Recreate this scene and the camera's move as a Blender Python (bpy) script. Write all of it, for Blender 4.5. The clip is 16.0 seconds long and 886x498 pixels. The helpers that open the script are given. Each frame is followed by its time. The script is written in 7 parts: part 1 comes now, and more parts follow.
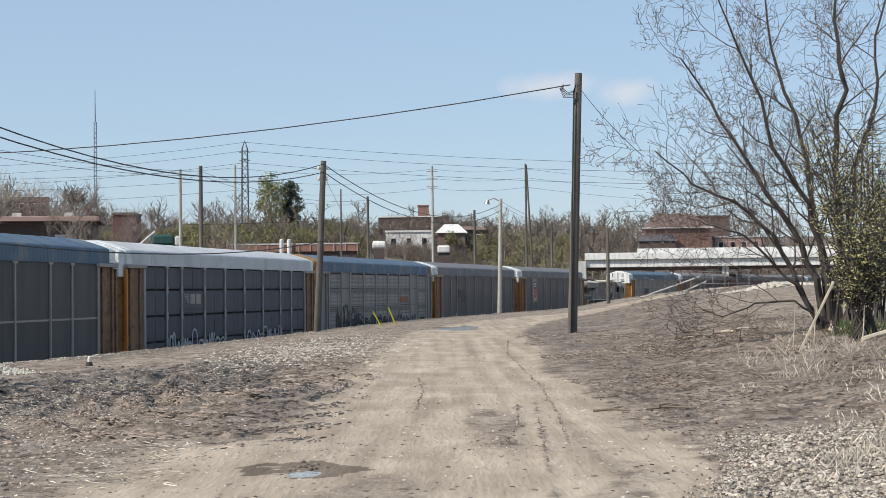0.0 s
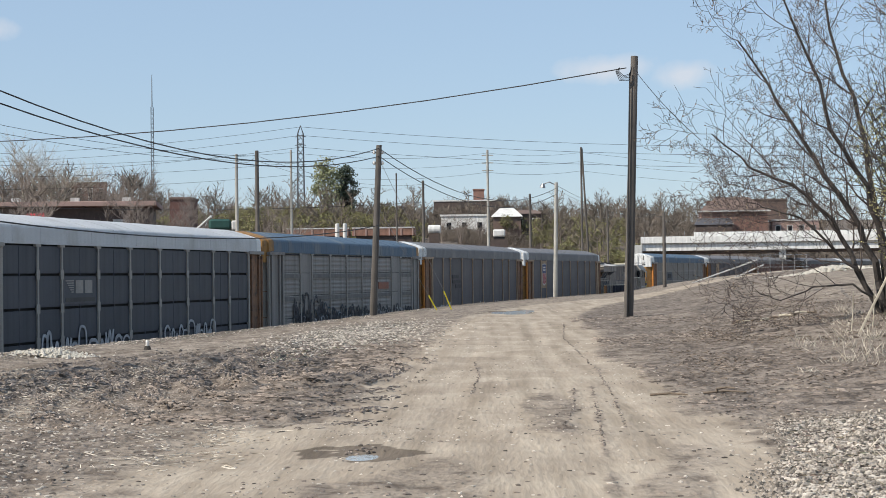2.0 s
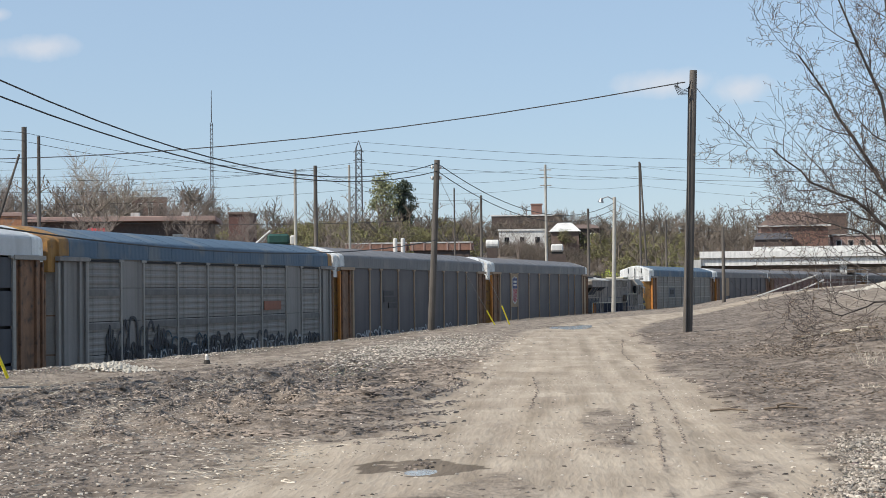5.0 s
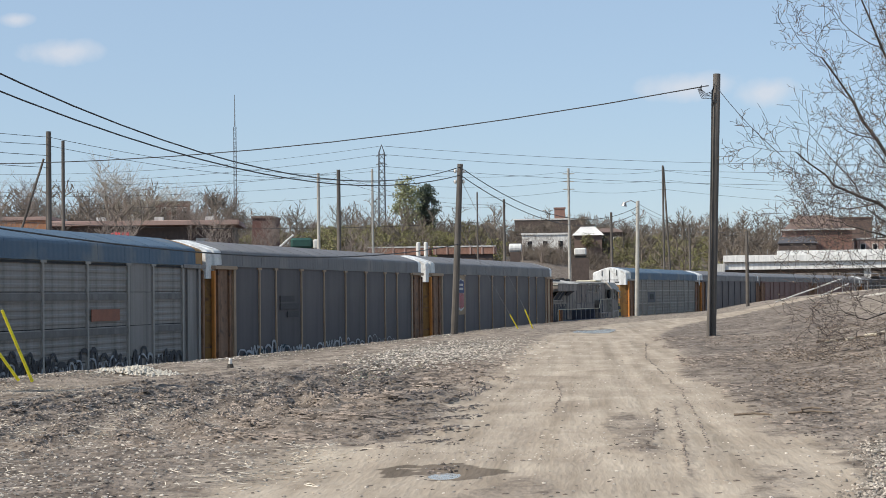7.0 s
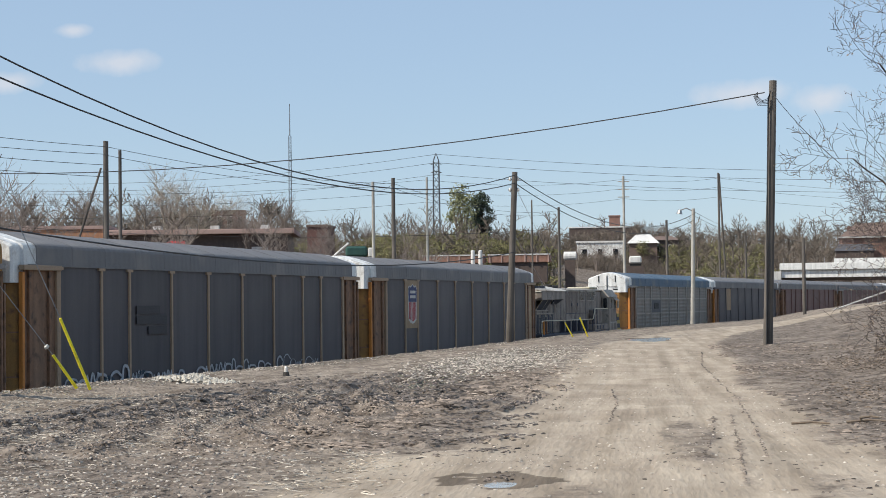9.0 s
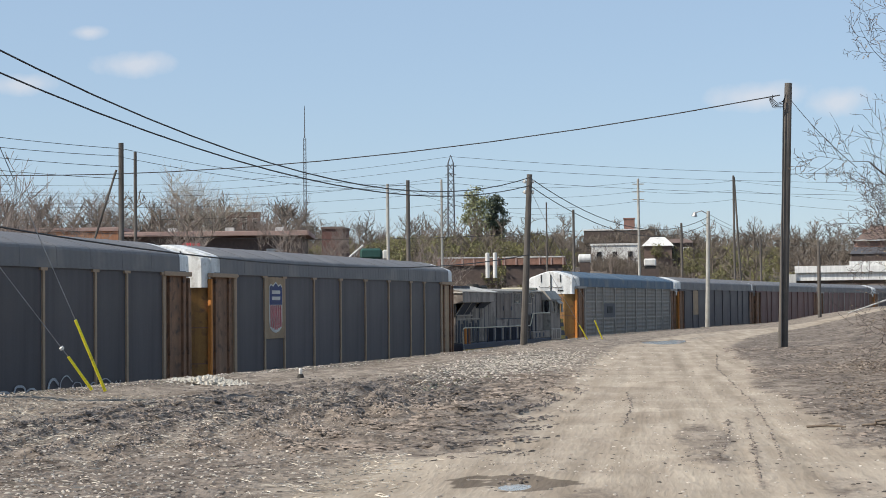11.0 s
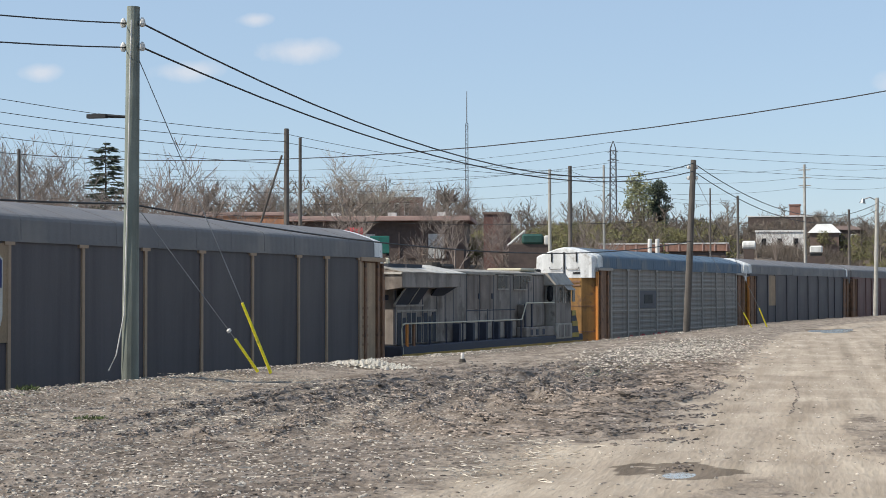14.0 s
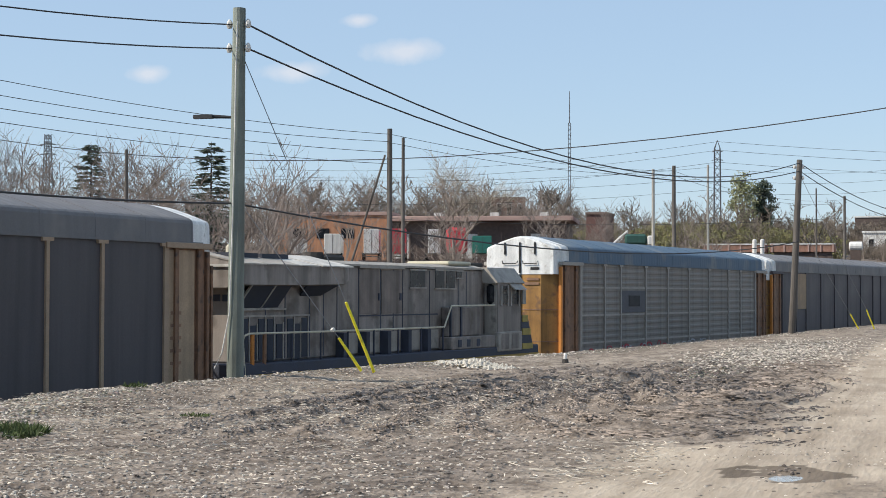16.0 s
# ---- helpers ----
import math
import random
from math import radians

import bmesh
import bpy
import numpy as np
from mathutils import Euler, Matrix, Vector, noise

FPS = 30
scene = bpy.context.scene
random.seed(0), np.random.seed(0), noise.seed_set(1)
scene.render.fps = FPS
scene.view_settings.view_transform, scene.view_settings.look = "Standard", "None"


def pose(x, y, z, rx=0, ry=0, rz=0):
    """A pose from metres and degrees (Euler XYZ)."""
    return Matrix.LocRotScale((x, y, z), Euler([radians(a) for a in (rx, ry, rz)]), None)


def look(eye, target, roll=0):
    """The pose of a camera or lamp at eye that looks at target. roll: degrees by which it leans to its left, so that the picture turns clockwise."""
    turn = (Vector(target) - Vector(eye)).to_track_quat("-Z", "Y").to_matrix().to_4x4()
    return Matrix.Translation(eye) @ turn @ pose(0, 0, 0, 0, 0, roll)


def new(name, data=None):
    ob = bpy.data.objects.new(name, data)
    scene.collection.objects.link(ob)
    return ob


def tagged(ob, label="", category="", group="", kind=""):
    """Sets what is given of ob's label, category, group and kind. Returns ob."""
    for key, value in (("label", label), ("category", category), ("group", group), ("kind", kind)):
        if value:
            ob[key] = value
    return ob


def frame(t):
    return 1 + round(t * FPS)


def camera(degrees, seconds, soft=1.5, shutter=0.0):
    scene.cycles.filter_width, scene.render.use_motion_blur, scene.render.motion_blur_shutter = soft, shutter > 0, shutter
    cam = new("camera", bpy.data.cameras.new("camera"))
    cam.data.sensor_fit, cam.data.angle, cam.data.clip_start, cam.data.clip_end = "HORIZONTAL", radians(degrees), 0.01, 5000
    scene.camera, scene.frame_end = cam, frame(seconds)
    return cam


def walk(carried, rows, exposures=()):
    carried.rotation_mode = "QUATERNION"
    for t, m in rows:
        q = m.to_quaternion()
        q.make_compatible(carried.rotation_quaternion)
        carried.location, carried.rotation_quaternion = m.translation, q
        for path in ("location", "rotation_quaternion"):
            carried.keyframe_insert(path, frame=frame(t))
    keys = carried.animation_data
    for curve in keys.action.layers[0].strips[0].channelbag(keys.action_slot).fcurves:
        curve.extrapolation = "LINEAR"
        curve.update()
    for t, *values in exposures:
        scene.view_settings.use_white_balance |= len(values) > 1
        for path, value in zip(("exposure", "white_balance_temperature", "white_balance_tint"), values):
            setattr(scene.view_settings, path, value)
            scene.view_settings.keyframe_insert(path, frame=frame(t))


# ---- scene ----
# ---------------------------------------------------------------- camera
EYE = 1.6
cam = camera(29.3, 16.0, soft=0.8)
TURNS = [  # seconds, yaw, pitch, roll
    (0, -0.005, 1.431, 0.639), (0.5, 0.379, 1.214, 0.739), (1, 0.845, 1.072, 0.745), (1.5, 1.352, 0.961, 0.721),
    (2, 1.868, 0.912, 0.703), (2.5, 2.306, 0.890, 0.656), (3, 2.683, 0.948, 0.621), (3.5, 3.031, 1.059, 0.616),
    (4, 3.352, 1.205, 0.615), (6.5, 4.362, 1.571, 0.659), (7, 4.598, 1.575, 0.642), (7.5, 4.952, 1.595, 0.673),
    (8, 5.476, 1.672, 0.719), (8.5, 6.013, 1.778, 0.706), (9, 6.443, 1.873, 0.680), (11.5, 7.290, 1.952, 0.472),
    (12, 8.102, 1.772, 0.410), (12.5, 9.183, 1.585, 0.313), (13, 10.336, 1.443, 0.234), (13.5, 11.446, 1.433, 0.184),
    (14, 12.367, 1.497, 0.096), (14.5, 13.136, 1.576, 0.028), (15, 13.801, 1.575, -0.024), (15.5, 14.597, 1.523, -0.035),
    (16, 15.816, 1.492, -0.144),
]
walk(cam, [(t, pose(-0.0052 * yaw, 0, EYE, 90 + pitch, roll, yaw)) for t, yaw, pitch, roll in TURNS], [(0, 0.08), (12, 0.08), (16, 0.2)])

# ---------------------------------------------------------------- world and sun
SUN_TO = Vector((-0.80, -0.42, 0.78)).normalized()
world = bpy.data.worlds.new("world")
scene.world = world
world.use_nodes = True
wn = world.node_tree
sky = wn.nodes.new("ShaderNodeTexSky")
sky.sky_type = "NISHITA"
sky.sun_disc = False
sky.sun_elevation = math.asin(SUN_TO.z)
sky.sun_rotation = math.atan2(SUN_TO.x, SUN_TO.y)
sky.air_density, sky.dust_density, sky.ozone_density = 1.0, 0.25, 3.0
bg = wn.nodes["Background"]
bg.inputs["Strength"].default_value = 0.127
haze = wn.nodes.new("ShaderNodeMix")  # thin even haze over the clear sky
haze.data_type = "RGBA"
haze.inputs["Factor"].default_value = 0.6
haze.inputs["B"].default_value = (3.22, 4.25, 5.6, 1)
wn.links.new(sky.outputs[0], haze.inputs["A"])
wn.links.new(haze.outputs["Result"], bg.inputs[0])
sun = new("sun", bpy.data.lights.new("sun", "SUN"))
sun.data.energy, sun.data.angle, sun.data.color = 4.7, radians(0.5), (1.0, 0.93, 0.82)
sun.matrix_world = look(SUN_TO * 60, (0, 0, 0))
# ---------------------------------------------------------------- materials
MATS = {}


def mat(name, rgb, rough=0.8, metal=0.0, vary=0.25, grain=0.15, scale=2.0, fine=40.0, bump=0.2, dirt=None, dirt_amount=0.0,
        corrugate=0.0, axis="Z", streak=0.0, coords="Object", pieces=0.0, spec=0.4, islands=0.0):
    """A procedural surface: a base colour broken up at two scales, with dirt, vertical streaks, corrugation and fine relief."""
    if name in MATS:
        return MATS[name]
    m = bpy.data.materials.new(name)
    m.use_nodes = True
    nt = m.node_tree
    N, L = nt.nodes, nt.links
    b = N["Principled BSDF"]
    b.inputs["Roughness"].default_value, b.inputs["Metallic"].default_value = rough, metal
    b.inputs["Specular IOR Level"].default_value = spec
    tc = N.new("ShaderNodeTexCoord")

    def noise_at(s, detail=4.0, stretch=None):
        t = N.new("ShaderNodeTexNoise")
        t.inputs["Scale"].default_value, t.inputs["Detail"].default_value = s, detail
        if stretch:
            mp = N.new("ShaderNodeMapping")
            mp.inputs["Scale"].default_value = stretch
            L.new(tc.outputs[coords], mp.inputs["Vector"])
            L.new(mp.outputs[0], t.inputs["Vector"])
        else:
            L.new(tc.outputs[coords], t.inputs["Vector"])
        return t.outputs["Fac"]

    def remap(v, lo, hi, a, c):
        r = N.new("ShaderNodeMapRange")
        for k, x in zip(("From Min", "From Max", "To Min", "To Max"), (lo, hi, a, c)):
            r.inputs[k].default_value = x
        L.new(v, r.inputs["Value"])
        return r.outputs[0]

    def mult(v, w):
        r = N.new("ShaderNodeMath")
        r.operation = "MULTIPLY"
        L.new(v, r.inputs[0])
        L.new(w, r.inputs[1])
        return r.outputs[0]

    big, small = noise_at(scale), noise_at(fine, 3.0)
    value = mult(remap(big, 0.3, 0.7, 1 - vary, 1 + vary), remap(small, 0.3, 0.7, 1 - grain, 1 + grain))
    if streak:
        value = mult(value, remap(noise_at(3.0, 4.0, (1.0, 1.0, 0.06)), 0.35, 0.7, 1 + streak * 0.4, 1 - streak))
    if pieces:
        oi = N.new("ShaderNodeObjectInfo")
        value = mult(value, remap(oi.outputs["Random"], 0, 1, 1 - pieces, 1 + pieces))
    if islands:
        ge = N.new("ShaderNodeNewGeometry")
        value = mult(value, remap(ge.outputs["Random Per Island"], 0, 1, 1 - islands, 1 + islands))
    hsv = N.new("ShaderNodeHueSaturation")
    hsv.inputs["Color"].default_value = (*rgb, 1)
    L.new(value, hsv.inputs["Value"])
    colour = hsv.outputs[0]
    if dirt:
        mix = N.new("ShaderNodeMix")
        mix.data_type = "RGBA"
        L.new(remap(noise_at(scale * 1.7, 6.0), 0.62 - dirt_amount * 0.3, 0.78 - dirt_amount * 0.3, 0, 1), mix.inputs["Factor"])
        L.new(colour, mix.inputs["A"])
        mix.inputs["B"].default_value = (*dirt, 1)
        colour = mix.outputs["Result"]
    L.new(colour, b.inputs["Base Color"])
    L.new(remap(big, 0.3, 0.7, max(rough - 0.12, 0.05), min(rough + 0.1, 1)), b.inputs["Roughness"])
    height = small
    if corrugate:
        wv = N.new("ShaderNodeTexWave")
        wv.bands_direction = axis
        wv.inputs["Scale"].default_value = corrugate
        wv.inputs["Distortion"].default_value = 0.0
        L.new(tc.outputs[coords], wv.inputs["Vector"])
        ad = N.new("ShaderNodeMath")
        ad.operation = "MULTIPLY_ADD"
        L.new(wv.outputs["Fac"], ad.inputs[0])
        ad.inputs[1].default_value = 3.0
        L.new(small, ad.inputs[2])
        height = ad.outputs[0]
    bp = N.new("ShaderNodeBump")
    bp.inputs["Strength"].default_value, bp.inputs["Distance"].default_value = bump, 0.02
    L.new(height, bp.inputs["Height"])
    L.new(bp.outputs[0], b.inputs["Normal"])
    MATS[name] = m
    return m


# ---------------------------------------------------------------- mesh helpers
def part(name, bm, material, parent=None, label="", smooth=False):
    me = bpy.data.meshes.new(name)
    bm.to_mesh(me)
    bm.free()
    for mm in (material if isinstance(material, (list, tuple)) else [material]):
        me.materials.append(mm)
    if smooth:
        for p in me.polygons:
            p.use_smooth = True
    ob = new(name, me)
    if parent:
        ob.parent = parent
    return tagged(ob, label)


def share(name, ob, parent, m):
    """Another object on the mesh of ob, at the pose m under parent."""
    o = new(name, ob.data)
    o.parent = parent
    o.matrix_basis = m
    return o


def thing(name, label, category, group="", m=None):
    ob = new(name)
    ob.empty_display_size = 0.3
    if m is not None:
        ob.matrix_basis = m
    return tagged(ob, label, category, group)


def box(bm, x0, x1, y0, y1, z0, z1, bevel=0.0, mi=0):
    r = bmesh.ops.create_cube(bm, size=1)
    vs = r["verts"]
    for v in vs:
        v.co = ((x0 + x1) / 2 + v.co.x * (x1 - x0), (y0 + y1) / 2 + v.co.y * (y1 - y0), (z0 + z1) / 2 + v.co.z * (z1 - z0))
    faces = list({f for v in vs for f in v.link_faces})
    for f in faces:
        f.material_index = mi
    if bevel:
        bmesh.ops.bevel(bm, geom=list({e for v in vs for e in v.link_edges}), offset=bevel, segments=1, affect="EDGES")
    return faces


def tube(bm, pts, radii, n=6, cap=True):
    """A tapered tube through points."""
    rings, prev = [], None
    for i, p in enumerate(pts):
        p = Vector(p)
        d = Vector(pts[min(i + 1, len(pts) - 1)]) - Vector(pts[max(i - 1, 0)])
        if d.length < 1e-9:
            d = Vector((0, 0, 1))
        d.normalize()
        a = d.cross(Vector((0, 0, 1)) if abs(d.z) < 0.9 else Vector((1, 0, 0))).normalized()
        c = d.cross(a)
        r = radii[i] if isinstance(radii, (list, tuple)) else radii
        ring = [bm.verts.new(p + (a * math.cos(k * math.tau / n) + c * math.sin(k * math.tau / n)) * r) for k in range(n)]
        if prev:
            for k in range(n):
                bm.faces.new((prev[k], prev[(k + 1) % n], ring[(k + 1) % n], ring[k]))
        elif cap and n > 2:
            bm.faces.new(ring[::-1])
        prev = ring
    if cap and n > 2:
        bm.faces.new(prev)


def extrude_profile(bm, prof, x0, x1, mi=0):
    """A closed profile of (y, z) drawn along x."""
    a = [bm.verts.new((x0, y, z)) for y, z in prof]
    b = [bm.verts.new((x1, y, z)) for y, z in prof]
    n = len(prof)
    fs = [bm.faces.new((a[i], b[i], b[(i + 1) % n], a[(i + 1) % n])) for i in range(n)]
    fs += [bm.faces.new(a[::-1]), bm.faces.new(b)]
    for f in fs:
        f.material_index = mi
    bmesh.ops.recalc_face_normals(bm, faces=fs)
    return fs


def smooth01(x, a, b):
    t = min(max((x - a) / (b - a), 0), 1)
    return t * t * (3 - 2 * t)


# ---------------------------------------------------------------- plan: track and ground
RAIL = -2.13
SPEED = 8.9


def side_line(q):
    """Place and heading (radians from +x) of the wagons' near side at q metres along the track."""
    u = q / 50
    if u > 4.2:
        e, k = side_line(210.0)
        return e + Vector((math.cos(k), math.sin(k), 0)) * (q - 210), k
    p = Vector((-8.293 + 0.202 * q + 1.313 * u * u, 87.691 + 0.977 * q - 0.316 * u * u, RAIL))
    return p, math.atan2(0.977 - 0.632 * u / 50, 0.202 + 2.626 * u / 50)


def track(q):
    """The same for the track's middle."""
    p, k = side_line(q)
    return p + Vector((-math.sin(k), math.cos(k), 0)) * 1.55, k


def beside(x, y):
    """Metres from the wagons' near side towards the road (negative beyond it)."""
    q = (y - 87.691) / 0.975
    p, k = side_line(q)
    return ((x - p.x) * math.sin(k) - (y - p.y) * math.cos(k))


def nearer_edge(y):
    """How far the bank's edge swings in towards the road close by."""
    return 3.0 * (1 - smooth01(y, 17, 26.5)) * smooth01(y, 6, 14)


def bench(x, y):
    """The road's bench, without the fall to the yard."""
    z = -0.2 * smooth01(-x, 1, 9) * smooth01(y, 8, 30)
    r = x - (3 + 0.06 * y)
    z += 2.6 * (1 - math.exp(-0.081 * (math.log1p(math.exp(r)) if r < 30 else r)))
    return z


def ground_z(x, y):
    d = beside(x, y) - nearer_edge(y)
    far = smooth01(y, 105, 320) * 11.5 + smooth01(y, 320, 900) * 18
    yard = RAIL - 0.35 + far * smooth01(-d, 12, 80)
    k = smooth01(d, 2.3, 4.6)
    if y > 150:
        back = smooth01(y, 150, 235)
        return (bench(x, 150) * (1 - back) + back * (RAIL + 11.5 * smooth01(y, 265, 420) + 18 * smooth01(y, 400, 900))) * k + yard * (1 - k)
    berm = 0.13 * math.exp(-((d - 5.4) / 1.1) ** 2) * smooth01(y, 21, 27) * (1 - smooth01(y, 37, 52))
    return (bench(x, y) + berm) * k + yard * (1 - k)
# ---------------------------------------------------------------- ground
def road_x(y):
    return 0.45 + 0.0028 * max(y - 55, 0) ** 2 - 0.15 * math.sin(y * 0.07)


PUDDLES = [(-1.26, 15.45, 0.70, 0.72), (0.66, 73.5, 1.3, 5.0)]  # wet ground: middle and half width and depth
WATER_AT = [(-1.26, 15.25, 0.19, 0.36), (0.66, 73.0, 0.62, 3.4)]


def turning(x, y):
    """Distance in the oval swung by turning lorries, with a wander, and its share of churned lane."""
    n = noise.noise((x * 0.7, y * 0.4, 11))
    r = math.hypot((x + 3.0) / 1.0, (y - 28.3) / 3.0) + 0.16 * n
    lane = max(math.exp(-((r - rr) / w) ** 2) for rr, w in LANES)
    return r, lane


LANES = ((0.25, 0.14), (0.74, 0.13), (1.3, 0.16), (1.95, 0.17), (2.5, 0.13), (3.05, 0.18), (3.7, 0.15), (4.4, 0.18), (5.1, 0.17), (5.8, 0.2), (6.6, 0.2))


TREADS = ([(1.02, 23.72), (0.92, 21.12), (0.74, 18.67), (0.61, 17.17)], [(1.29, 23.91), (1.12, 19.75), (0.98, 16.39), (0.9, 14.23), (0.82, 12.52)], [(-0.49, 31.96), (-0.33, 27.4), (-0.39, 22.84)], [(1.29, 17.53), (1.48, 22.5), (1.6, 27.76), (1.62, 42.89), (2.1, 55.19)])  # lines of tyre tread printed in the road
DEEP_RUT = [(-5.23, 36.64), (-5.51, 35.89), (-5.81, 34.98), (-5.68, 32.92), (-5.18, 29.55), (-4.59, 26.91), (-3.99, 24.98)]  # one deep fresh rut
DAMP_BEND = [(3.08, 45.52), (3.34, 36.82), (3.36, 30.48), (3.35, 26.44), (3.35, 21.49), (3.5, 19.23)]  # damp wheel line bending off the road


def near_line(line, x, y, squash=0.25):
    """Distance to a line of places, with depth along the road squashed."""
    best = 9.0
    for (xa, ya), (xb, yb) in zip(line, line[1:]):
        if min(ya, yb) - 4 < y < max(ya, yb) + 4:
            ux, uy = xb - xa, (yb - ya) * squash
            t = min(max(((x - xa) * ux + (y - ya) * squash * uy) / (ux * ux + uy * uy), 0), 1)
            best = min(best, math.hypot(x - xa - ux * t, (y - ya) * squash - uy * t))
    return best


def churn(x, y):
    """Share of ground churned by tyres left of the road."""
    w = noise.noise((x * 0.35, y * 0.2, 1.0)) * 0.9
    k = smooth01(road_x(y) - x + 0.8 * w, 1.5, 2.6) * smooth01(y, 17.3, 19.5) * (1 - smooth01(y, 37, 45)) * smooth01(x + w * 2, -13.5, -9.0)
    r, lane = turning(x, y)
    return k, r, lane


def wetness(x, y):
    best = 0
    for px, py, sx, sy in PUDDLES:
        if abs(x - px) < 2 * sx and abs(y - py) < 2 * sy:
            e = math.hypot((x - px) / sx, (y - py) / sy) + 0.55 * noise.noise((x * 1.7 / sx, y * 1.1 / sy, 4)) + 0.2 * noise.noise((x * 5 / sx, y * 4 / sy, 9))
            best = max(best, 1 - smooth01(e, 0.66, 0.80))
    return best


def stone_edge(y):
    """Where the crushed stone beside the near road begins."""
    return 1.97 + 0.165 * (y - 12.35)


def zone(x, y):
    """Shares of worn road, dark mud and gravel at a place."""
    d = beside(x, y) - nearer_edge(y)
    w = noise.noise((x * 0.35, y * 0.2, 1.0)) * 0.9
    off = abs(x - road_x(y) + 0.4 * w)
    road = 1 - smooth01(off, 1.5, 2.7)
    road = max(road, (1 - smooth01(y + 2 * w, 17, 20.5)) * smooth01(x + w, -3.6, -2.3) * (1 - smooth01(x + 0.4 * w, 2.0, 2.9)) * 0.9)
    k, r, lane = churn(x, y)
    mud = k * (0.42 + 0.45 * lane)
    if k > 0.05:
        mud = max(mud, 1.3 * math.exp(-(near_line(DEEP_RUT, x, y, 0.3) / 0.13) ** 2))
    right = x - road_x(y)
    patch = noise.noise((x * 0.55, y * 0.25, 21))
    mud = max(mud, smooth01(right - w, 1.6, 2.6) * (1 - smooth01(right, 8, 12)) * smooth01(y, 17, 20) * (0.78 + 0.7 * patch))
    if right > 0.5 and y < 60:
        bend = math.exp(-(near_line(DAMP_BEND, x, y) / (0.22 + 0.1 * patch)) ** 2)
        mud, road = max(mud, bend), road * (1 - bend)
    for y0, c, b in ((22, 3.0, 0.0), (27, 2.6, 0.03), (34, 2.2, 0.02)):  # damp wheel lines swinging off the road
        q = (x - c - b * (y - y0)) / 0.35
        if abs(q) < 3:
            mud = max(mud, 0.85 * math.exp(-q * q) * math.exp(-((y - y0) / 4) ** 2))
            road *= 1 - 0.8 * math.exp(-q * q) * math.exp(-((y - y0) / 4) ** 2)
    mud = max(mud, 0.85 * smooth01(-x, 2.4, 4.5) * (1 - smooth01(y, 29, 38)) * (0.8 + 0.6 * patch) * (1 - 0.9 * k))
    if abs(right) < 2.5 and 11 < y < 58:
        for line, wide, deep in zip(TREADS, (0.09, 0.08, 0.12, 0.10), (0.62, 0.62, 0.5, 0.3)):
            f = deep * math.exp(-(near_line(line, x, y, 0.1) / wide) ** 2) * smooth01(noise.noise((x * 2, y * 0.6, 17)), -0.35, 0.1)
            mud, road = max(mud, f), road * (1 - f)
        soak = 0.55 * smooth01(noise.noise((x * 0.9, y * 0.28, 23)), 0.18, 0.42) * (1 - smooth01(y, 24, 34))  # old damp patches
        mud, road = max(mud, soak), road * (1 - soak)
    gravel = (1 - smooth01(abs(d - 4.6 + w), 0.6, 1.9)) * 0.9
    gravel = max(gravel, (1 - smooth01(math.hypot((x + 4.2) / 2.2, (y - 48) / 15) + w * 0.4, 0.5, 1.1)))
    heap = smooth01(x - stone_edge(y) - 0.25 * w, -0.1, 0.25) * (1 - smooth01(y, 16.8, 18.8))
    gravel, road = max(gravel, heap), road * (1 - heap)
    gravel = max(gravel, smooth01(-x, 9, 13) * (1 - smooth01(y, 24, 30)) * 0.5)
    return road, mud * (1 - road), gravel * (1 - 0.7 * road)


RUTS = [(-0.95, 0.16), (0.55, 0.16), (1.25, 0.13), (-1.7, 0.14)]


def relief(x, y, road, mud, gravel):
    rough = 1 - 0.7 * road
    z = 0.035 * noise.noise((x * 0.7, y * 0.7, 0)) + 0.030 * rough * noise.noise((x * 2.6, y * 2.6, 3))
    z += (0.018 * rough + 0.014 * mud + 0.010 * gravel) * noise.noise((x * 6, y * 6, 7))
    k, r, lane = churn(x, y)
    if k > 0.05:
        z += k * (0.05 * lane - 0.02) + k * (0.25 + lane) * 0.12 * (abs(noise.noise((x * 3.2, y * 2.0, 5))) - 0.15)
    if k > 0.05:
        q = near_line(DEEP_RUT, x, y, 0.3)
        z += 0.07 * math.exp(-((q - 0.3) / 0.12) ** 2) - 0.06 * math.exp(-(q / 0.14) ** 2)
    for o, wdt in RUTS:
        q = (x - road_x(y) - o - 0.18 * noise.noise((y * 0.12, o, 4))) / wdt
        if abs(q) < 3:
            z -= 0.022 * road * math.exp(-q * q) * (0.5 + 0.5 * noise.noise((y * 0.3, o * 3, 8)))
    for (px, py, sx, sy), (wx, wy, ax, ay) in zip(PUDDLES, WATER_AT):
        e = ((x - px) / sx) ** 2 + ((y - py) / sy) ** 2
        if e < 6:
            z *= 1 - math.exp(-(e * 0.7) ** 2)
            z -= 0.012 * math.exp(-e) - 0.004 * noise.noise((x * 5, y * 3, 2)) * math.exp(-e)
            z -= 0.035 * math.exp(-((x - wx) / ax) ** 2 - ((y - wy) / ay) ** 2)
    return z


def steps(bounds):
    out = []
    for a, b, n, power in bounds:
        out += [a + (b - a) * (i / n) ** power for i in range(n)]
    return out + [bounds[-1][1]]


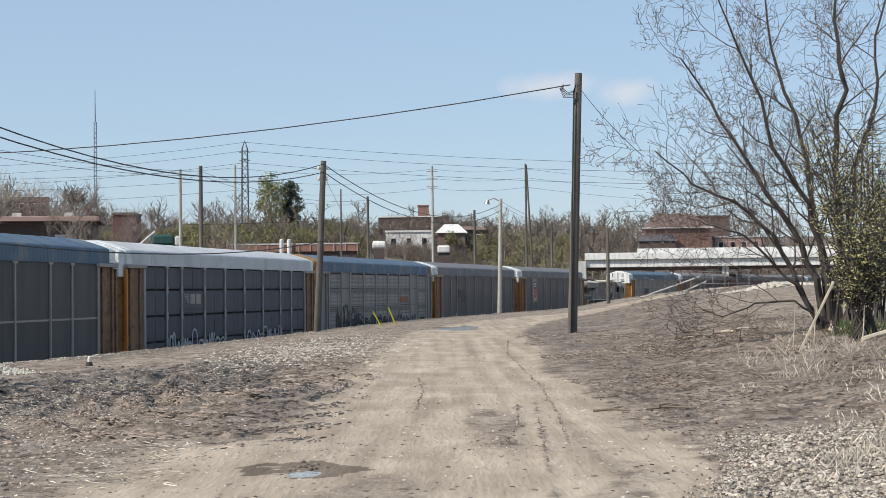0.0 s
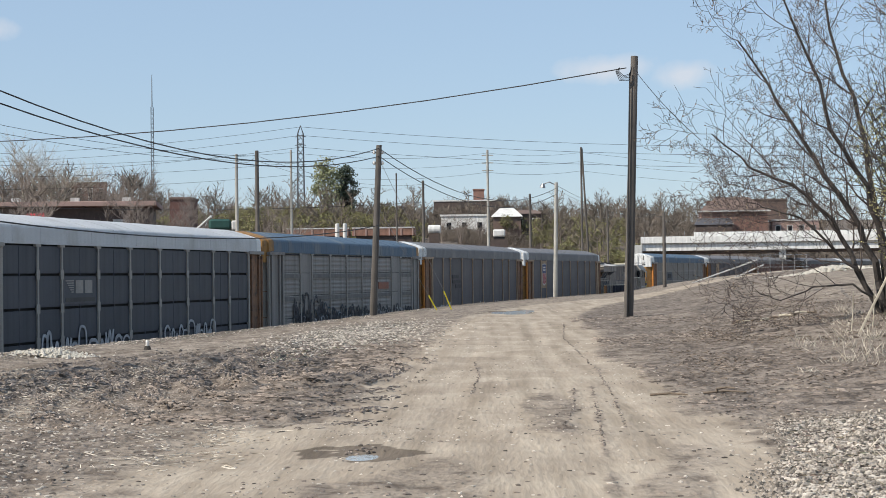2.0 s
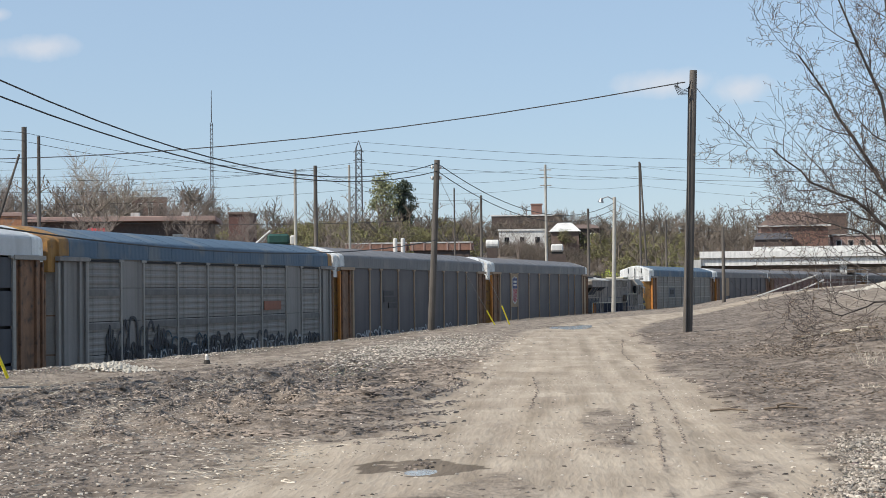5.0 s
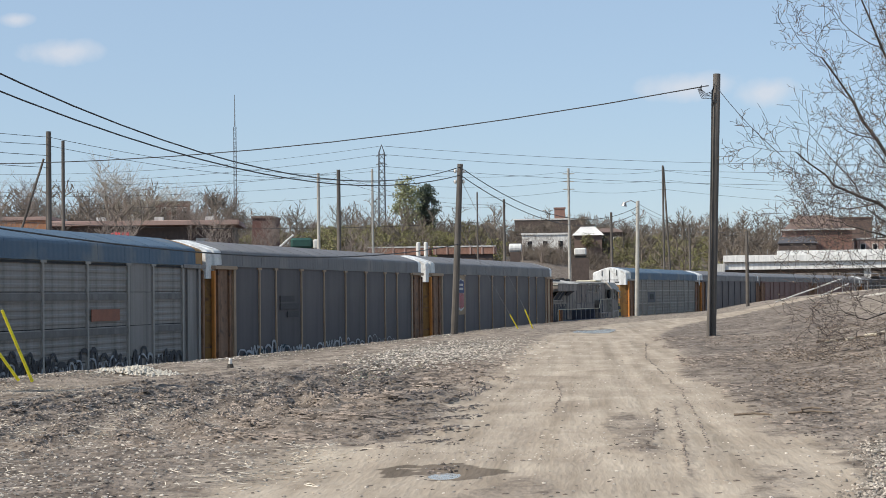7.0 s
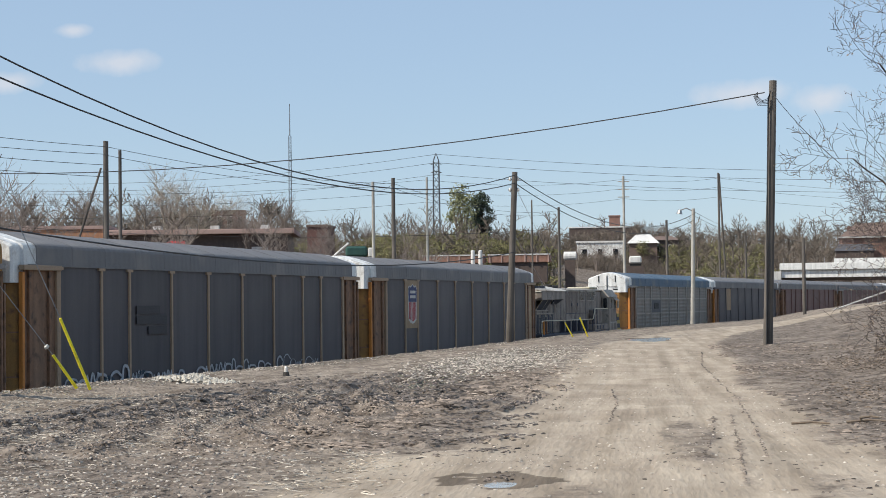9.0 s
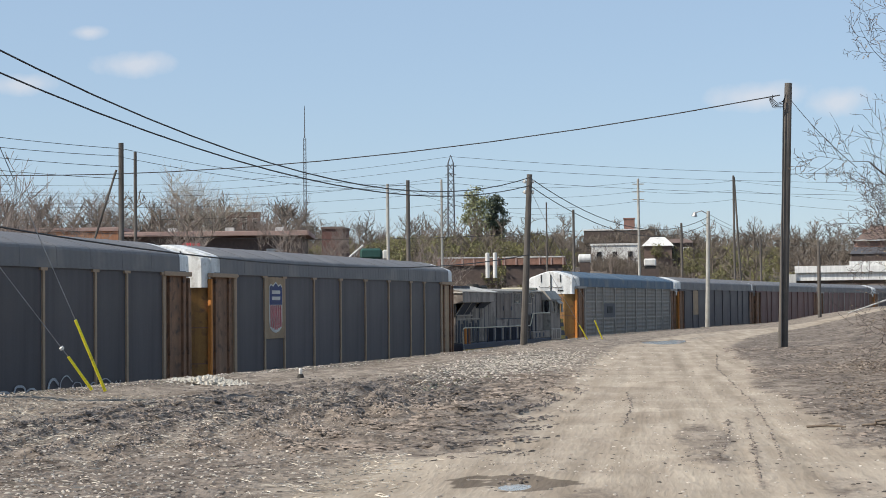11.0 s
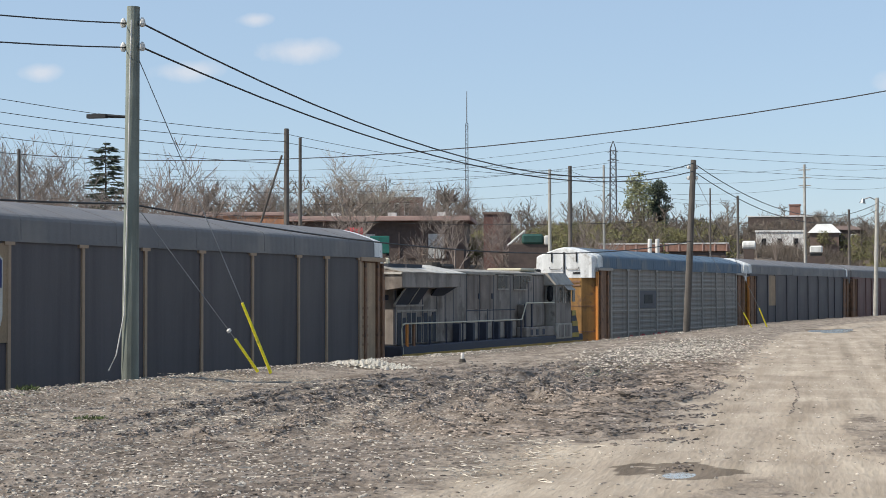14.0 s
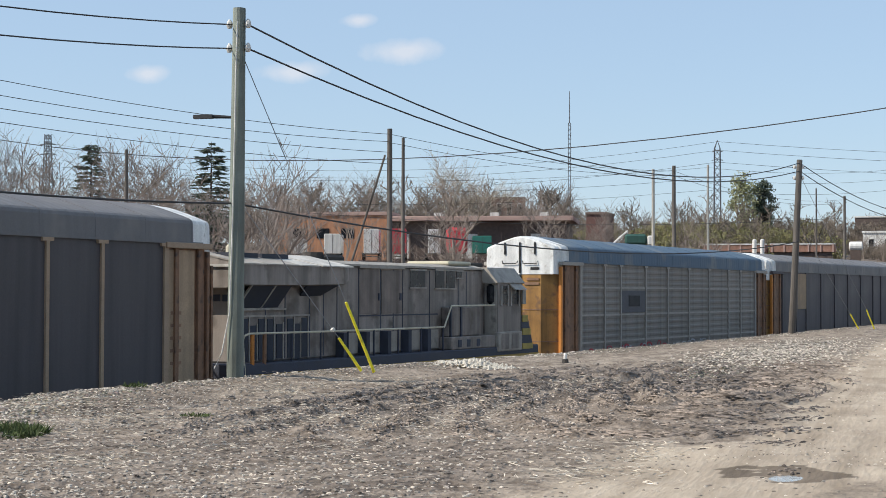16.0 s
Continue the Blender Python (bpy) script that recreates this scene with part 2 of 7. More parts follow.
XS = steps([(-2500, -400, 8, 0.6), (-400, -60, 26, 0.8), (-60, -19, 34, 0.9), (-19, -9, 76, 1), (-9, 5.5, 200, 1), (5.5, 14, 56, 1), (14, 60, 46, 1.3), (60, 500, 22, 1.5), (500, 2500, 8, 1.6)])
YS = steps([(-600, -20, 10, 0.5), (-20, 8, 20, 0.8), (8, 34, 250, 1.25), (34, 80, 190, 1.2), (80, 170, 110, 1.3), (170, 420, 60, 1.3), (420, 3200, 26, 1.9)])
verts, faces, zones = [], [], []
for y in YS:
    for x in XS:
        z = ground_z(x, y)
        zo = (0, 0, 0)
        if beside(x, y) < -9 and y > 20:
            zo = (0, 0.7 + 0.3 * noise.noise((x * 0.05, y * 0.05, 3)), 0)
        if 4 < y < 170 and beside(x, y) > -9 and -30 < x < 40:
            zo = zone(x, y)
            fade = 1 - smooth01(y, 110, 160)
            if beside(x, y) > 1.5:
                z += relief(x, y, *zo) * fade
        verts.append((x, y, z))
        zones.append((*zo, wetness(x, y)))
W = len(XS)
for j in range(len(YS) - 1):
    for i in range(W - 1):
        a = j * W + i
        faces.append((a, a + 1, a + W + 1, a + W))
me = bpy.data.meshes.new("ground")
me.from_pydata(verts, [], faces)
att = me.color_attributes.new("zone", "FLOAT_COLOR", "POINT")
att.data.foreach_set("color", np.array(zones, dtype=np.float32).ravel())
for p in me.polygons:
    p.use_smooth = True


def ground_material():
    m = bpy.data.materials.new("ground_dirt")
    m.use_nodes = True
    N, L = m.node_tree.nodes, m.node_tree.links
    b = N["Principled BSDF"]
    b.inputs["Specular IOR Level"].default_value = 0.25
    tc = N.new("ShaderNodeTexCoord")
    at = N.new("ShaderNodeVertexColor")
    at.layer_name = "zone"
    sep = N.new("ShaderNodeSeparateColor")
    L.new(at.outputs["Color"], sep.inputs[0])

    def tex(s, detail=5.0, kind="ShaderNodeTexNoise"):
        t = N.new(kind)
        t.inputs["Scale"].default_value = s
        if kind == "ShaderNodeTexNoise":
            t.inputs["Detail"].default_value = detail
        L.new(tc.outputs["Object"], t.inputs["Vector"])
        return t

    def math_node(op, a, c):
        n = N.new("ShaderNodeMath")
        n.operation = op
        for i, v in enumerate((a, c)):
            if isinstance(v, (int, float)):
                n.inputs[i].default_value = v
            else:
                L.new(v, n.inputs[i])
        return n.outputs[0]

    def ramp(v, *stops):
        r = N.new("ShaderNodeValToRGB")
        while len(r.color_ramp.elements) < len(stops):
            r.color_ramp.elements.new(0.5)
        for e, (pos, col) in zip(r.color_ramp.elements, stops):
            e.position, e.color = pos, (*col, 1)
        L.new(v, r.inputs[0])
        return r.outputs[0]

    def blend(f, a, c):
        x = N.new("ShaderNodeMix")
        x.data_type = "RGBA"
        L.new(f, x.inputs["Factor"])
        L.new(a, x.inputs["A"])
        L.new(c, x.inputs["B"])
        return x.outputs["Result"]

    def edge(v, n, amount):
        s = N.new("ShaderNodeMapRange")
        s.inputs["From Min"].default_value, s.inputs["From Max"].default_value = 0.32, 0.68
        L.new(math_node("ADD", v, math_node("MULTIPLY", math_node("SUBTRACT", n, 0.5), amount)), s.inputs["Value"])
        return s.outputs[0]

    along = N.new("ShaderNodeMapping")  # drawn out along the road by wheels and run-off
    along.inputs["Scale"].default_value = (1.0, 0.75, 1.0)
    L.new(tc.outputs["Object"], along.inputs["Vector"])
    n1, n2, n3 = tex(0.6).outputs["Fac"], tex(2.6, 8), tex(13.0, 6)
    for t in (n2, n3):
        L.new(along.outputs[0], t.inputs["Vector"])
    n2, n3 = n2.outputs["Fac"], n3.outputs["Fac"]
    drawn = N.new("ShaderNodeMapping")  # fine road texture drawn out along the wheels' way
    drawn.inputs["Scale"].default_value = (1.0, 0.16, 1.0)
    L.new(tc.outputs["Object"], drawn.inputs["Vector"])
    r1, r2 = tex(2.2, 6), tex(16.0, 6)
    for t in (r1, r2):
        L.new(drawn.outputs[0], t.inputs["Vector"])
    r1, r2 = r1.outputs["Fac"], r2.outputs["Fac"]
    mixr = math_node("ADD", math_node("MULTIPLY", r1, 0.72), math_node("MULTIPLY", r2, 0.28))
    mixn = math_node("ADD", math_node("MULTIPLY", n2, 0.6), math_node("MULTIPLY", n3, 0.4))
    plain = ramp(mixn, (0.38, (0.165, 0.13, 0.102)), (0.5, (0.295, 0.246, 0.198)), (0.62, (0.45, 0.385, 0.318)))
    road = ramp(mixr, (0.34, (0.36, 0.295, 0.228)), (0.5, (0.445, 0.372, 0.29)), (0.66, (0.545, 0.463, 0.37)))
    mud = ramp(mixn, (0.39, (0.092, 0.073, 0.060)), (0.5, (0.212, 0.174, 0.143)), (0.62, (0.345, 0.29, 0.241)))
    vor = tex(15, kind="ShaderNodeTexVoronoi")
    # darker towards cell edges: the shade between chips is put into the colour
    stone = ramp(vor.outputs["Distance"], (0.0, (0.43, 0.375, 0.31)), (0.45, (0.28, 0.24, 0.195)), (0.75, (0.19, 0.157, 0.125)))
    tint = N.new("ShaderNodeMix")
    tint.data_type, tint.blend_type = "RGBA", "MULTIPLY"
    tint.inputs["Factor"].default_value = 0.18
    L.new(stone, tint.inputs["A"])
    L.new(vor.outputs["Color"], tint.inputs["B"])
    col = blend(edge(sep.outputs["Red"], n2, 0.9), plain, road)
    col = blend(edge(sep.outputs["Green"], n2, 1.0), col, mud)
    col = blend(edge(sep.outputs["Blue"], n2, 1.3), col, tint.outputs["Result"])
    big = ramp(n1, (0.3, (0.70, 0.68, 0.66)), (0.7, (0.95, 0.945, 0.935)))
    mul = N.new("ShaderNodeMix")
    mul.data_type, mul.blend_type = "RGBA", "MULTIPLY"
    mul.inputs["Factor"].default_value = 1.0
    L.new(col, mul.inputs["A"])
    L.new(big, mul.inputs["B"])
    wet = N.new("ShaderNodeMix")  # soaked soil round the puddles
    wet.data_type, wet.blend_type = "RGBA", "MULTIPLY"
    wet.inputs["B"].default_value = (0.42, 0.40, 0.385, 1)
    L.new(edge(at.outputs["Alpha"], n3, 0.5), wet.inputs["Factor"])
    lanes = N.new("ShaderNodeMapping")  # faint lines worn along the road by wheels
    lanes.inputs["Scale"].default_value = (3.2, 0.07, 1.0)
    L.new(tc.outputs["Object"], lanes.inputs["Vector"])
    worn = tex(1.0, 5)
    L.new(lanes.outputs[0], worn.inputs["Vector"])
    line = N.new("ShaderNodeMix")
    line.data_type, line.blend_type = "RGBA", "MULTIPLY"
    L.new(sep.outputs["Red"], line.inputs["Factor"])
    L.new(mul.outputs["Result"], line.inputs["A"])
    L.new(ramp(worn.outputs["Fac"], (0.36, (0.84, 0.83, 0.81)), (0.5, (1.0, 1.0, 1.0)), (0.66, (1.08, 1.08, 1.08))), line.inputs["B"])
    L.new(line.outputs["Result"], wet.inputs["A"])
    L.new(wet.outputs["Result"], b.inputs["Base Color"])
    b.inputs["Roughness"].default_value = 0.95
    smoothed = math_node("ADD", math_node("MULTIPLY", math_node("SUBTRACT", 1.0, sep.outputs["Red"]), n3), math_node("MULTIPLY", math_node("MULTIPLY", sep.outputs["Red"], r2), 0.35))
    h = math_node("ADD", smoothed, math_node("MULTIPLY", math_node("MULTIPLY", vor.outputs["Distance"], -1.5), sep.outputs["Blue"]))
    bp = N.new("ShaderNodeBump")
    bp.inputs["Strength"].default_value, bp.inputs["Distance"].default_value = 1.0, 0.06
    L.new(h, bp.inputs["Height"])
    L.new(bp.outputs[0], b.inputs["Normal"])
    return m


me.materials.append(ground_material())
tagged(new("ground", me), "rutted dry dirt and gravel bench falling to a rail yard", "ground", kind="structure")
# ---------------------------------------------------------------- train
WHEEL = mat("wheel_steel", (0.10, 0.08, 0.07), 0.6, 0.6)
UNDER = mat("underframe_grime", (0.05, 0.045, 0.04), 0.9)
PLANK = mat("end_wood_brown", (0.22, 0.12, 0.07), 0.75, streak=0.3, dirt=(0.07, 0.05, 0.04), dirt_amount=0.3)
YELLOW = mat("rail_yellow", (0.34, 0.18, 0.055), 0.65, vary=0.15, streak=0.4, dirt=(0.16, 0.09, 0.05), dirt_amount=0.25)
POST_ORANGE = mat("post_orange", (0.55, 0.21, 0.045), 0.6, vary=0.15, streak=0.3)
BAY_TAN = mat("bay_tan", (0.37, 0.26, 0.165), 0.75, vary=0.12, streak=0.3)
BAY_BROWN = mat("bay_brown", (0.25, 0.145, 0.09), 0.75, vary=0.15, streak=0.35, dirt=(0.10, 0.065, 0.045), dirt_amount=0.25)
GRIME = mat("seal_black", (0.02, 0.02, 0.022), 0.8)


HALF_ROOF = [(1.56, 4.93), (1.56, 5.05), (1.55, 5.40), (1.525, 5.475), (1.46, 5.525), (1.3, 5.585), (0.9, 5.715), (0.5, 5.835), (0.2, 5.905)]


def roof_profile(w=1.0, drop=0.0, low=4.93):
    """The roof's outline across the wagon: steep eaves, a rounded shoulder and a sloping crown."""
    h = [(y * w, max(z - drop, low) if z > 4.94 else low) for y, z in HALF_ROOF]
    return [(-y, z) for y, z in h] + [(0.0, 5.925 - drop)] + h[::-1]


def loft(bm, rings):
    """A skin over closed rings of points, capped at both ends."""
    made = [[bm.verts.new(v) for v in r] for r in rings]
    n = len(made[0])
    fs = []
    for a, b in zip(made, made[1:]):
        fs += [bm.faces.new((a[i], b[i], b[(i + 1) % n], a[(i + 1) % n])) for i in range(n)]
    fs += [bm.faces.new(made[0][::-1]), bm.faces.new(made[-1])]
    bmesh.ops.recalc_face_normals(bm, faces=fs)


def truck(parent, x):
    bm = bmesh.new()
    for s in (-1, 1):
        box(bm, -1.45, 1.45, s * 1.02 - 0.1, s * 1.02 + 0.1, 0.42, 0.66, 0.04)
        box(bm, -0.35, 0.35, s * 1.02 - 0.13, s * 1.02 + 0.13, 0.34, 0.85, 0.04)
    box(bm, -0.3, 0.3, -1.0, 1.0, 0.5, 0.8)
    t = part("truck", bm, UNDER, parent)
    t.location = (x, 0, 0)
    for dx in (-0.88, 0.88):
        bm = bmesh.new()
        for s in (-1, 1):
            tube(bm, [(0, s * 0.70, 0.46), (0, s * 0.83, 0.46)], [0.46, 0.45], 20)
        tube(bm, [(0, -0.8, 0.46), (0, 0.8, 0.46)], 0.09, 8)
        w = part("wheelset", bm, WHEEL, t)
        w.location = (dx, 0, 0)


COLS = (-11.75, -9.25, -7.45, -4.5, -1.65, 1.25, 4.2, 7.2, 9.2, 11.75)  # posts along a side
TIERS = (1.12, 1.81, 2.88, 3.97, 4.93)  # panel rows on tiered sides
PLAIN_TIER = (1.12, 4.93)


def side_panel(w, h, ribs):
    """A side sheet, flat or pressed into level ribs."""
    bm = bmesh.new()
    if not ribs:
        box(bm, -w / 2, w / 2, -0.02, 0.02, 0, h)
        return bm
    prof = [(0.02, 0.0)]
    for k in range(ribs):
        z = h * k / ribs
        d = h / ribs
        prof += [(-0.005, z + 0.04 * d), (-0.005, z + 0.42 * d), (-0.02, z + 0.6 * d), (-0.02, z + 0.9 * d)]
    prof += [(-0.005, h), (0.02, h)]
    extrude_profile(bm, prof, -w / 2, w / 2)
    return bm


def autorack(label, side, roof, post, end_top=None, tiers=PLAIN_TIER, ribs=0, slot=0.02, corner=None, bay=None, bars=False, blank=(), seams=False):
    """An enclosed car-carrying rail wagon; its middle at the origin, rails at z 0, the near side at -y."""
    car = thing("autorack_wagon", label, "rail wagon", "train")
    LEN, W = 27.6, 1.52
    corner = corner or YELLOW
    end_top = end_top or roof
    bm = bmesh.new()
    box(bm, -LEN / 2, LEN / 2, -W + 0.05, W - 0.05, 0.95, 1.25, 0.03)
    box(bm, -9.0, 9.0, -0.5, 0.5, 0.55, 0.95, 0.03)
    for s in (-1, 1):
        box(bm, s * (LEN / 2 + 0.45) - 0.45, s * (LEN / 2 + 0.45) + 0.45, -0.14, 0.14, 0.75, 0.98, 0.03)
    part("underframe", bm, UNDER, car)
    for s in (-1, 1):
        truck(car, s * 9.9)
    bm = bmesh.new()
    box(bm, -LEN / 2 + 0.4, LEN / 2 - 0.4, -W + 0.12, W - 0.1, 1.25, 4.93)
    part("inner_shell", bm, GRIME, car)
    bm = bmesh.new()
    extrude_profile(bm, roof_profile(), -LEN / 2 + 0.8, LEN / 2 - 0.8)
    top = part("roof", bm, roof, car)
    bm = bmesh.new()
    extrude_profile(bm, [(y * 1.004, z + 0.006) for y, z in roof_profile()], -0.02, 0.02)
    seam = part("roof_seam", bm, roof, top)
    n = 13
    seam.location.x = -LEN / 2 + 0.85
    for i in range(1, n + 1):  # raised roof seams
        share("roof_seam", seam, top, pose(-LEN / 2 + 0.85 + (LEN - 1.7) * i / n, 0, 0))
    bm = bmesh.new()
    box(bm, -LEN / 2 + 0.4, LEN / 2 - 0.4, -1.60, -1.54, 4.90, 4.955)
    part("eave_rail", bm, roof, top)
    # side: sheets between posts on the near side, one plain sheet on the far side
    zlo, zhi = tiers[0], tiers[-1]
    made = {}
    for c, (xa, xb) in enumerate(zip(COLS, COLS[1:])):
        for r, (za, zb) in enumerate(zip(tiers, tiers[1:])):
            w, h = round(xb - xa - 0.04, 3), round(zb - za - slot, 3)
            kind = (w, h, c in blank)
            m = pose((xa + xb) / 2, -W, za)
            if kind in made:
                share("panel", made[kind], car, m)
            else:
                made[kind] = part("panel", side_panel(w, h, 0 if c in blank else max(1, round(ribs * h)) if ribs else 0), PLAIN if c in blank else side, car)
                made[kind].matrix_basis = m
    bm = bmesh.new()
    box(bm, -0.055, 0.055, -0.055, 0.03, zlo, zhi - 0.1)
    box(bm, -0.19, 0.19, -0.065, 0.03, zhi - 0.11, zhi - 0.03)
    p0 = part("post", bm, post, car)
    p0.location = (COLS[0], -W - 0.02, 0)
    for x in COLS[1:]:
        share("post", p0, car, pose(x, -W - 0.02, 0))
    if bars:
        bm = bmesh.new()
        box(bm, COLS[0], COLS[-1], -0.035, 0.02, -0.04, 0.03)
        b0 = part("rail_bar", bm, post, car)
        b0.location = (0, -W - 0.015, tiers[1])
        for z in tiers[2:-1]:
            share("rail_bar", b0, car, pose(0, -W - 0.015, z))
    if seams:  # butt straps down the middle of each wide sheet
        bm = bmesh.new()
        box(bm, -0.025, 0.025, -0.008, 0.02, zlo, zhi - 0.12)
        s0 = part("butt_strap", bm, side, car)
        s0.location = ((COLS[0] + COLS[1]) / 2, -W - 0.02, 0)
        for xa, xb in zip(COLS[2:-1], COLS[3:]):
            share("butt_strap", s0, car, pose((xa + xb) / 2, -W - 0.02, 0))
    bm = bmesh.new()
    box(bm, -LEN / 2 + 0.4, LEN / 2 - 0.4, W - 0.03, W, zlo, zhi)
    part("far_side_sheet", bm, side, car)
    bm = bmesh.new()
    box(bm, COLS[0] - 0.05, COLS[-1] + 0.05, -W - 0.03, -W + 0.03, zlo - 0.16, zlo)
    part("side_sill", bm, side, car)
    # ends: bays, corner posts, angled doors, cap
    for s in (-1, 1):
        e = s * LEN / 2
        for ya in (-1, 1):
            bm = bmesh.new()
            xa, xb = sorted((e - s * 2.0, e - s * 0.2))
            box(bm, xa, xb, ya * (W - 0.04) - 0.03, ya * (W - 0.04) + 0.03, 1.12, 4.84)
            part("end_bay", bm, bay or (BAY_BROWN if s < 0 else PLANK), car)
            for dx, hw, mt in ((1.97, 0.06, bay or post), (1.55, 0.08, bay or PLANK), (0.5, 0.10, bay or PLANK)):
                bm = bmesh.new()
                box(bm, -hw, hw, -0.06, 0.06, 1.12, 4.80)
                bt = part("batten", bm, mt, car)
                bt.location = (e - s * dx, ya * (W + 0.01), 0)
            bm = bmesh.new()
            box(bm, -0.06, 0.06, -0.07, 0.07, 1.0 if ya > 0 else 1.3, 4.74, 0.02)
            cp = part("corner_post", bm, (POST_ORANGE if corner is YELLOW else corner) if s < 0 else PLANK, car)
            cp.location = (e - s * 0.12, ya * (W + 0.0), 0)
            bm = bmesh.new()
            box(bm, -1.02, 1.02, -0.09, 0.09, 4.79, 4.93, 0.01)
            hd = part("header", bm, bay or post, car)
            hd.location = (e - s * 1.06, ya * (W + 0.04), 0)
        if s > 0:
            for yk in (-W + 0.1, W - 0.1):
                bm = bmesh.new()
                box(bm, e - 0.1, e, yk - 0.06, yk + 0.06, 0.95, 4.7)
                box(bm, e + 0.2, e + 0.28, yk - 0.05, yk + 0.05, 0.95, 4.40)
                for zk in range(9):
                    box(bm, e - 0.05, e + 0.25, yk - 0.02, yk + 0.02, 1.2 + 0.38 * zk, 1.24 + 0.38 * zk)
                part("end_ladder", bm, PLANK, car)
        plan = [(e - s * 0.18, -W + 0.1), (e + s * 0.22, -0.85), (e + s * 0.22, 0.85), (e - s * 0.18, W - 0.1), (e - s * 0.38, W - 0.1), (e - s * 0.38, -W + 0.1)]
        bm = bmesh.new()
        loft(bm, [[(x, y, z) for x, y in plan] for z in (1.0, 4.45)])
        door = part("end_door", bm, corner, car)
        for zk in (1.9, 3.1):
            bm = bmesh.new()
            loft(bm, [[(x + s * 0.012, y, z) for x, y in plan] for z in (zk, zk + 0.04)])
            part("door_seam", bm, BAY_BROWN, door)
        bm = bmesh.new()
        box(bm, *sorted((e + s * 0.21, e + s * 0.27)), -0.035, 0.035, 1.05, 4.45)
        part("door_edge", bm, GRIME, door)
        bm = bmesh.new()
        ring = lambda x, w, d, low=4.45: [(x, y, z) for y, z in roof_profile(w, d, low)]
        loft(bm, [ring(e - s * 0.81, 1.0, 0.0, 4.9), ring(e - s * 0.2, 0.985, 0.015, 4.9), ring(e - s * 0.18, 0.93, 0.02), ring(e + s * 0.16, 0.92, 0.03), ring(e + s * 0.24, 0.88, 0.08)])
        cap = part("end_cap", bm, end_top, car)
        for yk, zl in ((-0.62, 5.2), (0.0, 4.5), (0.62, 5.2)):
            bm = bmesh.new()
            box(bm, *sorted((e + s * 0.2, e + s * 0.28)), yk - 0.03, yk + 0.03, zl, 5.66)
            part("seam_strip", bm, GRIME, cap)
        if s < 0 and end_top is PAINT["white"]:
            for yk, zk, wk, par in ((-0.80, 4.62, 0.36, cap), (-0.78, 4.22, 0.5, door), (-0.78, 4.05, 0.6, door)):  # unreadable stencilled lines
                bm = bmesh.new()
                box(bm, e - 0.255, e - 0.2, yk, yk + wk, zk, zk + 0.1)
                part("stencil_bar", bm, GRIME if par is cap else BAY_BROWN, par)
        for yk in (-0.42, 0.42):
            bm = bmesh.new()
            tube(bm, [(e + s * 0.22, yk - 0.33, 4.98), (e + s * 0.3, yk - 0.28, 4.86), (e + s * 0.3, yk + 0.28, 4.86), (e + s * 0.22, yk + 0.33, 4.98)], 0.016, 5)
            part("grab_iron", bm, GRIME, cap)
    return car


def rack_paints():
    """Sheet and roof paints."""
    g = dict(rough=0.6, metal=0.0, vary=0.14, grain=0.06, scale=0.5, fine=30, pieces=0.10, bump=0.12, axis="Z")
    r = dict(vary=0.12, scale=0.4, bump=0.10, spec=0.3, corrugate=1.0, axis="X", streak=0.05)
    return dict(
        dull=mat("sheet_dull", (0.075, 0.071, 0.068), streak=0.25, **g),
        slate=mat("sheet_slate", (0.057, 0.061, 0.075), streak=0.25, **g),
        silver=mat("sheet_silver", (0.25, 0.231, 0.213), streak=0.35, **g),
        dark=mat("sheet_dark", (0.085, 0.075, 0.080), streak=0.2, **g),
        zinc=mat("sheet_zinc", (0.205, 0.184, 0.162), streak=0.3, **g),
        brown=mat("sheet_brown", (0.145, 0.072, 0.063), streak=0.3, **g),
        roof_blue=mat("roof_blue", (0.080, 0.126, 0.178), 0.6, dirt=(0.17, 0.185, 0.19), dirt_amount=0.2, **r),
        roof_white=mat("roof_white", (0.52, 0.52, 0.515), 0.5, dirt=(0.42, 0.41, 0.39), dirt_amount=0.15, **r),
        roof_dark=mat("roof_dark", (0.165, 0.158, 0.158), 0.6, dirt=(0.22, 0.205, 0.19), dirt_amount=0.2, **r),
        tan=mat("post_tan", (0.36, 0.255, 0.172), 0.7, vary=0.15),
        grey=mat("post_grey", (0.32, 0.295, 0.265), 0.7, vary=0.15),
        white=mat("cap_white", (0.71, 0.71, 0.69), 0.55, vary=0.08, streak=0.3, dirt=(0.35, 0.32, 0.28), dirt_amount=0.15),
    )


PLAIN = mat("sheet_plain", (0.235, 0.217, 0.203), 0.6, vary=0.12, scale=0.5, streak=0.35)
PAINT = rack_paints()
TRAIN = []  # wagon, metres behind the datum of its middle


def add(car, q):
    TRAIN.append((car, q))
    return car


P = PAINT
BLACK = mat("marking_black", (0.02, 0.02, 0.022), 0.7)
NAVY = mat("emblem_navy", (0.03, 0.045, 0.14), 0.6)
EMBLEM_RED = mat("emblem_red", (0.38, 0.04, 0.05), 0.6)
PALE = mat("marking_pale", (0.55, 0.54, 0.50), 0.7, vary=0.15)
CARD = mat("placard_tan", (0.34, 0.24, 0.15), 0.75, vary=0.15, streak=0.2)
FADED = mat("placard_grey", (0.10, 0.10, 0.11), 0.75, vary=0.2)
ORANGE = mat("patch_orange", (0.27, 0.115, 0.075), 0.75, vary=0.2)
SCRAWL_A = mat("paint_scrawl_dark", (0.05, 0.05, 0.056), 0.7)
SCRAWL_B = mat("paint_scrawl_pale", (0.42, 0.43, 0.45), 0.7, vary=0.2)
SCRAWL_C = mat("paint_scrawl_teal", (0.03, 0.055, 0.075), 0.7, vary=0.2)
FACE = -1.575


